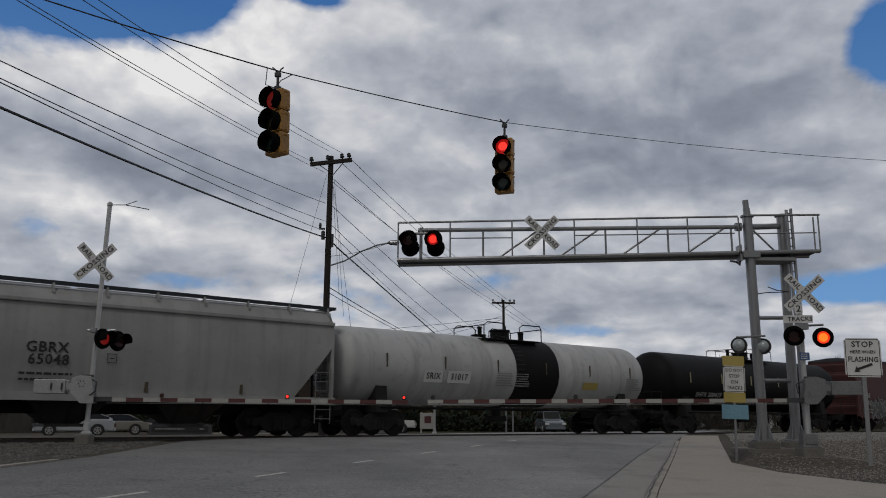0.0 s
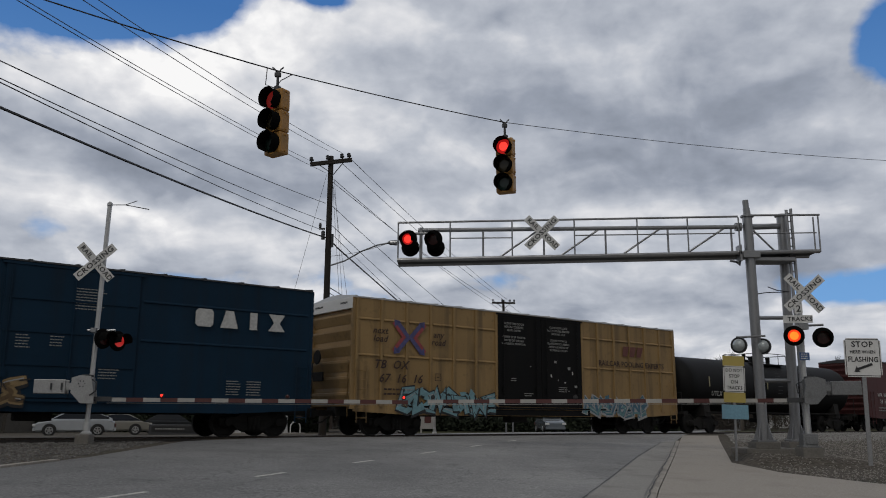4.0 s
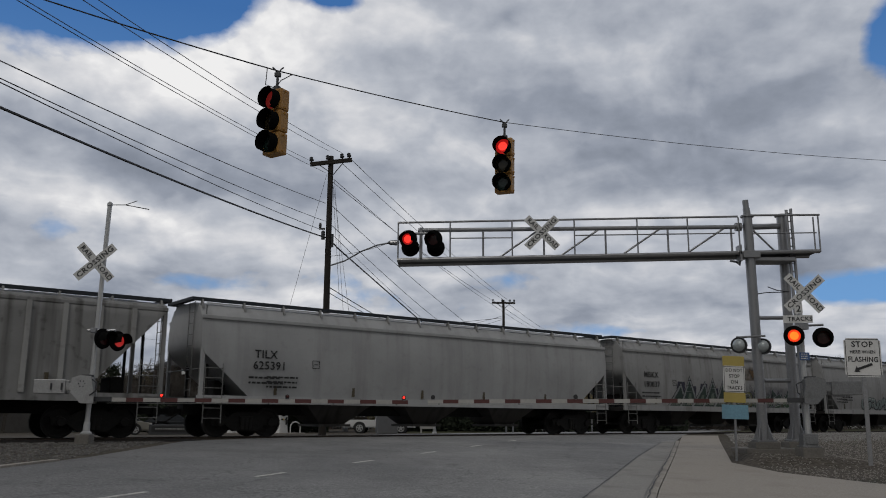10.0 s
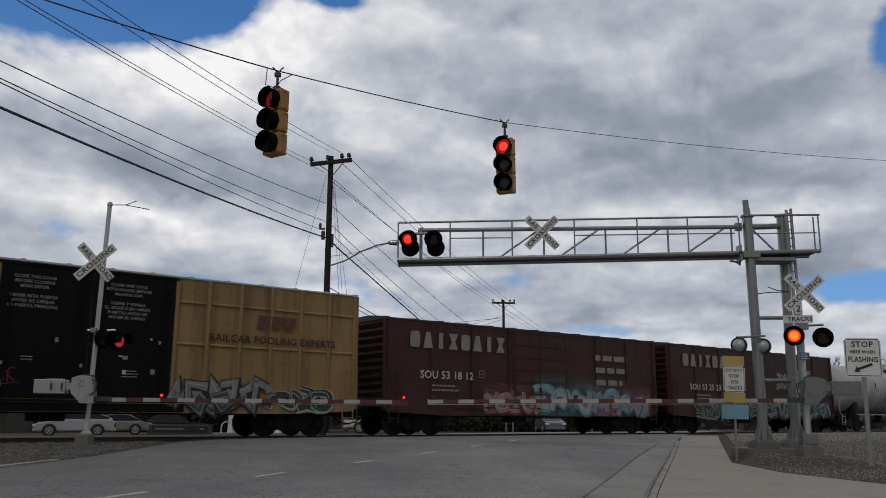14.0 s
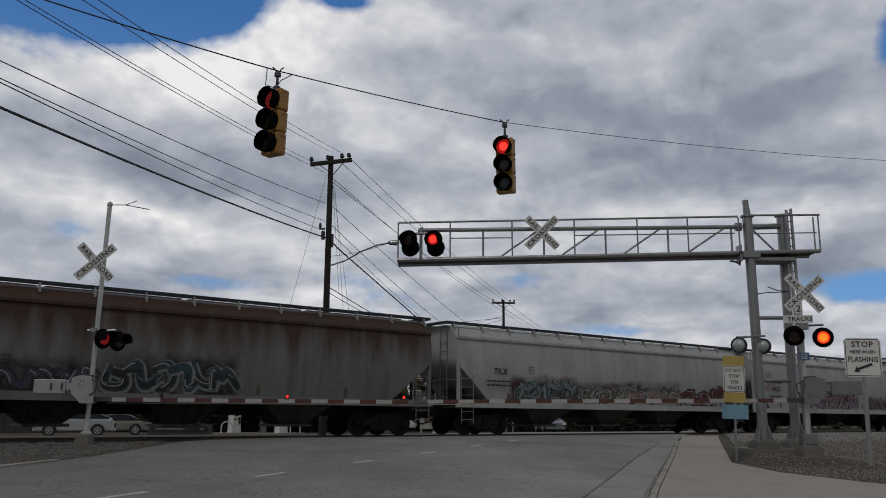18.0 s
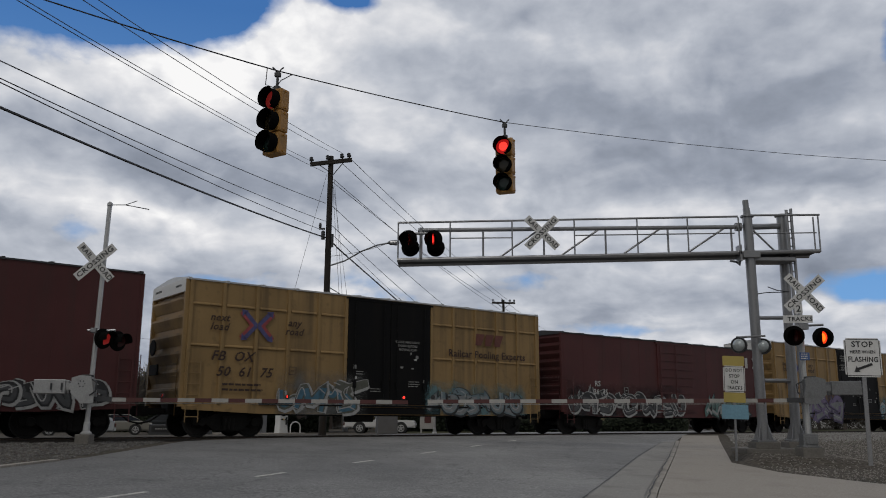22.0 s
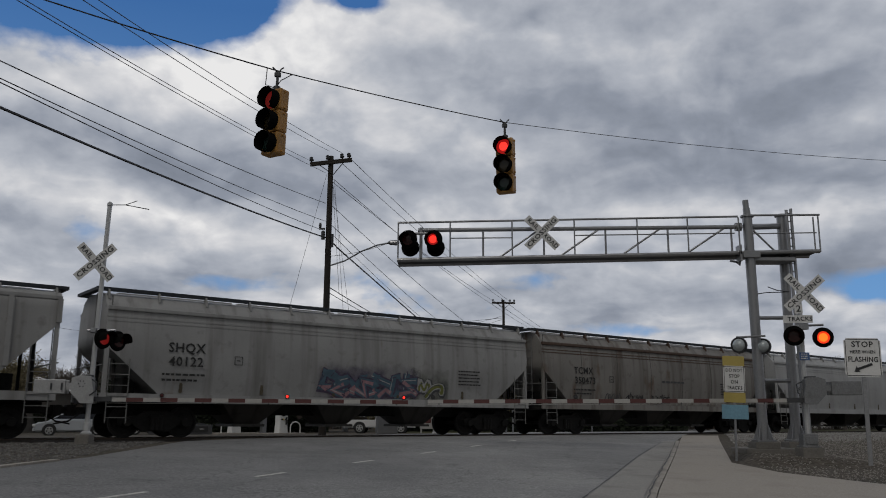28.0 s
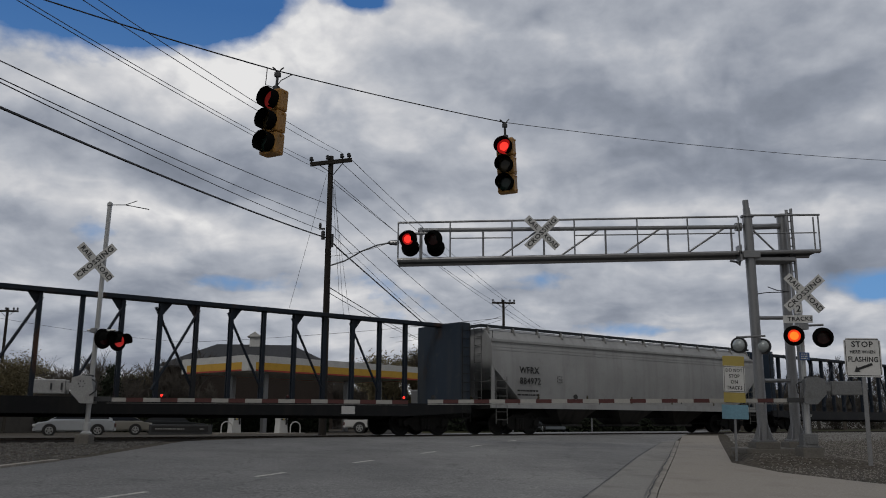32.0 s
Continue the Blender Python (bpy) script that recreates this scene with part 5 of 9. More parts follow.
def misty(name, colour, cover=0.6):
    """Thin sprayed colour through which the side still shows."""
    if name not in PAINTS:
        m, n, l, p = nodes_of(name)
        co = n.new("ShaderNodeTexCoord").outputs["Object"]
        p.inputs["Base Color"].default_value, p.inputs["Roughness"].default_value = (*colour, 1), 0.7
        sep = n.new("ShaderNodeSeparateXYZ")
        l.new(n.new("ShaderNodeTexCoord").outputs["Generated"], sep.inputs["Vector"])
        cloud = noise_node(n, l, co, 1.7, 7.0)
        drift = n.new("ShaderNodeMath")
        drift.operation = "MULTIPLY_ADD"
        l.new(noise_node(n, l, co, 2.6, 5.0), drift.inputs[0])
        drift.inputs[1].default_value = 0.55
        l.new(sep.outputs["Z"], drift.inputs[2])
        out = ranged(n, l, cloud, 0.36, 0.62, 0.25 * cover, cover)
        for socket, a, b in ((drift.outputs["Value"], 1.22, 0.88), (sep.outputs["X"], 0.0, 0.07), (sep.outputs["X"], 1.0, 0.93)):
            k = n.new("ShaderNodeMath")
            k.operation = "MULTIPLY"
            l.new(out, k.inputs[0])
            l.new(ranged(n, l, socket, a, b, 0.0, 1.0), k.inputs[1])
            out = k.outputs["Value"]
        l.new(out, p.inputs["Alpha"])
        PAINTS[name] = m
    return PAINTS[name]


def plain(name, colour, rough=0.6):
    if name not in PAINTS:
        PAINTS[name] = surface(name, colour, rough, 0, 9, 0.18, 0, 2.5, tuple(c * 0.55 for c in colour), 0.55)
    return PAINTS[name]


def ribbon(bm, pts, width, surf, lift, flare=1.0):
    """A mitred flat stroke along (x, z) points on a car's side; surf(z) is the side's y there."""
    line = []
    for p, q in zip(pts, pts[1:]):
        k = max(1, int(math.dist(p, q) / 0.3))
        line += [Vector(p).lerp(Vector(q), i / k) for i in range(k)]
    line.append(Vector(pts[-1]))
    n = len(line)
    pair = []
    for i, p in enumerate(line):
        a = (line[i] - line[i - 1]).normalized() if i else None
        b = (line[i + 1] - line[i]).normalized() if i + 1 < n else None
        a, b = a or b, b or a
        t = (a + b)
        t = t.normalized() if t.length > 0.15 else a
        m = Vector((-t.y, t.x))
        w = width / 2 / max(0.5, abs(m.dot(Vector((-a.y, a.x)))))
        w *= 1 + (flare - 1) * abs(2 * i / max(1, n - 1) - 1) ** 3
        pair.append([bm.verts.new((c.x, surf(c.y) - lift, c.y)) for c in (p - m * w, p + m * w)])
    for p, q in zip(pair, pair[1:]):
        bm.faces.new((p[0], p[1], q[1], q[0]))


def rounded(pts, times=2):
    for _ in range(times):
        out = [pts[0]]
        for p, q in zip(pts, pts[1:]):
            out += [(p[0] * 0.75 + q[0] * 0.25, p[1] * 0.75 + q[1] * 0.25), (p[0] * 0.25 + q[0] * 0.75, p[1] * 0.25 + q[1] * 0.75)]
        pts = out + [pts[-1]]
    return pts


# bent strokes of sprayed forms, in a unit square
FORMS = (
    (((0.0, 0.1), (0.35, 1.0), (0.45, 0.2), (0.9, 0.95), (0.8, 0.3)),), (((0.1, 1.0), (0.05, 0.2), (0.6, 0.05), (0.75, 0.6), (0.35, 0.7)),),
    (((0.9, 0.1), (0.2, 0.0), (0.05, 0.7), (0.6, 1.0), (0.95, 0.6), (0.5, 0.45)),), (((0.1, 0.0), (0.3, 0.9), (0.6, 0.6), (1.0, 1.0)), ((0.35, 0.3), (0.95, 0.15))),
    (((0.0, 0.6), (0.5, 1.0), (0.4, 0.0), (1.0, 0.3)),), (((0.15, 0.95), (0.85, 0.8), (0.2, 0.35), (1.0, 0.0)), ((0.0, 0.1), (0.4, 0.2))),
    (((0.05, 0.05), (0.2, 0.95), (0.55, 0.4), (0.7, 1.0), (0.98, 0.1)),), (((0.9, 1.0), (0.7, 0.2), (0.2, 0.1), (0.1, 0.75), (0.45, 0.6)),))


def graffiti(root, x0, x1, z0, z1, fill, line, seed, y=-HALF, second=None, style="wild", mist=None):
    """Sprayed bent forms with outlines, slits and glints, of no readable word.
    style: wild (angular), round (swollen), maze (nested lines), scrawl (thin loops)."""
    rnd = random.Random(seed)
    h = z1 - z0
    core, rim, tint, glint = nb(), nb(), nb(), nb()
    if root.name.startswith("covered_hopper") and not root.get("flat_side"):
        def surf(z):
            return y + swell(z)
    elif root.name.startswith("tank_car"):
        def surf(z):
            return -math.sqrt(max(0.2, root["radius"] ** 2 - (z - root["axis"]) ** 2)) - 0.01
    else:
        def surf(z):
            return y
    if style == "scrawl":
        rows_n = 1 if h < 0.75 else 2
        for row in range(rows_n):
            zh = h / rows_n * 0.92
            zb = z0 + h * row / rows_n
            x, k = x0 + 0.1 * zh * row, 0
            while x < x1 - zh * 0.3 * (1 + row):
                cw = zh * rnd.uniform(0.38, 0.62)
                a0, way = rnd.uniform(0, 6.28), rnd.choice((-1, 1))
                pts = []
                if k % 2:
                    pts = [(x + cw * (0.15 + 0.3 * q + rnd.uniform(-0.15, 0.15)), zb + zh * ((0.1, 0.95)[q % 2] + rnd.uniform(-0.12, 0.3) * (q % 2))) for q in range(rnd.randrange(3, 5))]
                else:
                    for q in range(rnd.randrange(4, 7)):
                        a = a0 + way * q * rnd.uniform(1.1, 1.7)
                        pts.append((x + cw * (0.5 + 0.62 * math.cos(a)), zb + zh * (0.5 + 0.5 * math.sin(a) * rnd.uniform(0.6, 1.0))))
                ribbon(core, rounded(pts, 1 + (k + 1) % 2), rnd.uniform(0.028, 0.052), surf, 0.004 + 0.0008 * (k % 6))
                x += cw * rnd.uniform(0.5, 0.85)
                k += 1
            if rnd.random() < 0.4:
                ribbon(core, [(x0, zb - 0.04), ((x0 + x1) / 2, zb + 0.02), (x1, zb + 0.06)], 0.025, surf, 0.003)
        for bm in (rim, tint, glint):
            bm.free()
        return tagged(part("graffiti", core, line, root, "thin sprayed scrawl of loops and strokes"), kind="stuff")
    n = max(2, int(round((x1 - x0) / (h * {"wild": 0.50, "round": 0.58, "maze": 0.72}[style]))))
    w = (x1 - x0) / n
    thick = h * {"wild": 0.185, "round": 0.235, "maze": 0.30}[style]
    edge = 0.022 + 0.032 * h
    last = -1
    if mist:
        cloud = nb()
        top = [(x0 - 0.3 + (x1 - x0 + 0.6) * i / 24, z1 + h * (0.22 + 0.05 * math.sin(i * 0.9 + seed))) for i in range(25)]
        for p, q in zip(top, top[1:]):
            zs = [z0 + (f * (1.0)) * (z1 - z0) for f in (0, 0.35, 0.7)]
            cols = [[(x, z) for z in zs] + [(x, zt)] for x, zt in (p, q)]
            for k in range(3):
                cloud.faces.new([cloud.verts.new((c[0], surf(c[1]) - 0.002, c[1])) for c in (cols[0][k], cols[1][k], cols[1][k + 1], cols[0][k + 1])])
        bmesh.ops.remove_doubles(cloud, verts=cloud.verts[:], dist=0.001)
        tagged(part("graffiti_mist", cloud, mist, root, "thin sprayed ground colour behind the graffiti"), kind="stuff")
    if style == "maze":
        for bm in (tint, glint):
            bm.free()
        for k in range(n):
            xa, xb = x0 + k * w + 0.02, x0 + (k + 1) * w - 0.02
            za, zb = z0 + h * rnd.uniform(0.0, 0.05), z0 + h * rnd.uniform(0.9, 1.0)
            cut = h * 0.1
            shape = [(xa + cut, za), (xb - cut, za), (xb, za + cut), (xb + rnd.uniform(-0.06, 0.06), zb - cut), (xb - cut, zb), (xa + cut, zb + rnd.uniform(-0.05, 0.05)), (xa, zb - cut), (xa, za + cut)]
            core.faces.new([core.verts.new((p[0], surf(p[1]) - 0.004, p[1])) for p in shape])
            cols, rows_n = 2, 4
            for i in range(cols):
                for j in range(rows_n):
                    cw, ch = (xb - xa) / cols, (zb - za) / rows_n
                    cx, cz, bend = xa + (i + 0.5) * cw, za + (j + 0.5) * ch, rnd.uniform(-0.05, 0.05)
                    way = rnd.choice(("x", "z", "nest"))
                    for q in range(4):
                        f = -0.36 + 0.24 * q
                        if way == "x":
                            pts = [(cx - cw * 0.42, cz + f * ch), (cx, cz + f * ch + bend), (cx + cw * 0.42, cz + f * ch)]
                        elif way == "z":
                            pts = [(cx + f * cw, cz - ch * 0.42), (cx + f * cw + bend, cz), (cx + f * cw, cz + ch * 0.42)]
                        else:
                            g = 0.42 - 0.11 * q
                            pts = [(cx - cw * g, cz - ch * g), (cx + cw * g, cz - ch * g), (cx + cw * g, cz + ch * g), (cx - cw * g, cz + ch * g)]
                        ribbon(rim, pts, 0.032, surf, 0.006)
        body = part("graffiti", core, line, root, "sprayed swollen forms filled with nested lines")
        tagged(body, kind="stuff")
        return tagged(part("graffiti_outline", rim, fill, body), kind="stuff")
    for k in range(n):
        pick = rnd.randrange(len(FORMS))
        pick = (pick + 1) % len(FORMS) if pick == last else pick
        last = pick
        fx, fz = rnd.random() < 0.5, rnd.random() < 0.5
        lean, rise, tall = rnd.uniform(-0.22, 0.30), rnd.uniform(-0.04, 0.05) * h, rnd.uniform(0.72, 1.0)
        lo = 0.012 * (k % 2) + 0.003
        for q, stroke in enumerate(FORMS[pick]):
            pts = []
            for a, b in stroke:
                a, b = (1 - a if fx else a) + rnd.uniform(-0.13, 0.13), (1 - b if fz else b) + rnd.uniform(-0.10, 0.10)
                pts.append((x0 + (k + 0.5 + (a - 0.5) * 1.45 + lean * (b - 0.5) * 0.5) * w, z0 + thick * 0.4 + rise + b * (h * tall - thick * 0.8)))
            if style != "wild":
                pts = rounded(pts)
            d = 0.0011 * q
            fl = rnd.uniform(1.15, 1.7) if style == "wild" else 0.75
            ribbon(rim, [(p[0] + edge * 0.5, p[1] - edge * 0.5) for p in pts], thick + edge * 2.0, surf, lo + d, fl)
            ribbon(core, pts, thick, surf, lo + 0.003 + d, fl)
            if second:
                cut = [p for p in pts if p[1] < z0 + h * 0.62]
                if len(cut) > 1:
                    ribbon(tint, cut, thick * rnd.uniform(0.4, 0.75), surf, lo + 0.0056 + d, fl)
            if style == "wild" and rnd.random() < 0.7:
                a, b = pts[-1], pts[-2]
                d2 = Vector((a[0] - b[0], a[1] - b[1])).normalized()
                m2 = Vector((-d2.y, d2.x)) * thick
                c = Vector(a)
                core.faces.new([core.verts.new((v.x, surf(v.y) - lo - 0.0048 - d, v.y)) for v in (c - m2, c + d2 * thick * 1.5, c + m2)])
            off = thick * 0.27
            ribbon(glint, [(p[0] - off, p[1] + off * 0.5) for p in pts[:max(2, int(len(pts) * rnd.uniform(0.35, 0.8)))]], 0.016 + 0.016 * h, surf, lo + 0.0072 + d)
            for _ in range(rnd.randrange(1, 3)):
                p = pts[rnd.randrange(len(pts))]
                an = rnd.uniform(0, 3.1)
                ln = thick * rnd.uniform(0.3, 0.55)
                ribbon(rim, [(p[0] - math.cos(an) * ln, p[1] - math.sin(an) * ln), (p[0] + math.cos(an) * ln, p[1] + math.sin(an) * ln)], edge * 0.6, surf, lo + 0.0085 + d)
    body = part("graffiti", core, fill, root, "sprayed graffiti of bent outlined forms")
    made = [body, part("graffiti_outline", rim, line, body), part("graffiti_glint", glint, WHITE_SP if fill is not WHITE_SP else SHADE_SP, body)]
    if second:
        made.append(part("graffiti_tint", tint, second, body))
    else:
        tint.free()
    for ob in made:
        tagged(ob, kind="stuff")
    return body


def spray_peaks(root, x0, x1, z0, z1, n, fill, shade, back, seed):
    """Sprayed jagged peaks with pale inner and black outer edges, and dark blocks behind them."""
    rnd = random.Random(seed)
    made = {"graffiti_ground": nb(), "graffiti_edge": nb(), "graffiti_outline": nb(), "graffiti": nb(), "graffiti_tint": nb()}

    def wedge(name, xl, xr, xa, za, zb, lift, cut=0.0):
        rows = [[made[name].verts.new((x, -HALF - 0.01 + swell(z) - lift, z)) for x in (xl + (xa - cut - xl) * f, xr + (xa + cut - xr) * f)] for f, z in ((i / 6, za + (zb - za) * i / 6) for i in range(7))]
        for p, q in zip(rows, rows[1:]):
            made[name].faces.new((p[0], p[1], q[1], q[0]))

    w, h = (x1 - x0) / n, z1 - z0
    for k in range(n):
        x = x0 + w * (k + 0.5)
        top = z0 + h * (0.78, 1.0, 0.86, 0.98, 0.92, 0.55)[k % 6]
        lean = w * rnd.uniform(-0.1, 0.45)
        d = 0.0022 * k
        if rnd.random() < 0.8:
            wedge("graffiti_ground", x - w * 0.4, x + w * 0.5, x + w * 0.2, z0, z0 + h * rnd.uniform(0.6, 0.95), 0.003, w * 0.3)
        xl, xr, xa = x - w * 0.85, x + w * 0.75, x + lean
        wedge("graffiti_edge", xl - 0.07, xr + 0.07, xa, z0 - 0.02, top + 0.08, 0.005 + d)
        wedge("graffiti_outline", xl, xr, xa, z0, top, 0.0055 + d, 0.01)
        wedge("graffiti", xl + 0.16, xr - 0.13, xa - 0.01, z0, top - 0.2, 0.006 + d, 0.012)
        wedge("graffiti_tint", x - w * 0.22, x + w * 0.2, x + lean * 0.4, z0 + h * 0.06, z0 + h * rnd.uniform(0.22, 0.5), 0.0065 + d, w * 0.1)
    body = part("graffiti", made.pop("graffiti"), fill, root, "sprayed dark green jagged peaks with pale edges")
    tagged(body, kind="stuff")
    for (name, bm), m in zip(made.items(), (back, BLACK_SP, SILVER, shade)):
        tagged(part(name, bm, m, body), kind="stuff")


def marks(root, length, rows, y=-HALF - 0.062, slant=0.0):
    for words, size, x, z, mat_ in rows:
        lettering(words, size, M[mat_] if isinstance(mat_, str) else mat_, root, pose(-length / 2 + x, y, z), 1.0, "stencil", slant)
    mm = M[mat_] if isinstance(mat_, str) else mat_
    fx, fz, w = -length / 2 + x + 1.75, z + 0.12, 0.14
    bm = nb()
    for a, b, c, d in ((-w, w, w - 0.02, w), (-w, w, -w, -w + 0.02), (-w, -w + 0.02, -w + 0.02, w - 0.02), (w - 0.02, w, -w + 0.02, w - 0.02), (-0.06, 0.06, -0.015, 0.015)):
        box(bm, fx + a, fx + b, y - 0.002, y + 0.002, fz + c, fz + d)
    mm = M["stencil_dim"] if mm is M["stencil_white"] else mm
    tagged(part("framed_mark", bm, mm, root, "small framed stencil mark"), kind="stuff")
    bars(root, mm, -length / 2 + x - 0.75, z - 0.36, y, 1.5, 2, 0.17, 0.065, int(x * 10) + int(length), "stencil")


def block_letters(root, material, x, z, w, h, n, gap, y, name="emblem"):
    """A large owner's mark as plain notched blocks, not lettered."""
    for k in range(n):
        a = x + k * (w + gap)
        o = ([(0, 0.15), (0.15, 0), (0.85, 0), (1, 0.15), (1, 0.85), (0.85, 1), (0.15, 1), (0, 0.85)], [(0, 0), (1, 0), (0.72, 1), (0.28, 1)], [(0.28, 0), (0.72, 0), (0.72, 1), (0.28, 1)], [(0, 0), (1, 0), (0.68, 0.5), (1, 1), (0, 1), (0.32, 0.5)])[k % 4]
        part(name, prism(nb(), [(a + w * p, z + h * q) for p, q in o], 1, y - 0.006, y), material, root)


def boxcar(u0, u1, top, body_paint, label, doors=(0.4, 0.6), door_paint=None, posts=0, white_end=False, ribs=7, leaves=1, panels=0, roof_paint=None, end_paint=None, creases=()):
    root, L = start_car(u0, u1, "boxcar", label)
    h = L / 2
    z0 = 0.76
    bm = nb()
    box(bm, -h, h, -HALF, HALF, z0 + 0.3, top, 0.02)
    part("body", bm, body_paint, root)
    for ya, yb in ((-HALF - 0.012, -HALF + 0.06), (HALF - 0.06, HALF + 0.012)):
        part("side_sill", prism(nb(), [(-h, z0 + 0.32), (-h, z0 + 0.12), (-h + 2.6, z0), (h - 2.6, z0), (h, z0 + 0.12), (h, z0 + 0.32)], 1, ya, yb), body_paint, root)
    bm = nb()
    prism(bm, [(-HALF - 0.03, top - 0.02), (HALF + 0.03, top - 0.02), (HALF + 0.03, top + 0.03), (0.3, top + 0.16), (-0.3, top + 0.16), (-HALF - 0.03, top + 0.03)], 0, -h - 0.03, h + 0.03)
    k = int(L / 1.22)
    for i in range(k + 1):
        x = -h + L * i / k
        prism(bm, [(-HALF - 0.045, top - 0.03), (HALF + 0.045, top - 0.03), (HALF + 0.045, top + 0.055), (0.3, top + 0.19), (-0.3, top + 0.19), (-HALF - 0.045, top + 0.055)], 0, x - 0.05, x + 0.05)
    part("roof", bm, roof_paint or M["alu"], root, "weathered metal roof")
    ep = end_paint or body_paint
    for s in (-1, 1):
        zt = top - (0.42 if white_end else 0.06)
        gap = (zt - z0 - 0.35) / ribs
        for i in range(ribs):
            z = z0 + 0.38 + gap * i
            part("end_rib", prism(nb(), [(s * h, z), (s * (h + 0.015), z), (s * (h + 0.13), z + gap * 0.55), (s * (h + 0.13), z + gap * 0.68), (s * h, z + gap * 0.72)], 1, -HALF + 0.1, HALF - 0.1), ep, root)
        for y in (-HALF, HALF - 0.12):
            part("corner_post", box(nb(), min(s * h, s * (h + 0.12)), max(s * h, s * (h + 0.12)), y, y + 0.12, z0 + 0.2, top - 0.01), ep, root)
        if white_end:
            bm = nb()
            box(bm, min(s * h, s * (h + 0.13)), max(s * h, s * (h + 0.13)), -HALF + 0.02, HALF - 0.02, top - 0.42, top, 0.01)
            part("end_band", bm, M["white_sheet"], root, "white painted band at the top of the end")
            if s < 0:
                bm = nb()
                for yy, w in ((-1.15, 0.5), (0.65, 0.6)):
                    for j in range(6):
                        box(bm, -h - 0.136, -h - 0.13, yy + j * w / 6, yy + j * w / 6 + w / 9, top - 0.22, top - 0.15)
                part("lettering", bm, M["stencil_black"], root)
        bm = nb()
        x0, x1 = (-h + 0.08, -h + 0.5) if s < 0 else (h - 0.5, h - 0.08)
        ladder(bm, x0, x1, -HALF - 0.07, z0 - 0.28, 2.5, 6)
        ladder(bm, s * (h + 0.2), s * (h + 0.2), -HALF + 0.1, z0 - 0.1, 2.5, 1)
        for z in (1.1, 1.5, 1.9, 2.3):
            tube(bm, (s * (h + 0.2), -HALF + 0.1, z), (s * (h + 0.2), -HALF + 0.55, z), 0.014, None, 5)
        part("ladder", bm, body_paint, root)
    bm = nb()
    box(bm, -h - 0.22, -h - 0.16, 0.35, 1.1, 2.0, 2.35, 0.02)
    lathe(bm, [(-h - 0.3, 0.25), (-h - 0.27, 0.28), (-h - 0.24, 0.25)], 14, 0, 0.7, 2.9)
    part("brake_gear", bm, M["grime"], root)
    dp = door_paint or body_paint
    xa, xb = -h + L * doors[0], -h + L * doors[1]
    for i in range(leaves):
        a, b = xa + (xb - xa) * i / leaves, xa + (xb - xa) * (i + 1) / leaves
        bm = nb()
        box(bm, a + 0.015, b - 0.015, -HALF - 0.05, -HALF + 0.02, z0 + 0.38, top - 0.12, 0.012)
        door = part("door", bm, dp, root, "black plug door" if door_paint else "")
        for j in range(1, panels + 1):
            z = z0 + 0.38 + (top - z0 - 0.5) * j / (panels + 1)
            part("door_rib", box(nb(), a + 0.08, b - 0.08, -HALF - 0.075, -HALF - 0.045, z - 0.035, z + 0.035), dp, door)
        for x in ((a + 0.3, b - 0.3) if leaves > 1 else (a + 0.18, (a + b) / 2)):
            part("lock_rod", tube(nb(), (x, -HALF - 0.085, z0 + 0.4), (x, -HALF - 0.085, top - 0.2), 0.016, None, 5), dp, door)
            part("latch", box(nb(), x - 0.07, x + 0.07, -HALF - 0.1, -HALF - 0.055, 1.7, 1.95), dp, door)
    part("door_track", box(nb(), xa - (xb - xa) * (0.9 if leaves > 1 else 0.95), xb + (xb - xa) * (0.7 if leaves > 1 else 0.05), -HALF - 0.07, -HALF + 0.01, z0 + 0.28, z0 + 0.35), dp, root)
    if door_paint:
        part("door_sill", box(nb(), xa - 0.9, xb + 0.5, -HALF - 0.03, -HALF + 0.05, z0 + 0.02, z0 + 0.26, 0.01), dp, root, "black sill under the doors")
    part("door_track", box(nb(), xa - 0.1, xb + 0.1, -HALF - 0.07, -HALF + 0.01, top - 0.12, top - 0.05), dp, root)
    if posts:
        for seg_a, seg_b in ((-h, xa), (xb, h)):
            k = max(2, int(round((seg_b - seg_a) / posts)))
            for i in range(k + 1):
                x = seg_a + (seg_b - seg_a) * i / k
                x = min(max(x, seg_a + 0.07), seg_b - 0.07)
                me = shared(("post", round(top, 2)), lambda: mesh_from("side_post", box(nb(), -0.06, 0.06, -HALF - 0.05, -HALF + 0.01, z0 + 0.3, top - 0.03)))
                ob = part("side_post", me.copy() if me.materials and me.materials[0] != body_paint else me, None, root)
                if not ob.data.materials:
                    ob.data.materials.append(body_paint)
                elif ob.data.materials[0] != body_paint:
                    ob.data.materials[0] = body_paint
                ob.matrix_basis = pose(x, 0, 0)
            for z in creases:
                bm = nb()
                for i in range(k):
                    x = seg_a + (seg_b - seg_a) * i / k
                    w = (seg_b - seg_a) / k
                    prism(bm, [(-HALF + 0.01, z - 0.03), (-HALF - 0.045, z), (-HALF - 0.045, z + 0.03), (-HALF + 0.01, z + 0.09)], 0, x + 0.1, x + w - 0.1)
                part("panel_crease", bm, body_paint, root)
    else:
        for seg_a, seg_b in ((-h, xa), (xb, h)):
            k = max(2, int(round((seg_b - seg_a) / (1.25 if not creases else 2.9))))
            for i in range(1, k):
                x = seg_a + (seg_b - seg_a) * i / k
                part("seam", box(nb(), x - 0.03, x + 0.03, -HALF - 0.004, -HALF + 0.01, z0 + 0.34, top - 0.1), body_paint, root)
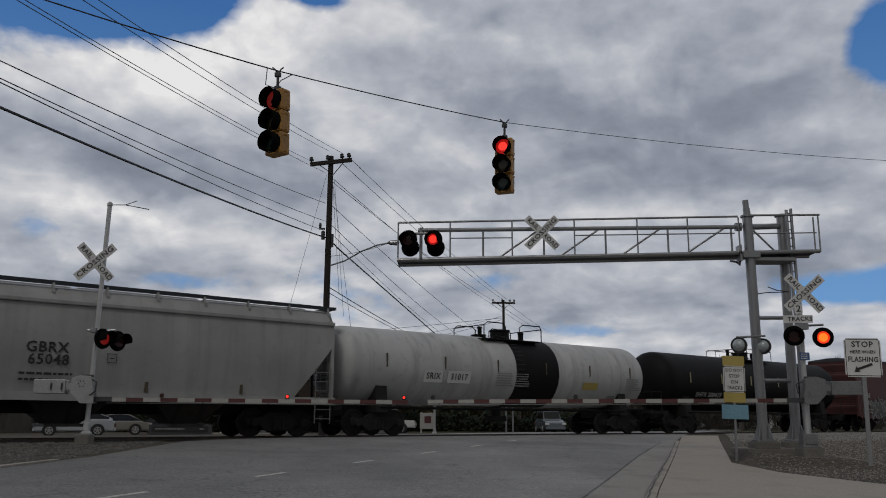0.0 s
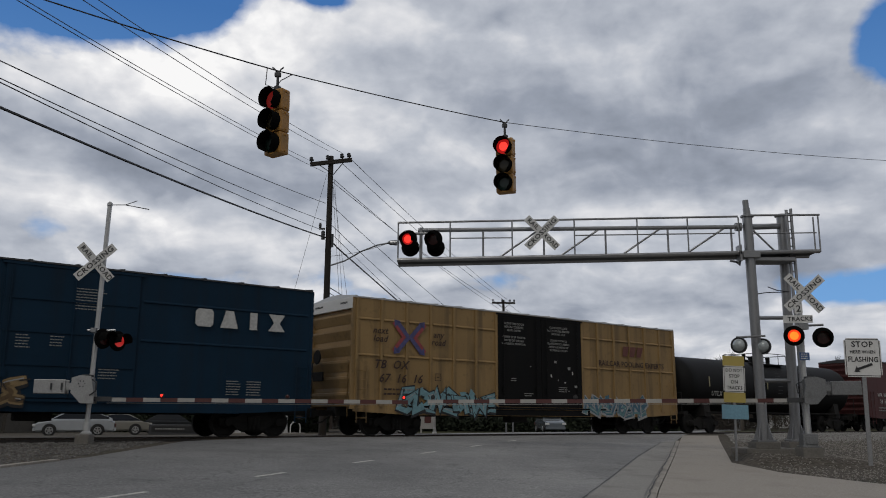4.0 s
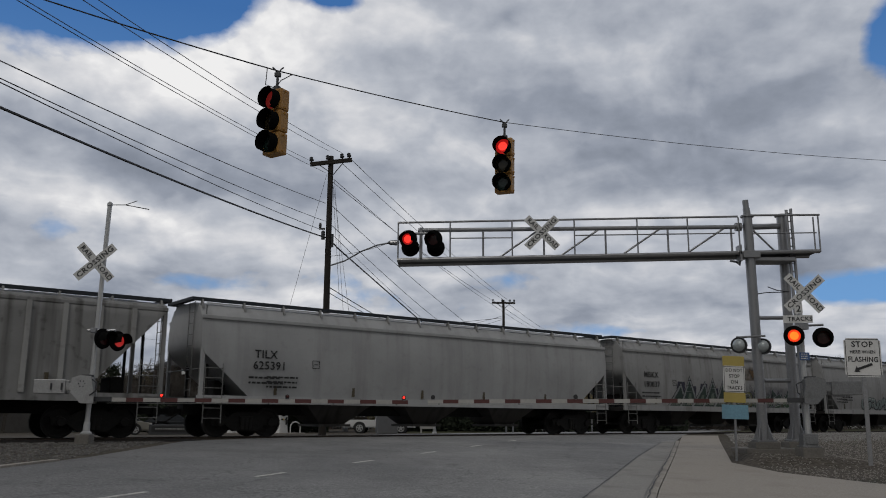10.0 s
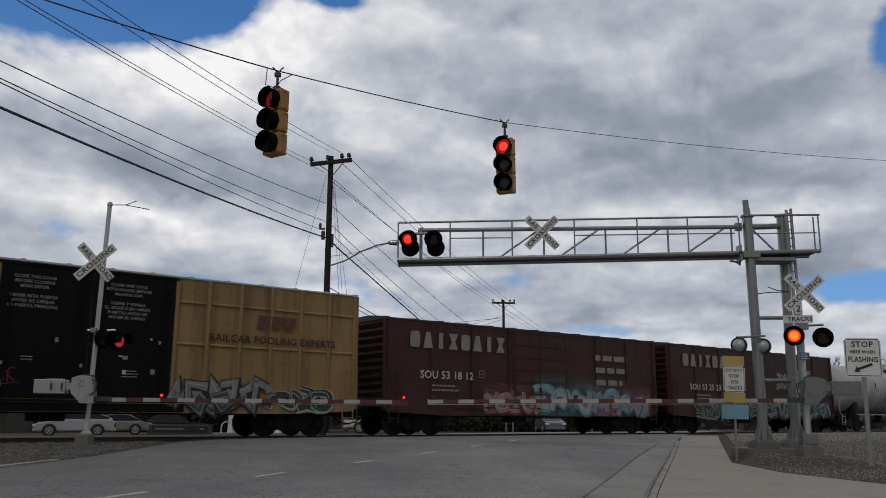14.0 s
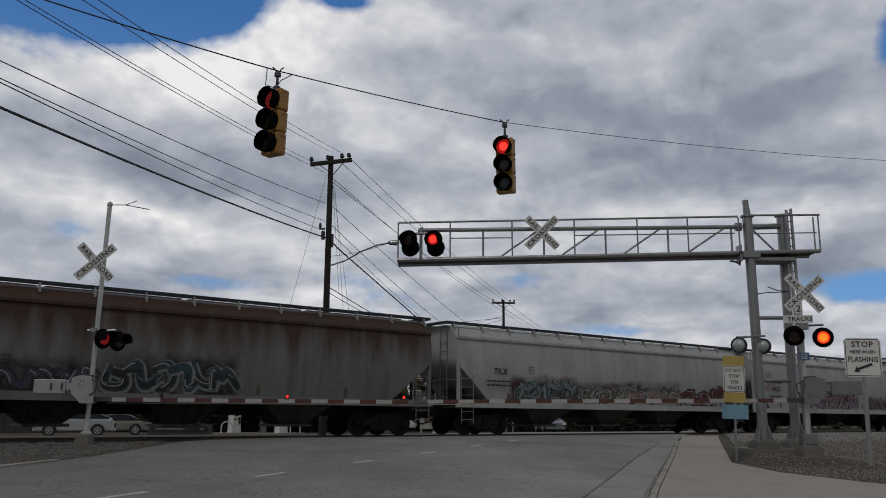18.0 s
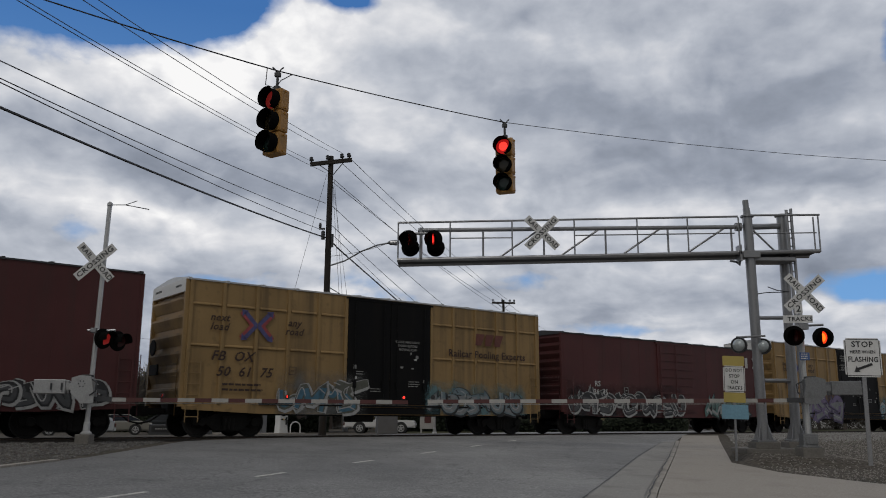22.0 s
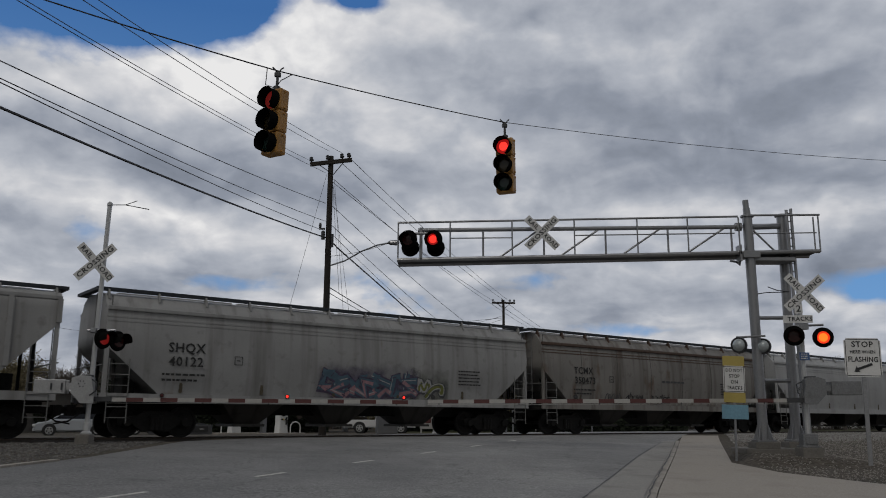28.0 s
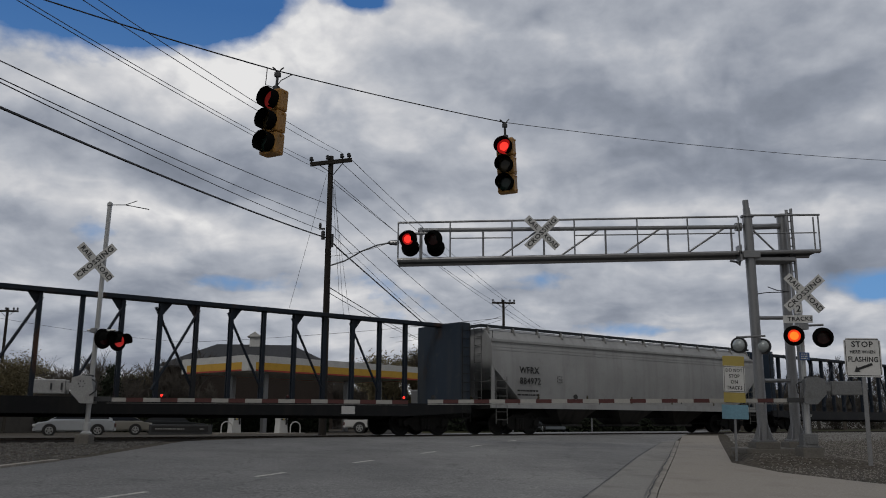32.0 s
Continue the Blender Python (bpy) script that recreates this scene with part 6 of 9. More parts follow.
            for z in creases:
                part("panel_crease", prism(nb(), [(-HALF + 0.01, z - 0.03), (-HALF - 0.03, z), (-HALF - 0.03, z + 0.03), (-HALF + 0.01, z + 0.08)], 0, seg_a + 0.12, seg_b - 0.12), body_paint, root)
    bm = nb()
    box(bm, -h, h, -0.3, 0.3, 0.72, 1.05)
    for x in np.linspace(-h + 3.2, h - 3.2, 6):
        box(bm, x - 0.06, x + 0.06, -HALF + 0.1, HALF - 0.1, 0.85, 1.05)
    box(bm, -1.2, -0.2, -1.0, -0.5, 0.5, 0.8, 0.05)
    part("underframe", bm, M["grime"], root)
    running_gear(root, L, 2.15 if L > 17 else 1.75)
    return root, L


def swell(z):
    """How far a curved hopper side lies inside its widest line at a height."""
    return 0.15 * (1 - math.sin(math.pi * max(0.0, min(1.0, (z - 1.2) / 3.05))))


def hopper(u0, u1, body_paint, label, top=4.38, posts=0, slope=1.75, zs=2.75, bays=3, board=None, sill_paint=None, flat=False, seams=7, post_paint=None, beads=False, rail_paint=None):
    root, L = start_car(u0, u1, "covered_hopper", label)
    root["flat_side"] = int(bool(flat or posts))
    h = L / 2
    zb = 1.30
    prof = []
    plain_side = flat or posts
    for z in sorted([*np.linspace(zb, top, 14), top - 0.45]):
        y = HALF - (0.0 if plain_side else swell(z))
        if plain_side:
            y -= max(0.0, (z - zb) / (top - zb) - 0.93) / 0.07 * 0.16
        else:
            y -= max(0.0, z - top + 0.45) / 0.45 * 0.26
        e = 0.0 if z >= zs else slope * (zs - z) / (zs - zb)
        prof.append((z, y, e))
    bm = nb()
    loops = [[bm.verts.new(c) for c in ((-h + e, -y, z), (h - e, -y, z), (h - e, y, z), (-h + e, y, z))] for z, y, e in prof]
    for p, q in zip(loops, loops[1:]):
        for i in range(4):
            bm.faces.new((p[i], p[(i + 1) % 4], q[(i + 1) % 4], q[i]))
    bm.faces.new(loops[0][::-1])
    t = loops[-1]
    crown = [bm.verts.new((v.co.x, v.co.y * 0.62, top + 0.14)) for v in t]
    for i in range(4):
        bm.faces.new((t[i], t[(i + 1) % 4], crown[(i + 1) % 4], crown[i]))
    bm.faces.new(crown)
    body = part("body", bm, body_paint, root, "", True)
    for y in (-HALF - 0.02, HALF - 0.06):
        drop, lean = (0.20, 0.0) if plain_side else (0.46, 0.035 if y < 0 else -0.035)
        part("roof_rail", box(nb(), -h, h, y + lean, y + lean + 0.10, top - drop, top - drop + 0.13, 0.03), rail_paint or sill_paint or body_paint, root)
    for y in (-HALF - 0.01, HALF - 0.09):
        part("side_sill", prism(nb(), [(y, zb - 0.22), (y + 0.1, zb - 0.22), (y + 0.1, zb), (y + 0.14, zb), (y + 0.14, zb + 0.03), (y, zb + 0.03)], 0, -h - 0.05, h + 0.05), sill_paint or body_paint, root)
    for dz in () if plain_side or not beads else (0.66, 0.78):
        for s in (-1, 1):
            y = s * (HALF - swell(top - dz) + 0.012)
            part("side_bead", box(nb(), -h, h, min(y, y - s * 0.04), max(y, y - s * 0.04), top - dz - 0.02, top - dz + 0.02), rail_paint or body_paint, root)
    for x0, x1, y0, y1 in ((-h - 0.05, h + 0.05, -1.12, -0.9), (-h - 0.05, h + 0.05, 0.9, 1.12), (-h - 0.25, -h - 0.055, -1.12, 1.12), (h + 0.055, h + 0.25, -1.12, 1.12)):
        part("running_board", box(nb(), x0, x1, y0, y1, top + 0.17, top + 0.27), M["board"] if board is None else board, root, "dark grating walkway on the roof")
    n = int(L / 1.45)
    for i in range(n + 1):
        x = -h + 0.1 + (L - 0.2) * i / n
        for s in (-1, 1):
            bm = nb()
            prism(bm, [(s * 1.0, top + 0.0), (s * 1.17, top - 0.10), (s * 1.26, top - 0.10), (s * 1.135, top + 0.21), (s * 1.125, top + 0.16), (s * 1.05, top + 0.16)], 0, x - 0.03, x + 0.03)
            part("board_bracket", bm, rail_paint or plain("dulled_bracket_paint", (0.24, 0.24, 0.235)), root)
    for i in range(4):
        a = -h + 0.5 + (L - 1.0) * i / 4
        part("hatch", box(nb(), a + 0.1, a + (L - 1.0) / 4 - 0.1, -0.35, 0.35, top + 0.1, top + 0.24, 0.03), body_paint, root)
    if posts:
        for i in range(posts + 1):
            x = -h + 0.06 + (L - 0.12) * i / posts
            d = min(i, posts - i) * L / posts
            zlow = zb if d > slope else zs - (zs - zb) * d / slope
            bm = nb()
            box(bm, x - 0.07, x + 0.07, -HALF - 0.06, -HALF + 0.06, max(zlow, zb), top - 0.18)
            part("side_post", bm, post_paint or body_paint, root)
    else:
        for i in range(1, seams):
            x = -h + L * i / seams
            d = min(x + h, h - x)
            zlow = zb if d > slope else zs - (zs - zb) * d / slope
            bm = nb()
            for (za, ya, _), (zc, yc, _) in zip(prof, prof[1:]):
                if za >= zlow - 0.05 and zc < top - 0.15:
                    bm.faces.new([bm.verts.new(c) for c in ((x - 0.02, -ya - 0.006, za), (x + 0.02, -ya - 0.006, za), (x + 0.02, -yc - 0.006, zc), (x - 0.02, -yc - 0.006, zc))])
            bmesh.ops.remove_doubles(bm, verts=bm.verts[:], dist=0.001)
            part("seam", bm, plain("dark_seam_grime", (0.07, 0.065, 0.058)) if rail_paint else body_paint, root)
    for s in (-1, 1):
        bm = nb()
        x = s * (h - 0.07)
        for y in (-HALF + 0.02, HALF - 0.12):
            part("corner_post", box(nb(), x - 0.06, x + 0.06, y, y + 0.1, zb - 0.2, zs + 0.1), sill_paint or body_paint, root)
        ladder(bm, s * (h - 0.15), s * (h - 0.75), -HALF - 0.03, 0.45, 2.35, 6)
        ladder(bm, s * (h - 0.15), s * (h - 0.15), -HALF + 0.15, zb, top, 1)
        for z in np.arange(zb + 0.2, top, 0.36):
            tube(bm, (s * (h + 0.06), -0.9, z), (s * (h + 0.06), -0.45, z), 0.013, None, 5)
        for y in (-0.9, -0.45):
            tube(bm, (s * (h + 0.06), y, zb), (s * (h + 0.06), y, top + 0.15), 0.016, None, 5)
        tube(bm, (s * (h + 0.05), -HALF + 0.05, zb + 0.85), (s * (h + 0.05), HALF - 0.05, zb + 0.85), 0.02, None, 6)
        part("ladder", bm, plain("worn_ladder_paint", (0.17, 0.17, 0.165)), root)
        bm = nb()
        prism(bm, [(s * h, zb - 0.25), (s * h, zb - 0.08), (s * (h - 2.2), zb - 0.08), (s * (h - 2.2), zb - 0.25)], 1, -HALF + 0.1, HALF - 0.1)
        box(bm, min(s * (h - 0.9), s * (h - 1.3)), max(s * (h - 0.9), s * (h - 1.3)), -0.5, 0.5, zb, zb + 0.55, 0.04)
        for y in (-0.9, 0.9):
            tube(bm, (s * (h - 0.5), y, zb), (s * (h - 0.5), y * 0.9, zs), 0.05, None, 6)
        part("end_platform", bm, M["grime"], root, "grimy platform with brake gear at the car's end")
    for f in (0.14, 0.30, 0.46, 0.62, 0.80):
        x = -h + L * f
        yy = -HALF - 0.012 + (0.0 if plain_side else swell(1.6))
        part("reflector", box(nb(), x - 0.05, x + 0.05, yy - 0.07 * bool(posts), yy + 0.03, 1.38, 1.86), plain("dulled_reflector", (0.075, 0.06, 0.035)), root, "dull brown reflector strip")
    span = L - 2 * slope - 3.2
    for i in range(bays):
        a = -span / 2 + span * i / bays
        w = span / bays
        bm = nb()
        lo = [bm.verts.new((a + w * fx, y, 0.42)) for fx, y in ((0.38, -0.55), (0.62, -0.55), (0.62, 0.55), (0.38, 0.55))]
        hi = [bm.verts.new((a + w * fx, y, zb)) for fx, y in ((0.12, -HALF + 0.3), (0.88, -HALF + 0.3), (0.88, HALF - 0.3), (0.12, HALF - 0.3))]
        bm.faces.new(lo[::-1])
        bm.faces.new(hi)
        for j in range(4):
            bm.faces.new((lo[j], lo[(j + 1) % 4], hi[(j + 1) % 4], hi[j]))
        box(bm, a + w * 0.34, a + w * 0.66, -0.75, 0.75, 0.34, 0.43)
        part("hopper_bay", bm, BAY_SHADE, root, "discharge bay, coloured dark for the shade under the car")
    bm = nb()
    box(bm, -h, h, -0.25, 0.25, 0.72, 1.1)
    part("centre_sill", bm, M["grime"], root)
    running_gear(root, L, 1.85)
    return root, L


def tank_car(u0, u1, body_paint, label, r=1.45, zc=2.55, band=None, cap=None, fitting=None):
    root, L = start_car(u0, u1, "tank_car", label)
    root["radius"], root["axis"] = r, zc
    h = L / 2
    bm = nb()
    prof = []
    dome = 0.75
    for i in range(8):
        a = math.pi / 2 * i / 7
        prof.append((-h + dome - dome * math.cos(a), max(0.02, r * math.sin(a) ** 0.9)))
    for x in np.linspace(-h + dome + 0.4, h - dome - 0.4, 9):
        prof.append((x, r))
    prof += [(-x, k) for x, k in reversed(prof[:8])]
    lathe(bm, prof, 40, 0, 0, zc)
    part("tank", bm, body_paint, root, "", True)
    bm = nb()
    for x in (-h * 0.6, -h * 0.24, h * 0.12, h * 0.5):
        lathe(bm, [(x - 0.03, r + 0.004), (x + 0.03, r + 0.004)], 40, 0, 0, zc)
    part("weld_seam", bm, body_paint, root, "", True)
    if band:
        bm = nb()
        lathe(bm, [(band[0] - 0.01, r - 0.1), (band[0], r + 0.012), (band[1], r + 0.012), (band[1] + 0.01, r - 0.1)], 40, 0, 0, zc)
        part("band", bm, band[2], root, "broad black painted band", True)
    if cap:
        bm = nb()
        q = [(x - 0.012, k + 0.012) for x, k in prof[:8]] + [(-h + dome + 0.25, r + 0.012), (-h + dome + 0.27, r - 0.1)]
        lathe(bm, q, 40, 0, 0, zc)
        part("end_cap", bm, cap, root, "white painted tank end", True)
    fm = fitting or body_paint
    top = zc + r
    bm = nb()
    lathe(bm, [(top - 0.12, 0.42), (top + 0.28, 0.42), (top + 0.3, 0.46), (top + 0.36, 0.46), (top + 0.4, 0.2)], 18, 2, 0.25, 0)
    part("manway", bm, fm, root, "round manway with bolted lid", True)
    for prof_v, seg_v, x, y in (([(top - 0.1, 0.3), (top + 0.10, 0.34), (top + 0.12, 0.1)], 14, -0.95, 0), ([(top - 0.1, 0.09), (top + 0.38, 0.09), (top + 0.4, 0.13), (top + 0.46, 0.1)], 10, -0.85, 0.05),
                                ([(top - 0.1, 0.12), (top + 0.26, 0.12), (top + 0.28, 0.15), (top + 0.36, 0.12)], 10, 1.5, 0)):
        part("valve", lathe(nb(), prof_v, seg_v, 2, x, y), fm, root)
    bm = nb()
    box(bm, -1.5, 1.7, -1.0, -0.55, top - 0.16, top - 0.12)
    box(bm, -1.5, 1.7, 0.55, 1.0, top - 0.16, top - 0.12)
    part("platform", bm, fm, root)
    bm = nb()
    for y in (-1.0, 1.0):
        if fitting:
            pipe(bm, [(-1.5, y, top - 0.15), (-1.5, y, top + 0.42), (-1.3, y, top + 0.55), (-0.45, y, top + 0.55), (-0.3, y, top + 0.42), (-0.3, y, top - 0.1)], 0.025, 6)
            pipe(bm, [(0.5, y, top - 0.1), (0.5, y, top + 0.42), (0.7, y, top + 0.55), (1.7, y, top + 0.55), (1.8, y, top + 0.42), (1.8, y, top - 0.15)], 0.025, 6)
        else:
            pipe(bm, [(-1.5, y, top - 0.15), (-1.45, y, top + 0.36), (-1.3, y, top + 0.47), (1.6, y, top + 0.47), (1.75, y, top + 0.36), (1.8, y, top - 0.15)], 0.02, 6)
            for x in (-0.6, 0.95):
                tube(bm, (x, y, top - 0.14), (x, y, top + 0.47), 0.016, None, 6)
    for x in (-1.5, 1.8):
        tube(bm, (x, -1.0, top + 0.42), (x, 1.0, top + 0.42), 0.022, None, 6)
    part("platform_railing", bm, M["black"] if not fitting else fm, root, "pipe railing round the top platform")
    bm = nb()
    for k in range(14):
        a = radians(-12 + 7.2 * k)
        z = zc + (r + 0.12) * math.sin(a)
        y = -(r + 0.12) * math.cos(a)
        tube(bm, (-0.2, y, z), (0.25, y, z), 0.012, None, 5)
    part("ladder", bm, M["black"], root)
    for s in (-1, 1):
        x = s * (h - 1.9)
        bm = nb()
        box(bm, min(s * (h + 0.25), s * (h - 3.0)), max(s * (h + 0.25), s * (h - 3.0)), -0.32, 0.32, 0.72, 1.15)
        box(bm, min(s * (h - 0.15), s * (h + 0.25)), max(s * (h - 0.15), s * (h + 0.25)), -HALF + 0.15, HALF - 0.15, 0.95, 1.08)
        part("stub_sill", bm, M["grime"], root)
        part("saddle", prism(nb(), [(-HALF + 0.2, 0.85), (HALF - 0.2, 0.85), (1.2, zc - 0.6), (0.8, zc - 1.15), (-0.8, zc - 1.15), (-1.2, zc - 0.6)], 0, x - 0.25, x + 0.25), M["grime"], root)
    bm = nb()
    for y in (-1.35, 1.35):
        tube(bm, (-h + 1.8, y, 1.05), (h - 1.8, y, 1.05), 0.03, None, 6)
    for s in (-1, 1):
        pipe(bm, [(s * (h + 0.2), -1.3, 1.05), (s * (h + 0.2), -1.3, 2.0), (s * (h + 0.2), 1.3, 2.0), (s * (h + 0.2), 1.3, 1.05)], 0.025, 6)
        ladder(bm, s * (h - 0.1), s * (h + 0.25), -HALF + 0.1, 0.4, 1.1, 2)
    part("handrail", bm, M["grime"] if not fitting else fm, root)
    bm = nb()
    lathe(bm, [(0.75, 0.2), (zc - r + 0.05, 0.25)], 12, 2, 0, 0)
    box(bm, -0.35, 0.35, -0.3, 0.3, 0.55, 0.78, 0.04)
    part("outlet", bm, M["grime"], root)
    running_gear(root, L, 1.9)
    bm = nb()
    for x in np.linspace(-h + 2.0, h - 1.5, 6):
        box(bm, x - 0.03, x + 0.03, -r - 0.012, -r + 0.02, zc - 0.10, zc + 0.40)
    part("reflector", bm, plain("faded_yellow_stripe", (0.33, 0.30, 0.18)) if body_paint is not WHITE else plain("dulled_reflector", (0.075, 0.06, 0.035)), root, "faded pale reflector strips")
    return root, L


def centerbeam(u0, u1, label):
    root, L = start_car(u0, u1, "centerbeam_flatcar", label)
    h = L / 2
    blue = paint("dark_blue_steel", (0.014, 0.021, 0.034), (0.03, 0.026, 0.022), 0.5, (0.09, 0.045, 0.025), 0.66)
    dark = paint("sooty_blue_steel", (0.007, 0.0075, 0.009), (0.03, 0.026, 0.022), 0.4)
    bm = nb()
    box(bm, -h, h, -1.42, 1.42, 0.98, 1.14, 0.02)
    part("deck", bm, dark, root)
    for y in (-1.5, 1.38):
        bm = nb()
        prism(bm, [(-h, 1.2), (-h, 0.88), (-h + 3.2, 0.72), (h - 3.2, 0.72), (h, 0.88), (h, 1.2)], 1, y, y + 0.12)
        part("side_sill", bm, dark, root)
    bm = nb()
    box(bm, -h, h, -0.20, 0.20, 4.35, 4.50, 0.02)
    part("top_chord", bm, blue, root)
    n = 15
    gap = 1.235
    xs = [gap * (i - n / 2) for i in range(n + 1)]
    for x in xs:
        bm = nb()
        prism(bm, [(x - 0.06, -0.10), (x + 0.06, -0.10), (x + 0.06, -0.07), (x + 0.02, -0.07), (x + 0.02, 0.07), (x + 0.06, 0.07), (x + 0.06, 0.10), (x - 0.06, 0.10), (x - 0.06, 0.07), (x - 0.02, 0.07), (x - 0.02, -0.07), (x - 0.06, -0.07)], 2, 1.14, 4.36)
        part("post", bm, blue, root)
    for i in range(n):
        a, b = xs[i], xs[i + 1]
        ways = ((1.5, 4.2),) if i in (1, 3, 5) else ((4.2, 1.5),) if i in (9, 11, 13) else ((1.5, 4.2), (4.2, 1.5)) if i == 7 else ()
        for k, (za, zb) in enumerate(ways):
            part("diagonal", tube(nb(), (a - 0.15, -0.06 + 0.12 * k, za), (b + 0.05, -0.06 + 0.12 * k, zb), 0.048, None, 8), blue, root)
            x, s = (b, -1) if zb > za else (a, 1)
            part("gusset", prism(nb(), [(x, 4.36), (x + s * 0.38, 4.36), (x + s * 0.08, 3.95), (x, 3.95)], 1, -0.03, 0.03), blue, root)
    for s in (-1, 1):
        bm = nb()
        a, b = sorted((s * h, s * (h - 0.5)))
        box(bm, a, b, -1.45, 1.45, 1.14, 4.45, 0.03)
        bulk = part("bulkhead", bm, paint("faded_blue_bulkhead", (0.022, 0.036, 0.058), (0.06, 0.065, 0.07), 0.8, (0.05, 0.03, 0.02), 0.66), root, "tall faded blue bulkhead")
        for y in (-0.75, 0.0, 0.75):
            a, b = sorted((s * h, s * (h + 0.06)))
            part("stiffener", box(nb(), a, b, y - 0.07, y + 0.07, 1.2, 4.4), blue, bulk)
        bm = nb()
        ladder(bm, s * (h - 0.05), s * (h - 0.45), -1.5, 0.5, 4.3, 11)
        part("ladder", bm, dark, root)
    bm = nb()
    box(bm, -h, h, -0.35, 0.35, 0.62, 1.0)
    part("centre_sill", bm, M["grime"], root)
    running_gear(root, L, 2.0)
    bm = nb()
    box(bm, 5.5, 6.05, -1.515, -1.505, 0.78, 1.06)
    part("placard", bm, M["white_sheet"], root, "small white placard on the sill")
    lettering("SMW", 0.19, M["stencil_white"], root, pose(-8.85, -1.512, 0.93), 1.0, "stencil")
    lettering("735937", 0.19, M["stencil_white"], root, pose(-7.7, -1.512, 0.935), 1.0, "stencil")
    return root, L


# paints of the cars
PALE = paint("pale_grey_paint", (0.372, 0.376, 0.378), (0.18, 0.172, 0.165), 0.35)
WORN = paint("worn_grey_paint", (0.305, 0.305, 0.302), (0.125, 0.118, 0.11), 0.65, (0.16, 0.10, 0.06), 0.72)
GRIMY = paint("grimy_grey_paint", (0.215, 0.205, 0.19), (0.075, 0.06, 0.048), 0.9, (0.11, 0.07, 0.045), 0.64)
BEIGE = paint("rust_stained_beige_paint", (0.42, 0.38, 0.31), (0.20, 0.15, 0.10), 0.6, (0.22, 0.12, 0.06), 0.6)
RIBBED = paint("dull_galvanised_paint", (0.26, 0.26, 0.255), (0.055, 0.05, 0.045), 1.0)
RIB_POST = paint("scuffed_pale_post_paint", (0.36, 0.36, 0.35), (0.12, 0.11, 0.10), 0.6)
WHITE = paint("white_tank_paint", (0.46, 0.465, 0.465), (0.19, 0.18, 0.165), 0.5)
BLACK = paint("black_tank_paint", (0.0075, 0.0075, 0.008), (0.014, 0.0125, 0.011), 0.35, None, 0.6, 0.6, 0.14)
GREYBLACK = paint("faded_black_tank_paint", (0.035, 0.038, 0.039), (0.05, 0.046, 0.04), 0.4, None, 0.6, 0.5)
MAROON = paint("maroon_boxcar_paint", (0.085, 0.026, 0.026), (0.05, 0.03, 0.026), 0.4)
ROSE = paint("faded_red_boxcar_paint", (0.098, 0.038, 0.039), (0.06, 0.034, 0.031), 0.5)
BROWN = paint("dark_brown_boxcar_paint", (0.024, 0.0095, 0.0085), (0.019, 0.012, 0.0108), 0.45)
OXIDE = paint("oxide_red_boxcar_paint", (0.058, 0.024, 0.019), (0.025, 0.016, 0.014), 0.7)
NAVY = paint("navy_boxcar_paint", (0.006, 0.026, 0.052), (0.012, 0.017, 0.024), 0.4, None, 0.6, 0.6, 0.15)
YELLOW = paint("yellow_boxcar_paint", (0.30, 0.195, 0.083), (0.10, 0.07, 0.04), 0.75)
# the yellow paint again, with stronger daylight put into its colour
YELLOW_LIT = paint("brighter_lit_yellow_boxcar_paint", (0.345, 0.225, 0.092), (0.14, 0.095, 0.05), 0.5)
TARNISHED = paint("browned_yellow_boxcar_paint", (0.235, 0.15, 0.07), (0.09, 0.065, 0.04), 0.65)
DOORBLACK = paint("black_door_paint", (0.006, 0.006, 0.0063), (0.013, 0.011, 0.0095), 0.5, None, 0.6, 0.6, 0.12)
# bay paint with dirt streaks; the shade beneath the car is in its colour
BAY_SHADE = paint("shaded_bay_paint", (0.055, 0.052, 0.048), (0.02, 0.018, 0.016), 0.9)


def rusty_hopper_paint():
    m = car_paint("rust_streaked_grey_paint", (0.165, 0.165, 0.163), (0.085, 0.072, 0.062), 0.6)
    n, l = m.node_tree.nodes, m.node_tree.links
    p = n["Principled BSDF"]
    old = p.inputs["Base Color"].links[0].from_socket
    co = n.new("ShaderNodeTexCoord").outputs["Object"]
    sep = n.new("ShaderNodeSeparateXYZ")
    l.new(co, sep.inputs["Vector"])
    edge = noise_node(n, l, co, 1.2, 8.0, (1.6, 1.0, 0.35))
    k = n.new("ShaderNodeMath")
    k.operation = "MULTIPLY_ADD"
    l.new(edge, k.inputs[0])
    k.inputs[1].default_value = 2.6
    l.new(sep.outputs["Z"], k.inputs[2])
    l.new(mixed(n, l, ranged(n, l, k.outputs["Value"], 3.85, 5.0, 0, 0.92), old, (0.046, 0.021, 0.011)), p.inputs["Base Color"])
    return m


RUSTY = rusty_hopper_paint()
W_, B_ = "stencil_white", "stencil_black"
BROWN_INK = plain("brown_stencil", (0.035, 0.016, 0.012))
SILVER = plain("silver_spray", (0.20, 0.21, 0.215))
WHITE_SP = plain("white_spray", (0.34, 0.34, 0.335))
BLACK_SP = plain("black_spray", (0.018, 0.018, 0.02))
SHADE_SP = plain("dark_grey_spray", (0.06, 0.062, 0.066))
TEAL_SP = plain("teal_spray", (0.11, 0.23, 0.24))
GREEN_SP = plain("green_spray", (0.032, 0.075, 0.032))
PINK_SP = plain("pink_spray", (0.30, 0.17, 0.19))
GOLD_SP = plain("tan_spray", (0.26, 0.18, 0.085))
PURPLE_SP = plain("violet_spray", (0.15, 0.115, 0.21))
BLUE_SP = plain("blue_spray", (0.05, 0.13, 0.19))
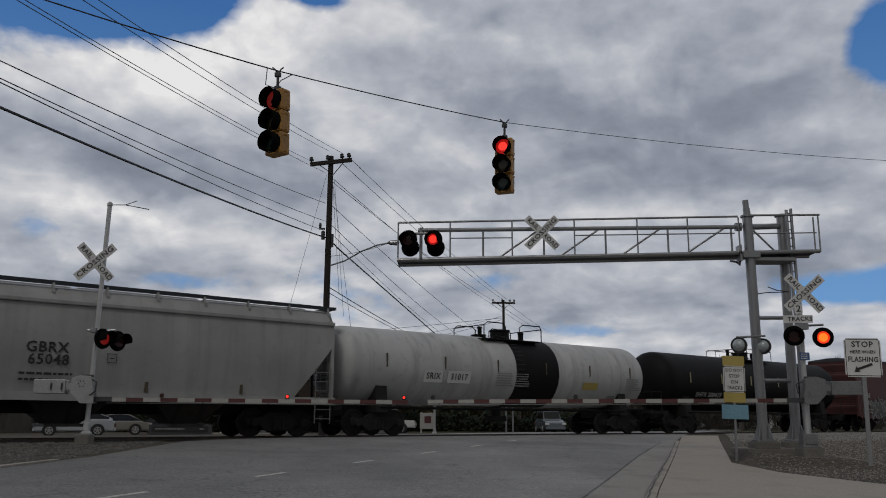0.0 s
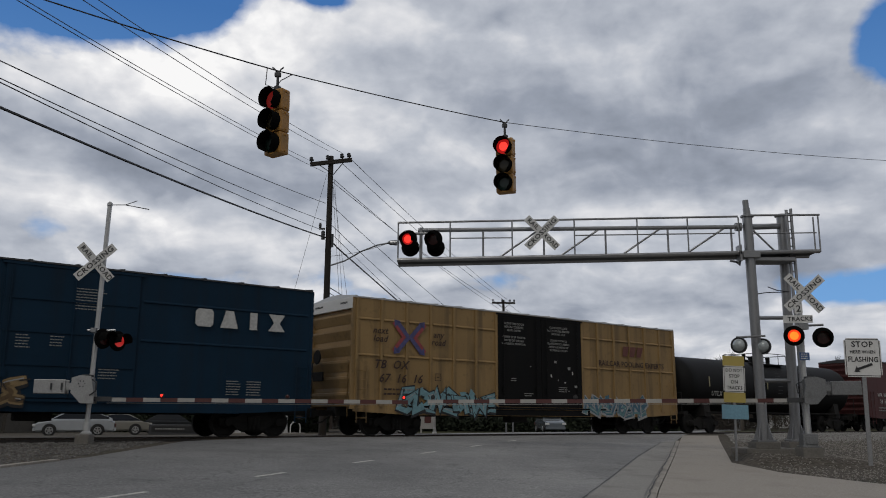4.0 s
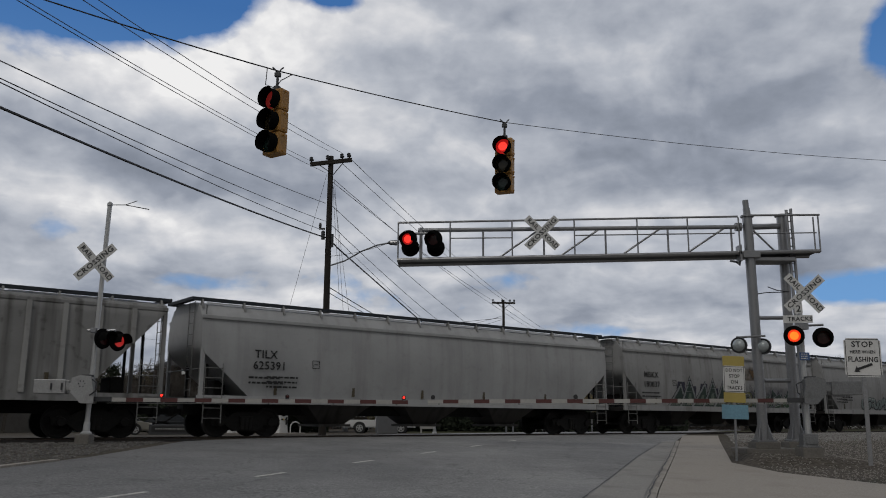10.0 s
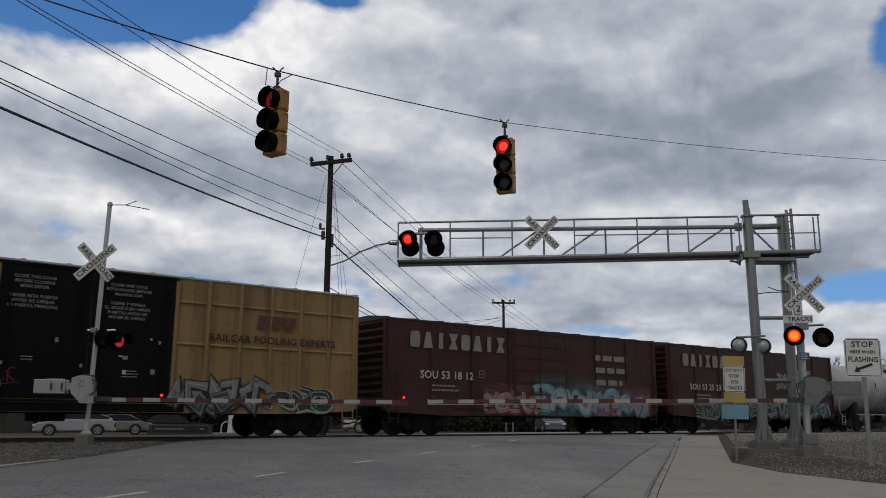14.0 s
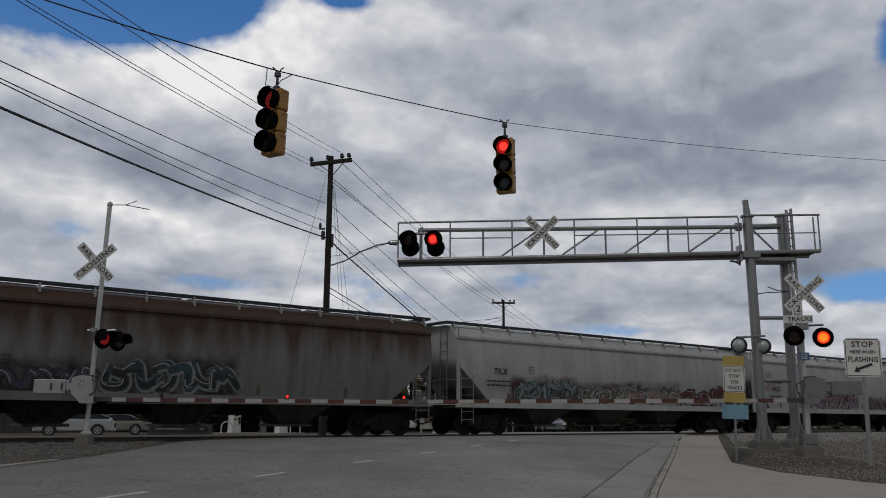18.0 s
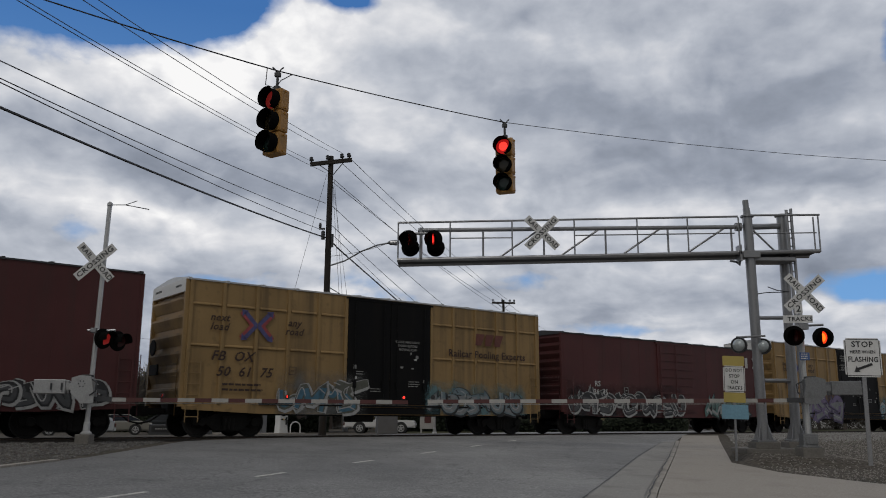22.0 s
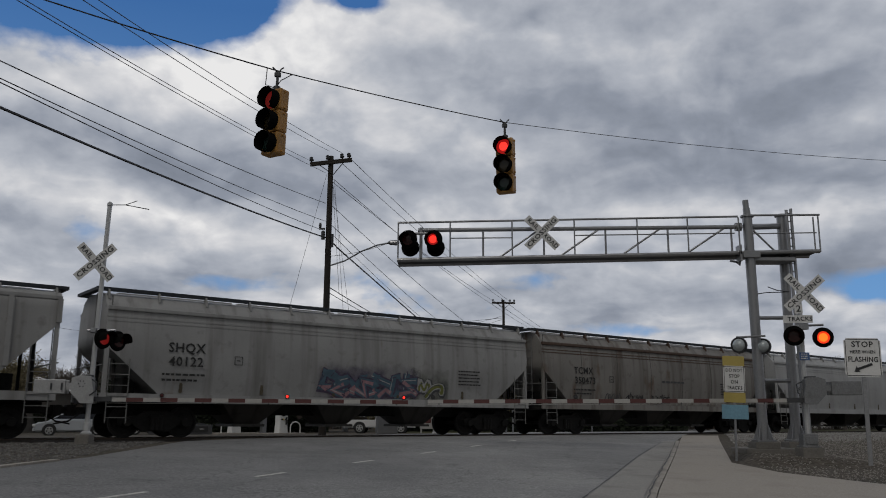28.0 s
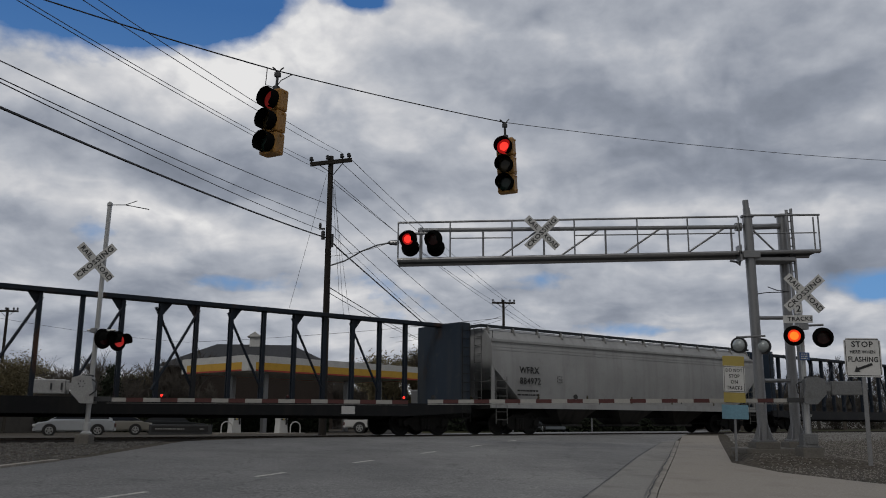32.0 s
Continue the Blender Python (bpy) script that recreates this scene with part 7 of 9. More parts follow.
LIGHT_BLUE_SP = plain("pale_blue_spray", (0.16, 0.30, 0.34))
DARKRED_SP = plain("dark_red_spray", (0.10, 0.02, 0.025))
LIME_SP = plain("olive_spray", (0.15, 0.16, 0.04))
OLIVE_SP = plain("grey_olive_spray", (0.085, 0.088, 0.07))
TEAL_MIST = misty("thin_teal_spray", (0.10, 0.20, 0.22), 0.75)
DARK_MIST = misty("thin_black_spray", (0.02, 0.02, 0.022), 0.8)
MAROON_MIST = misty("thin_maroon_spray", (0.06, 0.012, 0.018), 0.95)
GREY_MIST = misty("thin_grey_spray", (0.16, 0.165, 0.16), 0.6)
MILKY_MIST = misty("thin_white_spray", (0.34, 0.34, 0.33), 0.8)
PINK_MIST = misty("thin_pink_spray", (0.24, 0.11, 0.13), 0.8)
MOSS_MIST = misty("thin_moss_spray", (0.09, 0.10, 0.07), 0.6)


def patch(root, x0, x1, z0, z1, material, label, y=-HALF - 0.004):
    """A flat stain or repainted field that follows a curved side."""
    bm = nb()
    n = 6
    cols = [[bm.verts.new((x, y + swell(z), z)) for z in (z0 + (z1 - z0) * i / n for i in range(n + 1))] for x in (x0, x1)]
    for i in range(n):
        bm.faces.new((cols[0][i], cols[1][i], cols[1][i + 1], cols[0][i + 1]))
    part("painted_patch", bm, material, root, label)


def stencil_rows(root, L, seed, spots=((6.6, 2.9, 0.7, 4), (7.2, 1.9, 0.9, 3), (11.5, 1.6, 1.4, 5))):
    for i, (x, z, w, n) in enumerate(spots):
        bars(root, M["stencil_dim"], -L / 2 + x, z, -HALF - 0.055, w, n + 2, 0.085, 0.03, seed + i, "stencil")


def notice(root, x, z, rows, y, size=0.125):
    """A painted notice in short centred lines."""
    for i, words in enumerate(rows):
        if words:
            lettering(words, size, M["stencil_dim"], root, pose(x, y - 0.004, z - i * size * 1.12), 1.0, "stencil")


def yellow_car(u0, u1, number, label, seed, spray, far_words=("RAILCAR POOLING EXPERTS", ""), posts=1.13, coat=None, creases=(4.2, 2.88)):
    door = (0.371, 0.640) if u1 - u0 > 17 else (0.385, 0.627)
    r, L = boxcar(u0, u1, 5.0, coat or YELLOW, label, door, DOORBLACK, posts, True, 6, 2, 0, M["alu"], None, creases)
    y = -HALF - 0.058
    marks(r, L, (("next", 0.34, 1.05, 3.82, BROWN_INK), ("load", 0.34, 1.05, 3.52, BROWN_INK), ("any", 0.34, 3.75, 3.82, BROWN_INK), ("road", 0.34, 3.75, 3.52, BROWN_INK),
                 (number[0], 0.44, 1.55, 2.58, BROWN_INK), (number[1].replace(" ", "  ") if "  " not in number[1] else number[1], 0.44, 2.0, 2.08, BROWN_INK)), y, 0.3)
    crim, viol = plain("faded_crimson_paint", (0.30, 0.055, 0.06)), plain("faded_violet_paint", (0.075, 0.075, 0.19))
    cx, cz, big = -L / 2 + 2.38, 3.64, 1.0 if L > 17 else 0.8
    for side in (-1, 1):
        for off, mm, lift in ((0.27, crim, 0.002), (0.09, viol, 0.004)):
            bm = nb()
            x = cx + side * off * big
            ribbon(bm, [(x + side * 0.46 * big, cz + 0.54 * big), (x, cz + 0.04), (x, cz - 0.04), (x + side * 0.46 * big, cz - 0.54 * big)], 0.17 * big, lambda z: y, lift)
            if mm is viol:
                for s_ in (-1, 1):
                    tip = (x + side * 0.62 * big, cz + s_ * 0.64 * big)
                    bm.faces.new([bm.verts.new((p[0], y - lift, p[1])) for p in (tip, (x + side * 0.34 * big, cz + s_ * 0.60 * big), (x + side * 0.60 * big, cz + s_ * 0.34 * big))])
            part("emblem", bm, mm, r, "faded crossed-arrows emblem")
    xe = -L / 2 + L - 3.2 if L > 17 else -L / 2 + L - 2.8
    ink = plain("brown_red_emblem_paint", (0.13, 0.04, 0.03))
    if far_words[1]:
        part("emblem", box(nb(), xe - 0.85, xe + 0.85, y - 0.002, y, 3.48, 4.06), M[B_], r, "black emblem panel")
        ink = M[W_]
    for a in (-0.74, -0.24, 0.26):
        part("emblem", prism(nb(), [(xe + a + 0.12, 4.0), (xe + a + 0.56, 4.0), (xe + a + 0.36, 3.54), (xe + a + 0.06, 3.54)], 1, y - 0.006, y - 0.003), ink, r, "plain slanted block emblem")
    if far_words[1]:
        for i, w in enumerate(far_words):
            lettering(w, 0.30, BROWN_INK, r, pose(xe, y, 3.16 - 0.36 * i), 1.0, "stencil")
    else:
        lettering(far_words[0], 0.34 if L > 17 else 0.40, BROWN_INK, r, pose(xe, y, 3.16), 1.0, "stencil")
    x0 = -L / 2 + L * door[0]
    w = L * (door[1] - door[0]) / 2
    if L < 17:
        notice(r, x0 + w * 1.42, 3.45, ("CLOSE AND LOCK", "DOOR BEFORE", "MOVING CAR"), y)
    else:
        notice(r, x0 + w * 0.36, 4.55, ("CLOSE THIS DOOR", "BEFORE CLOSING", "MAIN DOOR", "", "CIERRE ESTA PUERTA", "ANTES DE CERRAR", "LA PUERTA PRINCIPAL"), y)
        notice(r, x0 + w * 1.42, 4.55, ("CLOSE AND LOCK", "BOTH DOORS BEFORE", "MOVING CAR", "", "CIERRE Y PONGA", "EL SEGURO EN AMBAS", "PUERTAS ANTES DE", "MOVER EL CARRO"), y)
    rnd = random.Random(seed)
    for k in range(9):
        a, b = rnd.uniform(0.02, 0.075), rnd.uniform(0.02, 0.08)
        x, z = x0 + w * rnd.uniform(0.05, 1.9), rnd.choice((2.1, 2.35, 2.9)) + rnd.uniform(-0.3, 0.2)
        part("sticker", box(nb(), x - a, x + a, y - 0.004, y - 0.001, z - b, z + b), M["stencil_dim" if k % 3 else "stencil_white"], r, "small pale sticker on the door")
    stencil_rows(r, L, seed, ((L * 0.41, 2.3, 0.35, 0), (L * 0.56, 2.0, 0.5, 1), (L * 0.45, 1.7, 0.5, 0)))
    for i, (a, b, z0, z1, f, o, s2, style, mist) in enumerate(spray):
        graffiti(r, -L / 2 + a, -L / 2 + b, z0, z1, f, o, seed * 7 + i, -HALF - 0.056, s2, style, mist)
    return r, L


def tank_marks(root, L, r, zc, words, x, col="stencil_white", size=0.36, z=2.1):
    zz = z - zc
    y = -math.sqrt(r * r - zz * zz) - 0.02
    tilt = math.degrees(math.asin(max(-1, min(1, zz / r))))
    ob = lettering(words, size, M[col], root, pose(-L / 2 + x, y, z, -tilt), 1.0, "stencil")
    b = bars(root, M[col], -L / 2 + x + L * 0.52, 0.16, 0, 0.9, 4, 0.12, 0.05, int(u_seed(words)), "stencil")
    b.matrix_basis = pose(0, y, z, -tilt)
    b = bars(root, M[col], -L / 2 + x - 0.6, -0.3, 0, 1.6, 2, 0.13, 0.05, 3, "stencil")
    b.matrix_basis = pose(0, y, z, -tilt)


def tank_placards(root, r, zc):
    """A yellow label, a white hatched block and a small framed mark on a tank's side."""
    for name, x, z, w, h, m, lab in (("yellow_label", 4.45, 2.10, 0.95, 0.34, "sign_yellow", "small yellow label"), ("framed_mark", 6.1, 1.62, 0.5, 0.24, "stencil_dim", "small framed mark")):
        zz = z - zc
        ob = part(name, box(nb(), -w / 2, w / 2, -0.012, 0, -h / 2, h / 2), M[m], root, lab)
        ob.matrix_basis = pose(x, -math.sqrt(r * r - zz * zz) - 0.012, z, -math.degrees(math.asin(zz / r)))
    zz = 2.24 - zc
    for x, w in ((6.85, 1.05), (-1.2, 1.0), (-0.1, 0.8)):
        b = bars(root, M["stencil_dim"], x, 0.28, 0, w, 6, 0.1, 0.05, int(x * 10) + 40, "stencil")
        b.matrix_basis = pose(0, -math.sqrt(r * r - zz * zz) - 0.016, 2.24, -math.degrees(math.asin(zz / r)))


def u_seed(s):
    return sum(ord(c) * (i + 1) for i, c in enumerate(s)) % 997


# car by car, from the head of the clip to its end
r, L = hopper(-21.2, -4.0, paint("aged_light_grey_paint", (0.33, 0.33, 0.325), (0.15, 0.14, 0.13), 0.3), "worn light grey covered hopper with black lettering", 4.31, 0, 1.5, 3.2, 3)
marks(r, L, (("GBRX", 0.42, 7.74, 2.57, B_), ("65048", 0.42, 7.8, 2.22, B_)), -HALF - 0.02)
tb = BLACK
r, L = tank_car(-3.7, 13.55, WHITE, "white tank car with a broad black band round its middle", 1.46, 2.62, (-0.1, 2.4, tb), None, tb)
zz = -0.37
for xa, xb in ((-4.9, -4.0), (-3.75, -2.6)):
    pl = part("number_patch", box(nb(), xa, xb, -0.01, 0.0, -0.24, 0.24), M["white_sheet"], r, "clean white painted patch")
    pl.matrix_basis = pose(0, -math.sqrt(1.46 ** 2 - zz ** 2) - 0.012, 2.62 + zz, -math.degrees(math.asin(zz / 1.46)))
for words, x in (("SRIX", -4.45), ("31017", -3.18)):
    lettering(words, 0.34, M[B_], r, pose(x, -math.sqrt(1.46 ** 2 - zz ** 2) - 0.03, 2.62 + zz, -math.degrees(math.asin(zz / 1.46))), 0.95, "stencil")
tank_placards(r, 1.46, 2.62)
r, L = tank_car(14.7, 31.6, BLACK, "black tank car with white lettering", 1.46, 2.60)
tank_marks(r, L, 1.46, 2.60, "SHPX 208429", 3.65, "stencil_white", 0.36, 1.92)
r, L = boxcar(33.65, 49.15, 4.42, ROSE, "faded red boxcar with ribbed ends and silver graffiti", (0.397, 0.592), None, 0, False, 5, 1, 4, M["dark_steel"])
marks(r, L, (("LRS", 0.38, 1.05, 2.22, W_), ("381", 0.38, 1.05, 1.77, W_)))
graffiti(r, -L / 2 + 1.4, -L / 2 + 6.4, 0.85, 2.05, OLIVE_SP, SILVER, 3, -HALF - 0.056, SHADE_SP, "wild", GREY_MIST)
graffiti(r, -L / 2 + 8.7, -L / 2 + 14.6, 0.85, 1.75, SILVER, WHITE_SP, 4, -HALF - 0.056, SHADE_SP, "round", GREY_MIST)
stencil_rows(r, L, 3)
r, L = boxcar(50.6, 66.2, 5.0, BROWN, "dark brown high boxcar with white stencils", (0.331, 0.506), None, 0, True, 5, 1, 3, M["dark_steel"], None, (4.0,))
marks(r, L, (("CO  ER", 0.36, 1.65, 2.57, W_), ("10  17  16", 0.36, 2.05, 2.13, W_)))
notice(r, -L / 2 + 8.4, 4.15, ("CLOSE AND LOCK", "DOOR BEFORE", "MOVING CAR"), -HALF - 0.06)
stencil_rows(r, L, 11, ((4.9, 2.7, 0.4, 3), (5.6, 2.9, 0.4, 2), (11.8, 2.3, 0.6, 4), (12.8, 2.3, 0.6, 4), (6.7, 2.0, 0.7, 3)))
graffiti(r, -L / 2 + 8.6, -L / 2 + 12.6, 0.8, 2.0, SILVER, BLACK_SP, 5, -HALF - 0.056, SHADE_SP, "wild")
r, L = boxcar(68.1, 83.7, 5.0, NAVY, "dark blue high boxcar with tan graffiti", (0.377, 0.62), None, 0, True, 5, 1, 3, M["dark_steel"], None, (4.1, 2.9))
marks(r, L, (("LR  S", 0.36, 2.4, 2.68, W_), ("10  03  11", 0.36, 2.9, 2.27, W_)))
block_letters(r, M[W_], -L / 2 + 11.44, 3.49, 0.6, 0.57, 4, 0.25, -HALF - 0.06)
graffiti(r, -L / 2 + 1.3, -L / 2 + 6.6, 0.8, 2.0, GOLD_SP, BLACK_SP, 6, -HALF - 0.056, plain("brown_spray", (0.12, 0.075, 0.035)), "round")
graffiti(r, -L / 2 + 0.15, -L / 2 + 1.25, 3.75, 4.65, NAVY, WHITE_SP, 7, -HALF - 0.056, None, "scrawl")
stencil_rows(r, L, 17, ((7.8, 4.35, 0.9, 6), (6.3, 2.9, 0.4, 3), (7.2, 2.9, 0.4, 2), (8.6, 2.1, 0.6, 3), (12.6, 1.8, 0.5, 4), (13.3, 1.8, 0.5, 4)))
yellow_car(85.55, 104.0, ("TB  OX", "67 16 16"), "yellow boxcar with black double doors and teal graffiti", 21, ((2.0, 6.6, 0.8, 1.8, LIGHT_BLUE_SP, BLACK_SP, None, "wild", None), (12, 16, 0.8, 1.7, BLUE_SP, WHITE_SP, TEAL_SP, "wild", None)))
r, L = tank_car(105.0, 121.9, BLACK, "black tank car with faded white lettering", 1.46, 2.45)
tank_marks(r, L, 1.46, 2.45, "UTLX 661692", 3.3, "stencil_white", 0.36, 2.0)
r, L = boxcar(123.7, 139.35, 4.40, MAROON, "maroon boxcar with ribbed ends and white block letters", (0.398, 0.608), None, 0, False, 9, 1, 3, M["dark_steel"])
marks(r, L, (("WR  WK", 0.34, 1.75, 2.28, W_), ("24  53", 0.34, 1.77, 1.88, W_)))
block_letters(r, M[W_], -L / 2 + 10.55, 3.36, 0.55, 0.6, 4, 0.58, -HALF - 0.06)
graffiti(r, -L / 2 + 10.2, -L / 2 + 15.2, 0.8, 2.15, SILVER, BLACK_SP, 8, -HALF - 0.056, SHADE_SP, "wild")
graffiti(r, -L / 2 + 1.2, -L / 2 + 5.6, 1.0, 2.4, None, MOSS_MIST, 81, -HALF - 0.056, None, "scrawl", None)
stencil_rows(r, L, 23, ((7.0, 2.65, 0.3, 3), (8.3, 2.9, 0.3, 1), (8.2, 2.3, 0.3, 1)))
yellow_car(140.2, 158.75, ("TB   OX", "6  65  97  2"), "yellow boxcar with black double doors and white graffiti", 25, ((2.6, 8.0, 0.75, 2.2, WHITE_SP, BLACK_SP, SILVER, "wild", TEAL_MIST), (11.8, 17.0, 0.8, 1.75, LIGHT_BLUE_SP, BLACK_SP, TEAL_SP, "wild", TEAL_MIST), (12.1, 14.0, 2.1, 2.9, None, BROWN_INK, None, "scrawl", None)), ("Railcar Pooling", "Experts"), 0, YELLOW_LIT, ())
r, L = boxcar(160.2, 175.7, 5.0, NAVY, "dark blue high boxcar with white block letters", (0.377, 0.62), None, 0, True, 5, 1, 3, M["dark_steel"], None, (4.1, 2.9))
marks(r, L, (("LR  S", 0.36, 2.4, 2.68, W_), ("10  00  49", 0.36, 2.9, 2.27, W_)))
block_letters(r, M[W_], -L / 2 + 11.44, 3.49, 0.6, 0.57, 4, 0.25, -HALF - 0.06)
stencil_rows(r, L, 29, ((7.6, 4.35, 0.9, 6), (6.2, 2.7, 0.4, 3), (7.0, 2.4, 0.4, 2), (8.6, 2.1, 0.6, 3), (12.6, 1.8, 0.5, 4), (13.3, 1.8, 0.5, 4)))
r, L = boxcar(177.2, 192.75, 4.34, OXIDE, "weathered brown boxcar covered with white graffiti", (0.41, 0.61), None, 0, False, 11, 1, 4, M["dark_steel"])
marks(r, L, (("NS", 0.32, 2.35, 2.34, W_), ("412 573", 0.34, 2.9, 1.92, W_)))
graffiti(r, -L / 2 + 0.2, -L / 2 + 7.6, 0.8, 2.0, OXIDE, SILVER, 9, -HALF - 0.056, SHADE_SP, "wild", MILKY_MIST)
graffiti(r, -L / 2 + 7.6, -L / 2 + 14.9, 0.8, 1.9, SHADE_SP, SILVER, 10, -HALF - 0.056, BLACK_SP, "round", MILKY_MIST)
graffiti(r, -L / 2 + 8.0, -L / 2 + 10.4, 1.95, 2.3, None, WHITE_SP, 82, -HALF - 0.056, None, "scrawl")
graffiti(r, -L / 2 + 0.3, -L / 2 + 2.2, 2.1, 2.7, None, SILVER, 83, -HALF - 0.056, None, "scrawl")
stencil_rows(r, L, 31, ((6.3, 2.9, 0.4, 4), (7.4, 2.7, 0.4, 3), (8.4, 2.5, 0.5, 3), (1.2, 2.8, 0.8, 3)))
r, L = hopper(193.85, 210.75, RIBBED, "dull grey ribbed open-topped hopper with streaked sides", 4.07, 17, 2.4, 3.9, 3, None, None, True, 7, RIB_POST)
marks(r, L, (("R B M N", 0.36, 3.82, 2.72, B_), ("100  20", 0.36, 3.82, 2.25, B_)), -HALF - 0.07)
r, L = hopper(211.9, 231.1, PALE, "clean pale grey covered hopper with black lettering", 4.23)
marks(r, L, (("TILX", 0.38, 2.25, 2.70, B_), ("625391", 0.38, 2.4, 2.33, B_)), -HALF - 0.02)
bars(r, M[B_], -L / 2 + 2.3, 2.0, -HALF - 0.006, 1.3, 3, 0.16, 0.06, 5, "stencil")
r, L = hopper(232.35, 249.1, WORN, "worn grey covered hopper with green graffiti", 4.27)
marks(r, L, (("MBKX", 0.38, 1.92, 2.76, B_), ("180037", 0.38, 1.95, 2.31, B_)), -HALF - 0.02)
patch(r, -L / 2 + 9.3, -L / 2 + 11.0, 2.75, 3.55, misty("thin_rust_stain", (0.09, 0.052, 0.02), 0.95), "brown rust-coloured stain")
spray_peaks(r, -L / 2 + 3.6, -L / 2 + 9.2, 1.32, 2.75, 6, plain("bottle_green_spray", (0.021, 0.042, 0.031)), plain("pale_sage_spray", (0.11, 0.14, 0.11)), plain("dusk_violet_spray", (0.022, 0.02, 0.04)), 12)
graffiti(r, -L / 2 + 9.1, -L / 2 + 10.2, 1.32, 2.35, LIME_SP, BLACK_SP, 14, -HALF - 0.018, OLIVE_SP, "round", DARK_MIST)
graffiti(r, -L / 2 + 10.4, -L / 2 + 14.6, 1.32, 2.3, plain("bottle_green_spray", (0.021, 0.042, 0.031)), SILVER, 13, -HALF - 0.01, GREEN_SP, "wild", misty("thin_violet_spray", (0.03, 0.025, 0.06), 0.85))
graffiti(r, -L / 2 + 14.4, -L / 2 + 15.4, 1.7, 2.4, None, BLACK_SP, 84, -HALF - 0.01, None, "scrawl")
r, L = hopper(250.4, 267.3, WORN, "worn grey covered hopper with outlined graffiti", 4.27)
patch(r, -L / 2 + 0.95, -L / 2 + 3.0, 2.08, 3.0, plain("dull_grey_repaint", (0.12, 0.12, 0.12)), "darker grey repainted field behind the number")
marks(r, L, (("FURX", 0.38, 1.85, 2.70, B_), ("845470", 0.38, 2.0, 2.34, B_)), -HALF - 0.02)
bars(r, M[B_], -L / 2 + 2.0, 2.1, -HALF - 0.006, 1.3, 2, 0.16, 0.06, 6, "stencil")
graffiti(r, -L / 2 + 4.6, -L / 2 + 8.6, 1.34, 2.25, plain("grey_teal_spray", (0.17, 0.21, 0.205)), BLACK_SP, 14, -HALF - 0.01, None, "round")
graffiti(r, -L / 2 + 8.8, -L / 2 + 12.0, 1.34, 2.2, plain("grey_teal_spray", (0.17, 0.21, 0.205)), BLACK_SP, 15, -HALF - 0.01, None, "round")
r, L = tank_car(267.5, 284.2, BLACK, "black tank car with white lettering and a small yellow placard", 1.46, 2.50)
tank_marks(r, L, 1.46, 2.50, "XOMX 110024", 3.54, "stencil_white", 0.36, 2.07)
tank_placards(r, 1.46, 2.50)
yellow_car(286.4, 305.0, ("TB  OX", "64 04 35"), "yellow boxcar with black double doors and blue-grey graffiti", 35, ((1.6, 6.8, 0.75, 2.0, plain("blue_grey_spray", (0.13, 0.18, 0.20)), BLACK_SP, SHADE_SP, "wild", DARK_MIST), (12.0, 15.0, 0.85, 1.85, SILVER, BLACK_SP, SHADE_SP, "wild", None), (15.3, 17.6, 0.85, 1.8, plain("bottle_green_spray", (0.021, 0.042, 0.031)), WHITE_SP, None, "round", None), (0.1, 1.9, 2.75, 3.55, None, DARKRED_SP, None, "scrawl", None), (7.0, 7.6, 1.5, 2.1, None, DARKRED_SP, None, "scrawl", None)))
for u, num, sd in ((306.4, "SOU 53 18 12", 37), (323.1, "SOU 53 25 23", 39)):
    r, L = boxcar(u, u + 15.5, 4.34, OXIDE, "weathered brown boxcar with many-coloured graffiti" if sd == 37 else "rust-brown boxcar with faded letters and grey graffiti", (0.40, 0.607), None, 1.95, False, 11, 1, 5, M["dark_steel"])
    marks(r, L, ((num, 0.42, 2.8, 2.28, W_),))
    block_letters(r, plain("faded_white", (0.26, 0.24, 0.23)), -L / 2 + 1.0, 3.3, 0.46, 0.62, 8, 0.16, -HALF - 0.06)
    bars(r, plain("faded_white", (0.26, 0.24, 0.23)), -L / 2 + 11.3, 3.5, -HALF - 0.06, 2.3, 3, 0.55, 0.24, sd, "stencil")
    if sd == 37:
        graffiti(r, -L / 2 + 4.8, -L / 2 + 8.0, 0.85, 1.9, PINK_SP, DARKRED_SP, 17, -HALF - 0.062, None, "round", PINK_MIST)
        graffiti(r, -L / 2 + 7.6, -L / 2 + 11.6, 0.8, 2.3, LIGHT_BLUE_SP, BLUE_SP, 18, -HALF - 0.062, WHITE_SP, "round", TEAL_MIST)
        graffiti(r, -L / 2 + 11.3, -L / 2 + 14.9, 0.8, 2.1, LIGHT_BLUE_SP, BLUE_SP, 19, -HALF - 0.07, PINK_SP, "round", PINK_MIST)
    else:
        graffiti(r, -L / 2 + 2.0, -L / 2 + 8.0, 0.85, 1.7, SHADE_SP, SILVER, 20, -HALF - 0.062, BLACK_SP, "wild", GREY_MIST)
        graffiti(r, -L / 2 + 8.2, -L / 2 + 14.8, 0.85, 1.75, plain("blue_grey_spray", (0.2, 0.26, 0.29)), BLACK_SP, 21, -HALF - 0.062, None, "wild", GREY_MIST)
        graffiti(r, -L / 2 + 9.3, -L / 2 + 12.2, 2.3, 3.3, OXIDE, WHITE_SP, 22, -HALF - 0.07, None, "scrawl")
r, L = tank_car(340.0, 354.7, WHITE, "white tank car with red scrawl and hazard placards", 1.5, 2.65, None, None, WHITE)
graffiti(r, -L / 2 + 5.5, -L / 2 + 9.8, 1.9, 2.7, WHITE, DARKRED_SP, 23, -1.51, None, "scrawl")
tank_marks(r, L, 1.5, 2.65, "ETHYLENE OXIDE", L - 4.6, B_, 0.24, 2.75)
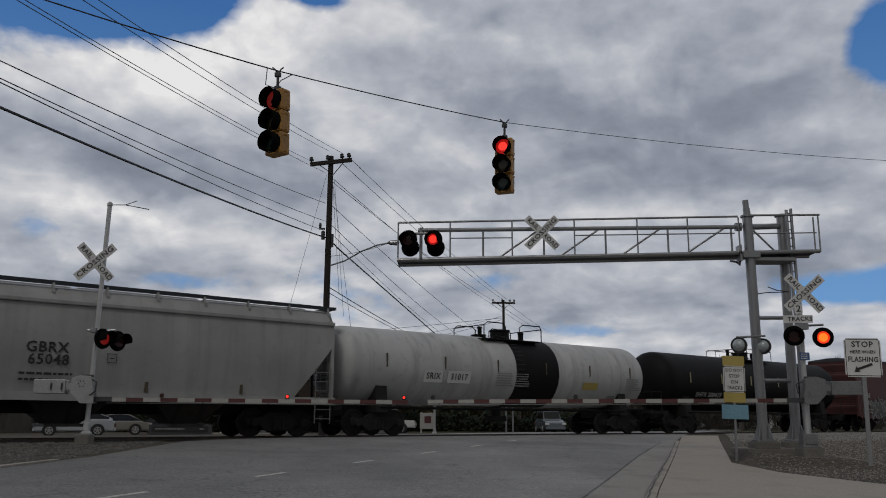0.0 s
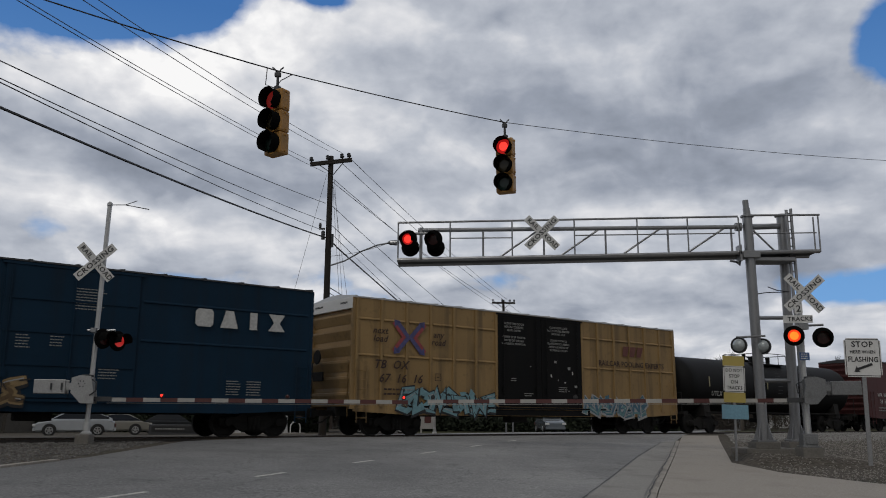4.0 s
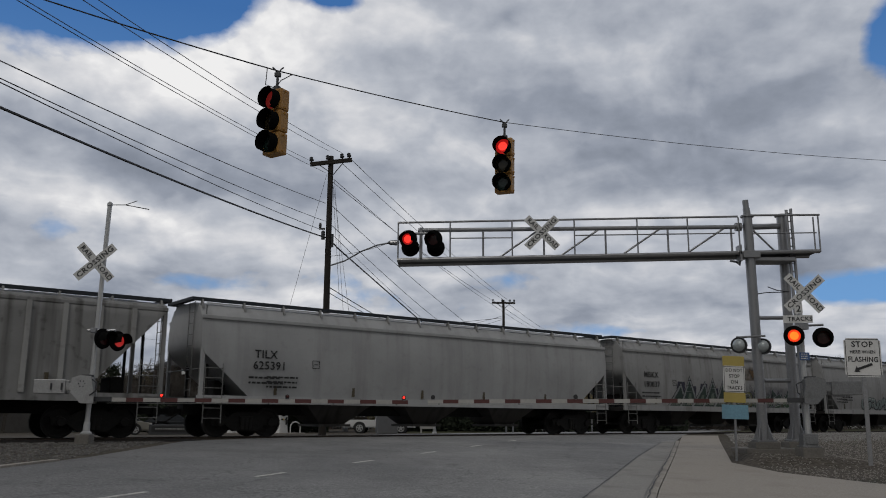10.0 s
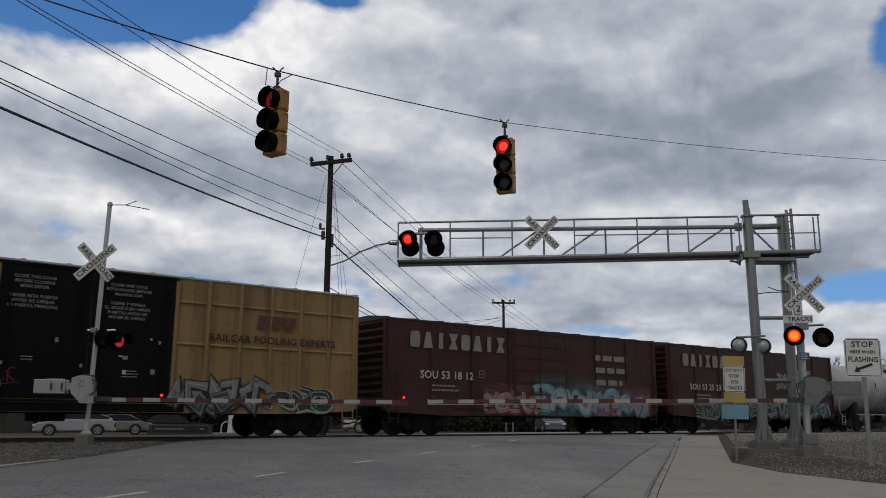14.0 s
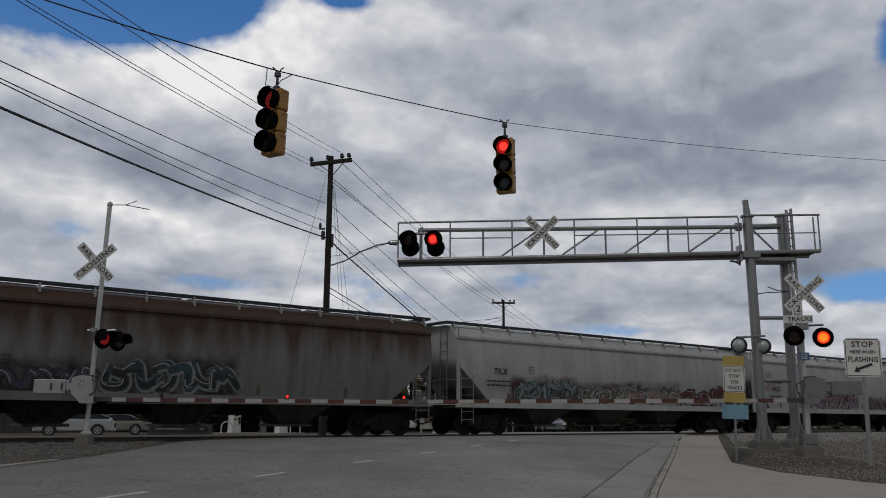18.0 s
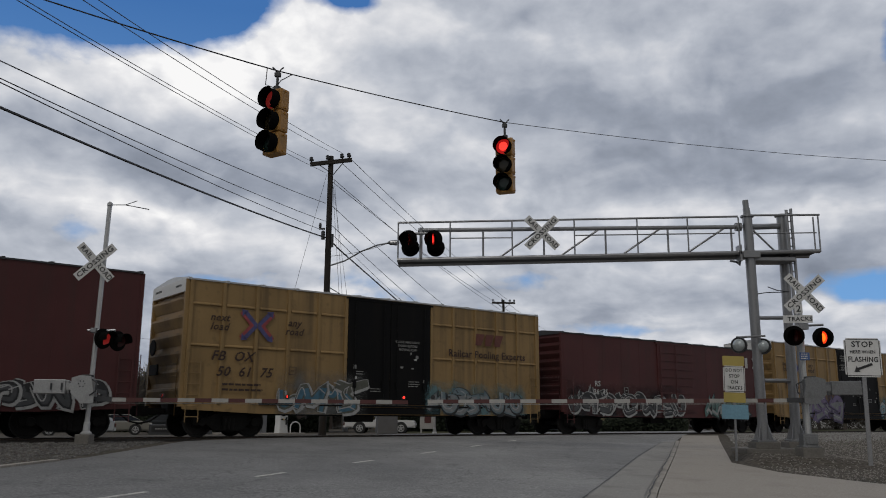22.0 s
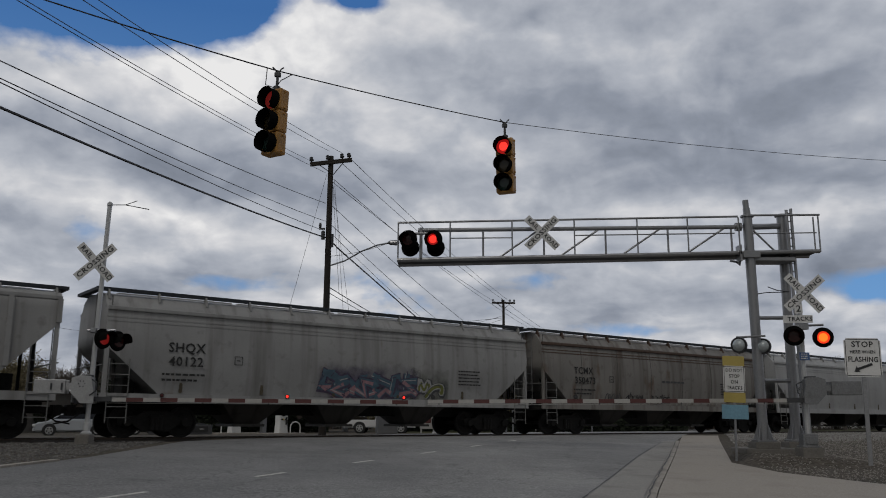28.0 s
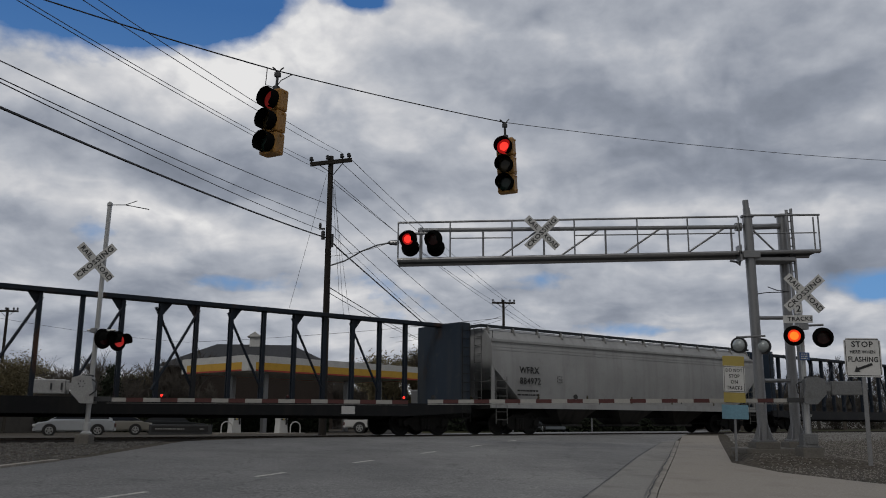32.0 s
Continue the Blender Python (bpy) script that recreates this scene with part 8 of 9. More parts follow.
r, L = hopper(356.1, 375.6, PALE, "pale grey covered hopper with dark green graffiti", 4.23)
marks(r, L, (("TILX", 0.38, 2.27, 2.73, B_), ("621656", 0.38, 2.45, 2.30, B_)), -HALF - 0.02)
graffiti(r, -L / 2 + 4.5, -L / 2 + 11.5, 1.34, 2.3, GREEN_SP, BLACK_SP, 24, -HALF - 0.01, None, "round")
graffiti(r, -L / 2 + 9.9, -L / 2 + 11.2, 2.6, 3.6, plain("brown_red_spray", (0.07, 0.035, 0.032)), plain("grey_patch", (0.20, 0.21, 0.22)), 25, -HALF - 0.01, None, "round", DARK_MIST)
graffiti(r, -L / 2 + 12.0, -L / 2 + 15.0, 1.4, 2.1, PALE, BLACK_SP, 26, -HALF - 0.01, None, "scrawl")
graffiti(r, -L / 2 + 15.2, -L / 2 + 17.4, 1.4, 2.0, None, BLACK_SP, 85, -HALF - 0.01, None, "scrawl")
graffiti(r, -L / 2 + 18.0, -L / 2 + 19.0, 3.1, 3.6, None, BLACK_SP, 86, -HALF - 0.01, None, "scrawl")
r, L = hopper(376.5, 395.3, RUSTY, "grey covered hopper with broad rust stains", 4.27)
marks(r, L, (("NAHX", 0.32, 2.1, 2.46, B_), ("580740", 0.32, 2.2, 2.06, B_)), -HALF - 0.02)
graffiti(r, -L / 2 + 2.7, -L / 2 + 6.3, 1.34, 2.2, plain("plum_spray", (0.06, 0.045, 0.08)), BLACK_SP, 27, -HALF - 0.01, None, "round", DARK_MIST)
graffiti(r, -L / 2 + 6.8, -L / 2 + 10.7, 1.34, 2.45, plain("deep_teal_spray", (0.022, 0.048, 0.06)), SILVER, 28, -HALF - 0.01, BLACK_SP, "round", DARK_MIST)
r, L = hopper(396.6, 416.1, PALE, "pale grey covered hopper with red graffiti", 4.23)
marks(r, L, (("TILX", 0.34, 2.24, 2.55, B_),), -HALF - 0.02)
graffiti(r, -L / 2 + 3.0, -L / 2 + 6.6, 1.34, 2.3, plain("blue_grey_spray", (0.13, 0.18, 0.20)), BLACK_SP, 29, -HALF - 0.01, SHADE_SP, "wild", MAROON_MIST)
graffiti(r, -L / 2 + 6.8, -L / 2 + 10.4, 1.34, 2.2, OLIVE_SP, WHITE_SP, 30, -HALF - 0.01, None, "round", MAROON_MIST)
graffiti(r, -L / 2 + 10.2, -L / 2 + 14.0, 1.34, 2.3, OLIVE_SP, WHITE_SP, 31, -HALF - 0.01, PINK_SP, "round", DARK_MIST)
graffiti(r, -L / 2 + 14.2, -L / 2 + 18.0, 1.34, 2.3, DARKRED_SP, BLACK_SP, 32, -HALF - 0.01, SILVER, "wild")
r, L = hopper(417.1, 436.6, PALE, "clean pale covered hopper with crimson graffiti", 4.25)
marks(r, L, (("ARSX", 0.36, 2.36, 2.78, B_), ("4527", 0.36, 2.25, 2.36, B_)), -HALF - 0.02)
graffiti(r, -L / 2 + 0.5, -L / 2 + 2.0, 2.2, 3.4, PALE, PINK_SP, 33, -HALF - 0.01, None, "scrawl")
graffiti(r, -L / 2 + 17.2, -L / 2 + 19.2, 2.6, 3.5, None, DARKRED_SP, 87, -HALF - 0.01, None, "scrawl")
graffiti(r, -L / 2 + 4.0, -L / 2 + 11.4, 1.34, 2.2, plain("wine_spray", (0.10, 0.025, 0.032)), WHITE_SP, 34, -HALF - 0.01, PURPLE_SP, "wild", MAROON_MIST)
graffiti(r, -L / 2 + 13.0, -L / 2 + 17.0, 1.34, 2.1, SHADE_SP, PINK_SP, 35, -HALF - 0.01, BLACK_SP, "wild", DARK_MIST)
r, L = boxcar(437.9, 453.45, 5.0, BROWN, "dark brown high boxcar with silver graffiti", (0.331, 0.506), None, 0, True, 5, 1, 3, M["dark_steel"], None, (4.0,))
marks(r, L, (("CO  ER", 0.36, 1.55, 2.58, W_), ("10  16  15", 0.36, 1.9, 2.13, W_)))
graffiti(r, -L / 2 + 1.2, -L / 2 + 7.4, 0.78, 2.08, BROWN, plain("bright_silver_spray", (0.27, 0.28, 0.285)), 36, -HALF - 0.056, None, "maze")
graffiti(r, -L / 2 + 0.1, -L / 2 + 0.9, 3.4, 3.9, None, SILVER, 88, -HALF - 0.056, None, "scrawl")
for x in (12.28, 14.44):
    part("yellow_mark", box(nb(), -L / 2 + x - 0.09, -L / 2 + x + 0.09, -HALF - 0.02, -HALF + 0.01, 1.32, 1.72), M["sign_yellow"], r, "small yellow painted mark")
notice(r, -L / 2 + 7.4, 4.15, ("CLOSE AND LOCK", "DOOR BEFORE", "MOVING CAR"), -HALF - 0.06)
stencil_rows(r, L, 41, ((4.4, 2.7, 0.4, 1), (5.2, 2.9, 0.4, 4), (6.0, 2.9, 0.3, 2), (11.8, 2.3, 0.6, 4), (12.8, 2.3, 0.6, 4)))
r, L = boxcar(454.8, 470.3, 5.0, MAROON, "dark red high boxcar with white graffiti along its sill", (0.42, 0.62), None, 0, True, 6, 1, 3, M["dark_steel"])
marks(r, L, (("NO  KL", 0.36, 1.25, 2.52, W_), ("57  05  99", 0.36, 1.7, 1.96, W_)))
graffiti(r, -L / 2 + 1.6, -L / 2 + 6.0, 0.78, 1.95, SHADE_SP, SILVER, 37, -HALF - 0.056, BLACK_SP, "wild", GREY_MIST)
graffiti(r, -L / 2 + 6.2, -L / 2 + 14.8, 0.78, 1.85, BLACK_SP, WHITE_SP, 38, -HALF - 0.056, SHADE_SP, "round")
stencil_rows(r, L, 43, ((5.2, 2.9, 0.4, 1), (6.9, 2.9, 0.3, 4), (9.6, 3.3, 0.8, 3)))
yellow_car(471.85, 487.2, ("FB  OX", "50 61 75"), "short yellow boxcar with black doors and grey graffiti", 45, ((3.4, 6.5, 0.75, 2.1, OLIVE_SP, WHITE_SP, BLUE_SP, "round", GREY_MIST), (9.6, 14.4, 0.8, 1.9, plain("blue_grey_spray", (0.13, 0.18, 0.20)), BLACK_SP, SILVER, "round", TEAL_MIST)), ("Railcar Pooling Experts", ""))
r, L = boxcar(488.8, 504.1, 4.40, MAROON, "maroon boxcar with white block letters and ring-shaped graffiti", (0.42, 0.602), None, 0, False, 9, 1, 7, M["dark_steel"])
marks(r, L, (("RS", 0.34, 2.1, 2.22, W_), ("36  45", 0.34, 2.3, 1.85, W_)))
block_letters(r, M[W_], -L / 2 + 12.1, 3.4, 0.52, 0.55, 4, 0.27, -HALF - 0.06)
graffiti(r, -L / 2 + 0.3, -L / 2 + 8.2, 0.8, 2.05, BLACK_SP, WHITE_SP, 40, -HALF - 0.056, SHADE_SP, "round", DARK_MIST)
graffiti(r, -L / 2 + 10.2, -L / 2 + 13.8, 0.8, 1.9, plain("sea_green_spray", (0.10, 0.18, 0.17)), BLACK_SP, 41, -HALF - 0.056, WHITE_SP, "wild")
yellow_car(505.6, 524.2, ("TB  OX", "64 07 02"), "yellow boxcar with black double doors and violet graffiti", 47, ((3.4, 6.9, 0.75, 2.4, PURPLE_SP, plain("dark_violet_spray", (0.05, 0.04, 0.08)), SILVER, "wild", misty("thin_lilac_spray", (0.10, 0.085, 0.14), 0.7)), (12.0, 16.2, 0.8, 2.1, WHITE_SP, BLACK_SP, LIGHT_BLUE_SP, "round", TEAL_MIST)))
r, L = tank_car(524.5, 541.6, BLACK, "black tank car with a white painted end", 1.46, 2.50, None, M["white_wall"])
tank_marks(r, L, 1.46, 2.50, "DPRX 258545", 4.0, "stencil_white", 0.36, 2.12)
tank_placards(r, 1.46, 2.50)
r, L = tank_car(542.9, 559.8, GREYBLACK, "faded grey-black tank car with pale lettering", 1.46, 2.50)
tank_marks(r, L, 1.46, 2.50, "UTLX 672300", 3.3, "faint_stencil", 0.36, 2.12)
r, L = hopper(561.45, 578.3, BEIGE, "rust-stained beige covered hopper with ribbed sides", 4.16, 16, 2.0, 3.4, 3)
marks(r, L, (("CR  DX", 0.34, 3.1, 2.76, B_), ("14", 0.34, 3.4, 2.36, B_)), -HALF - 0.07)
r, L = hopper(579.6, 596.5, WORN, "stained pale covered hopper with ribbed panels", 4.16, 13, 2.0, 3.3, 3)
r, L = hopper(597.8, 615.0, WORN, "worn grey covered hopper with blue and pink graffiti", 4.27, beads=True)
marks(r, L, (("SHQX", 0.42, 2.5, 2.76, B_), ("40122", 0.42, 2.5, 2.33, B_)), -HALF - 0.02)
graffiti(r, -L / 2 + 7.4, -L / 2 + 11.4, 1.34, 2.4, plain("dull_blue_spray", (0.06, 0.11, 0.15)), plain("plum_spray", (0.06, 0.045, 0.08)), 42, -HALF - 0.01, PINK_SP, "wild", misty("thin_lilac_spray", (0.10, 0.085, 0.14), 0.7))
graffiti(r, -L / 2 + 11.5, -L / 2 + 12.8, 1.34, 2.3, WHITE_SP, SHADE_SP, 43, -HALF - 0.01, LIME_SP, "round", MOSS_MIST)
bars(r, M[B_], -L / 2 + 13.5, 2.5, -HALF - 0.006, 1.3, 5, 0.13, 0.05, 7, "stencil")
r, L = hopper(615.95, 632.8, GRIMY, "grimy grey covered hopper with rust-brown top rails and black scrawl", 4.27, beads=True, rail_paint=plain("rust_brown_rail", (0.075, 0.045, 0.03)))
marks(r, L, (("TCMX", 0.42, 2.5, 2.76, B_), ("350473", 0.42, 2.6, 2.33, B_)), -HALF - 0.02)
for a, b, seed in ((4.0, 5.1, 44), (5.3, 6.7, 61), (7.0, 8.7, 62)):
    graffiti(r, -L / 2 + a, -L / 2 + b, 1.36, 1.9, GRIMY, BLACK_SP if seed != 44 else SHADE_SP, seed, -HALF - 0.01, None, "scrawl")
bars(r, SHADE_SP, -L / 2 + 8.0, 2.5, -HALF - 0.006, 2.0, 1, 0.12, 0.09, 17, "stencil")
bars(r, M[B_], -L / 2 + 12.8, 2.5, -HALF - 0.006, 1.3, 5, 0.13, 0.05, 8, "stencil")
r, L = hopper(634.1, 653.2, PALE, "clean light grey covered hopper with black lettering", 4.25, beads=True)
marks(r, L, (("EQUX", 0.36, 2.3, 2.39, B_), ("630391", 0.36, 2.35, 1.96, B_)), -HALF - 0.02)
yellow_car(654.3, 672.9, ("TB  OX", "66 45 46"), "yellow boxcar with black double doors under dense grey graffiti", 51, ((1.2, 8.4, 0.75, 2.2, SILVER, BLACK_SP, plain("slate_spray", (0.09, 0.115, 0.125)), "wild", TEAL_MIST), (8.4, 18.0, 0.78, 2.2, SHADE_SP, SILVER, plain("slate_spray", (0.09, 0.115, 0.125)), "wild", DARK_MIST)), ("RAILCAR POOLING EXPERTS", ""), 0, TARNISHED)
centerbeam(674.0, 696.9, "empty dark blue centerbeam flatcar with tall bulkheads")
r, L = hopper(698.0, 716.9, PALE, "clean light grey covered hopper with dark lettering", 4.23, beads=True)
marks(r, L, (("WFRX", 0.38, 2.05, 2.65, B_), ("884972", 0.38, 2.1, 2.2, B_)), -HALF - 0.02)
centerbeam(718.5, 741.4, "empty dark blue centerbeam flatcar behind the last hopper")


# ------------------------------------------------------------ beyond the tracks
def on_ground(x, y, turn=0.0, lift=0.0):
    return pose(x, y, height(x, y) + lift, 0, 0, turn)


def vehicle(m, kind, colour, label, length=4.7, tall=1.45):
    """A parked car, wagon or pickup: its nose points to -x."""
    root = thing("car" if kind != "pickup" else "pickup_truck", m, label, "car" if kind != "pickup" else "truck", "parked vehicles")
    h, w = length / 2, 0.88
    mat_ = PAINTS.setdefault("car_" + colour[0], surface("car_" + colour[0], colour[1], 0.22, 0.25, 3, 0.03, 0, 0.8, tuple(c * 0.85 for c in colour[1]), 0.3))
    belt = tall * 0.60
    bm = nb()
    low = 0.28 if kind != "pickup" else 0.42
    o = [(-h, low + 0.1), (-h - 0.02, belt * 0.72), (-h + 0.25, belt * 0.88), (-h + length * 0.28, belt), (h - 0.45, belt + 0.02), (h - 0.04, belt * 0.95), (h, low + 0.15), (h - 0.1, low), (-h + 0.15, low)]
    if kind == "pickup":
        o = [(-h, low), (-h, belt * 0.86), (-h + 0.15, belt * 0.97), (-h + length * 0.26, belt), (h, belt), (h, low)]
    prism(bm, o, 1, -w, w)
    bmesh.ops.bevel(bm, geom=[e for e in bm.edges if abs(e.verts[0].co.y - e.verts[1].co.y) < 0.1], offset=0.07, segments=2, affect="EDGES")
    if kind != "pickup":
        for v in bm.verts:
            v.co.y *= 1 - 0.16 * (abs(v.co.x) / h) ** 5 - (0.07 if v.co.z > belt * 0.9 else 0.0)
    part("body", bm, mat_, root, "", True)
    for x in (-h + length * 0.19, h - length * 0.225):
        for s in (-1, 1):
            bm = nb()
            r = 0.37 if kind != "pickup" else 0.43
            prism(bm, [(x + r * math.cos(a * math.pi / 10), r * 0.9 + r * math.sin(a * math.pi / 10)) for a in range(11)] + [(x - r, low), (x + r, low)], 1, s * (w - 0.05), s * (w + 0.006))
            part("wheel_arch", bm, M["black"], root, "dark wheel arch")
    if kind == "sedan":
        c = [(-h + length * 0.25, belt - 0.02), (-h + length * 0.41, tall - 0.07), (-h + length * 0.47, tall - 0.015), (-h + length * 0.60, tall), (-h + length * 0.70, tall - 0.05), (-h + length * 0.89, belt)]
    elif kind == "hatch":
        c = [(-h + length * 0.17, belt - 0.02), (-h + length * 0.38, tall - 0.09), (-h + length * 0.46, tall - 0.01), (-h + length * 0.58, tall), (-h + length * 0.74, tall - 0.08), (-h + length * 0.95, belt + 0.12), (-h + length * 0.96, belt - 0.02)]
    elif kind == "wagon":
        c = [(-h + length * 0.26, belt - 0.02), (-h + length * 0.38, tall - 0.03), (h - 0.5, tall), (h - 0.1, belt)]
    else:
        c = [(-h + length * 0.26, belt - 0.02), (-h + length * 0.36, tall - 0.03), (-h + length * 0.52, tall), (-h + length * 0.56, belt - 0.02)]
    bm = nb()
    prism(bm, c, 1, -w * 0.84, w * 0.84)
    for v in bm.verts:
        v.co.y *= 1 - 0.16 * max(0.0, (v.co.z - belt) / (tall - belt))
    cab = part("cabin", bm, mat_, root)
    bm = nb()
    cz = sum(p[1] for p in c) / len(c)
    cx = sum(p[0] for p in c) / len(c)
    q = [(cx + (x - cx) * 0.88, cz + (z - cz) * 0.72 + 0.01) for x, z in c]
    prism(bm, q, 1, -w * 0.84 - 0.012, w * 0.84 + 0.012)
    for v in bm.verts:
        v.co.y *= 1 - 0.16 * max(0.0, (v.co.z - belt) / (tall - belt))
    part("side_window", bm, M["tinted"], cab, "dark side glass")
    bm = nb()
    (xa, za), (xb, zb) = c[0], c[1]
    v = [bm.verts.new((xa + (xb - xa) * f - 0.02, y, za + (zb - za) * f + 0.015)) for f, y in ((0.15, -w * 0.72), (0.15, w * 0.72), (0.92, w * 0.7), (0.92, -w * 0.7))]
    bm.faces.new(v)
    part("windscreen", bm, M["tinted"], cab, "dark windscreen")
    for x in (-h + length * 0.19, h - length * 0.225):
        for y in (-w + 0.085, w - 0.085):
            r = 0.33 if kind != "pickup" else 0.38
            bm = nb()
            lathe(bm, [(-0.1, r * 0.8), (-0.09, r), (0.09, r), (0.1, r * 0.8)], 20, 1)
            wh = part("wheel", bm, M["rubber"], root, "black tyre", True)
            wh.matrix_basis = pose(x, y, r)
            bm = nb()
            s = -1 if y < 0 else 1
            lathe(bm, [(s * 0.085, r * 0.62), (s * 0.112, r * 0.58), (s * 0.105, r * 0.15)], 14, 1)
            part("rim", bm, M["grime"], wh, "dark wheel barrel")
            bm = nb()
            lathe(bm, [(s * 0.10, r * 0.63), (s * 0.118, r * 0.60), (s * 0.118, r * 0.50), (s * 0.10, r * 0.49)], 16, 1)
            for k in range(5):
                a = k * math.tau / 5 + 0.3
                u, v = Vector((math.cos(a), 0, math.sin(a))), Vector((-math.sin(a), 0, math.cos(a)))
                bm.faces.new([bm.verts.new(u * p + v * q + Vector((0, s * 0.12, 0))) for p, q in ((0, -r * 0.13), (r * 0.52, -r * 0.09), (r * 0.52, r * 0.09), (0, r * 0.13))])
            part("spokes", bm, M["alu"], wh, "pale five-spoke rim")
    for y in (-w + 0.2, w - 0.2):
        bm = nb()
        box(bm, -h - 0.035, -h + 0.1, y - 0.16, y + 0.16, belt * 0.62, belt * 0.76, 0.02)
        part("headlight", bm, M["white_sheet"], root, "pale headlight")
        bm = nb()
        box(bm, h - 0.06, h + 0.03, y - 0.14, y + 0.14, belt * 0.6, belt * 0.82, 0.02)
        part("tail_light", bm, M["gate_red"], root, "dull red tail light")
    for x in (-h - 0.03, h - 0.08):
        bm = nb()
        box(bm, x, x + 0.11, -w * 0.9, w * 0.9, low + 0.02, low + 0.18, 0.02)
        part("bumper", bm, mat_, root)
    if kind == "pickup":
        bm = nb()
        box(bm, -h + length * 0.58, h - 0.06, -w + 0.09, w - 0.09, belt - 0.1, belt + 0.012)
        part("bed", bm, M["black"], root, "dark open bed")
    return root


SILVER_C, TAN_C, DARK_C, WHITE_C, GREY_C = ("silver", (0.50, 0.53, 0.56)), ("tan", (0.30, 0.29, 0.255)), ("dark", (0.03, 0.033, 0.036)), ("white", (0.72, 0.72, 0.71)), ("grey", (0.16, 0.18, 0.20))


def spot_of(p):
    return p[0], p[1]


for p, turn, kind, col, lab, ln, tl in (
        ((-20.66, 48.000, -0.345), 26, "hatch", SILVER_C, "silver parked hatchback beyond the tracks", 4.2, 1.46),
        ((-20.381, 53.000, -0.396), 22, "sedan", TAN_C, "tan parked car behind the silver hatchback", 4.5, 1.3),
        ((-18.047, 57.000, -0.415), 198, "sedan", DARK_C, "dark parked saloon on the forecourt", 4.6, 1.35),
        ((-4.20, 58.000, -0.407), 178, "pickup", WHITE_C, "white pickup truck parked near the filling station", 4.75, 1.55),
        ((8.812, 70.000, -0.409), 95, "wagon", GREY_C, "grey utility vehicle waiting on the road beyond the crossing", 4.6, 1.75),
        ((18.848, 85.000, -0.528), 160, "sedan", WHITE_C, "white car parked far beyond the crossing", 4.6, 1.4),
        ((23.075, 95.000, -0.648), 170, "wagon", GREY_C, "grey car parked far beyond the crossing", 4.6, 1.5),
        ((31.445, 110.000, -0.819), 170, "wagon", SILVER_C, "silver car parked far beyond the crossing", 4.6, 1.5),
        ((14.719, 110.000, -0.966), 80, "sedan", WHITE_C, "white car far down the road", 4.6, 1.45)):
    x, y = spot_of(p)
    # the nose of a car with turn near 0 points to the left of the forecourt
    vehicle(on_ground(x, y, turn), kind, col, lab, ln, tl)


def filling_station():
    c = Vector((-13.810, 60.000, 4.234))
    r_ = Vector((-1.733, 74.000, 4.422))
    ax = Vector((r_.x - c.x, r_.y - c.y, 0))
    ln = ax.length
    turn = math.degrees(math.atan2(ax.y, ax.x))
    z1, z0 = 5.116, 3.995
    zg = height(c.x, c.y)
    root = thing("filling_station_canopy", pose(c.x, c.y, zg, 0, 0, turn), "white flat filling-station canopy with yellow and red bands", "canopy")
    a, b = z0 - zg, z1 - zg
    dp = 8.5
    bm = nb()
    box(bm, 0.05, ln - 0.05, 0.05, dp - 0.05, a + 0.02, b - 0.04)
    part("roof", bm, M["white_wall"], root)
    tallz = b - a
    for name, x0, x1, y0, y1 in (("fascia", 0, ln, -0.05, 0.05), ("fascia", 0, ln, dp - 0.05, dp + 0.05), ("fascia", -0.05, 0.05, 0.05, dp - 0.05), ("fascia", ln - 0.05, ln + 0.05, 0.05, dp - 0.05)):
        bm = nb()
        box(bm, x0, x1, y0, y1, a, b)
        part(name, bm, M["white_wall"], root, "white fascia panel")
        for nm, f0, f1, mm in (("yellow_band", 0.10, 0.56, "canopy_yellow"), ("red_band", 0.0, 0.10, "canopy_red")):
            bm = nb()
            g = 0.012
            inset = 0.6 if x1 - x0 > 1 else 0
            box(bm, x0 - g + inset, x1 + g - inset, y0 - g + (0.7 if not inset else 0), y1 + g - (0.7 if not inset else 0), a - 0.004 + tallz * f0, a + tallz * f1)
            part(nm, bm, M[mm], root)
    for x in (3.2, ln - 3.2):
        for y in (2.2, dp - 2.2):
            bm = nb()
            box(bm, x - 0.18, x + 0.18, y - 0.18, y + 0.18, 0, a + 0.03, 0.02)
            part("column", bm, M["steel"], root)
    for k in range(8):
        bm = nb()
        x, y = 2 + (ln - 4) * (k % 4) / 3, 2.5 + 3.5 * (k // 4)
        box(bm, x - 0.3, x + 0.3, y - 0.3, y + 0.3, a - 0.02, a + 0.02)
        part("soffit_light", bm, M["white_sheet"], root)
    return turn


FT = filling_station()


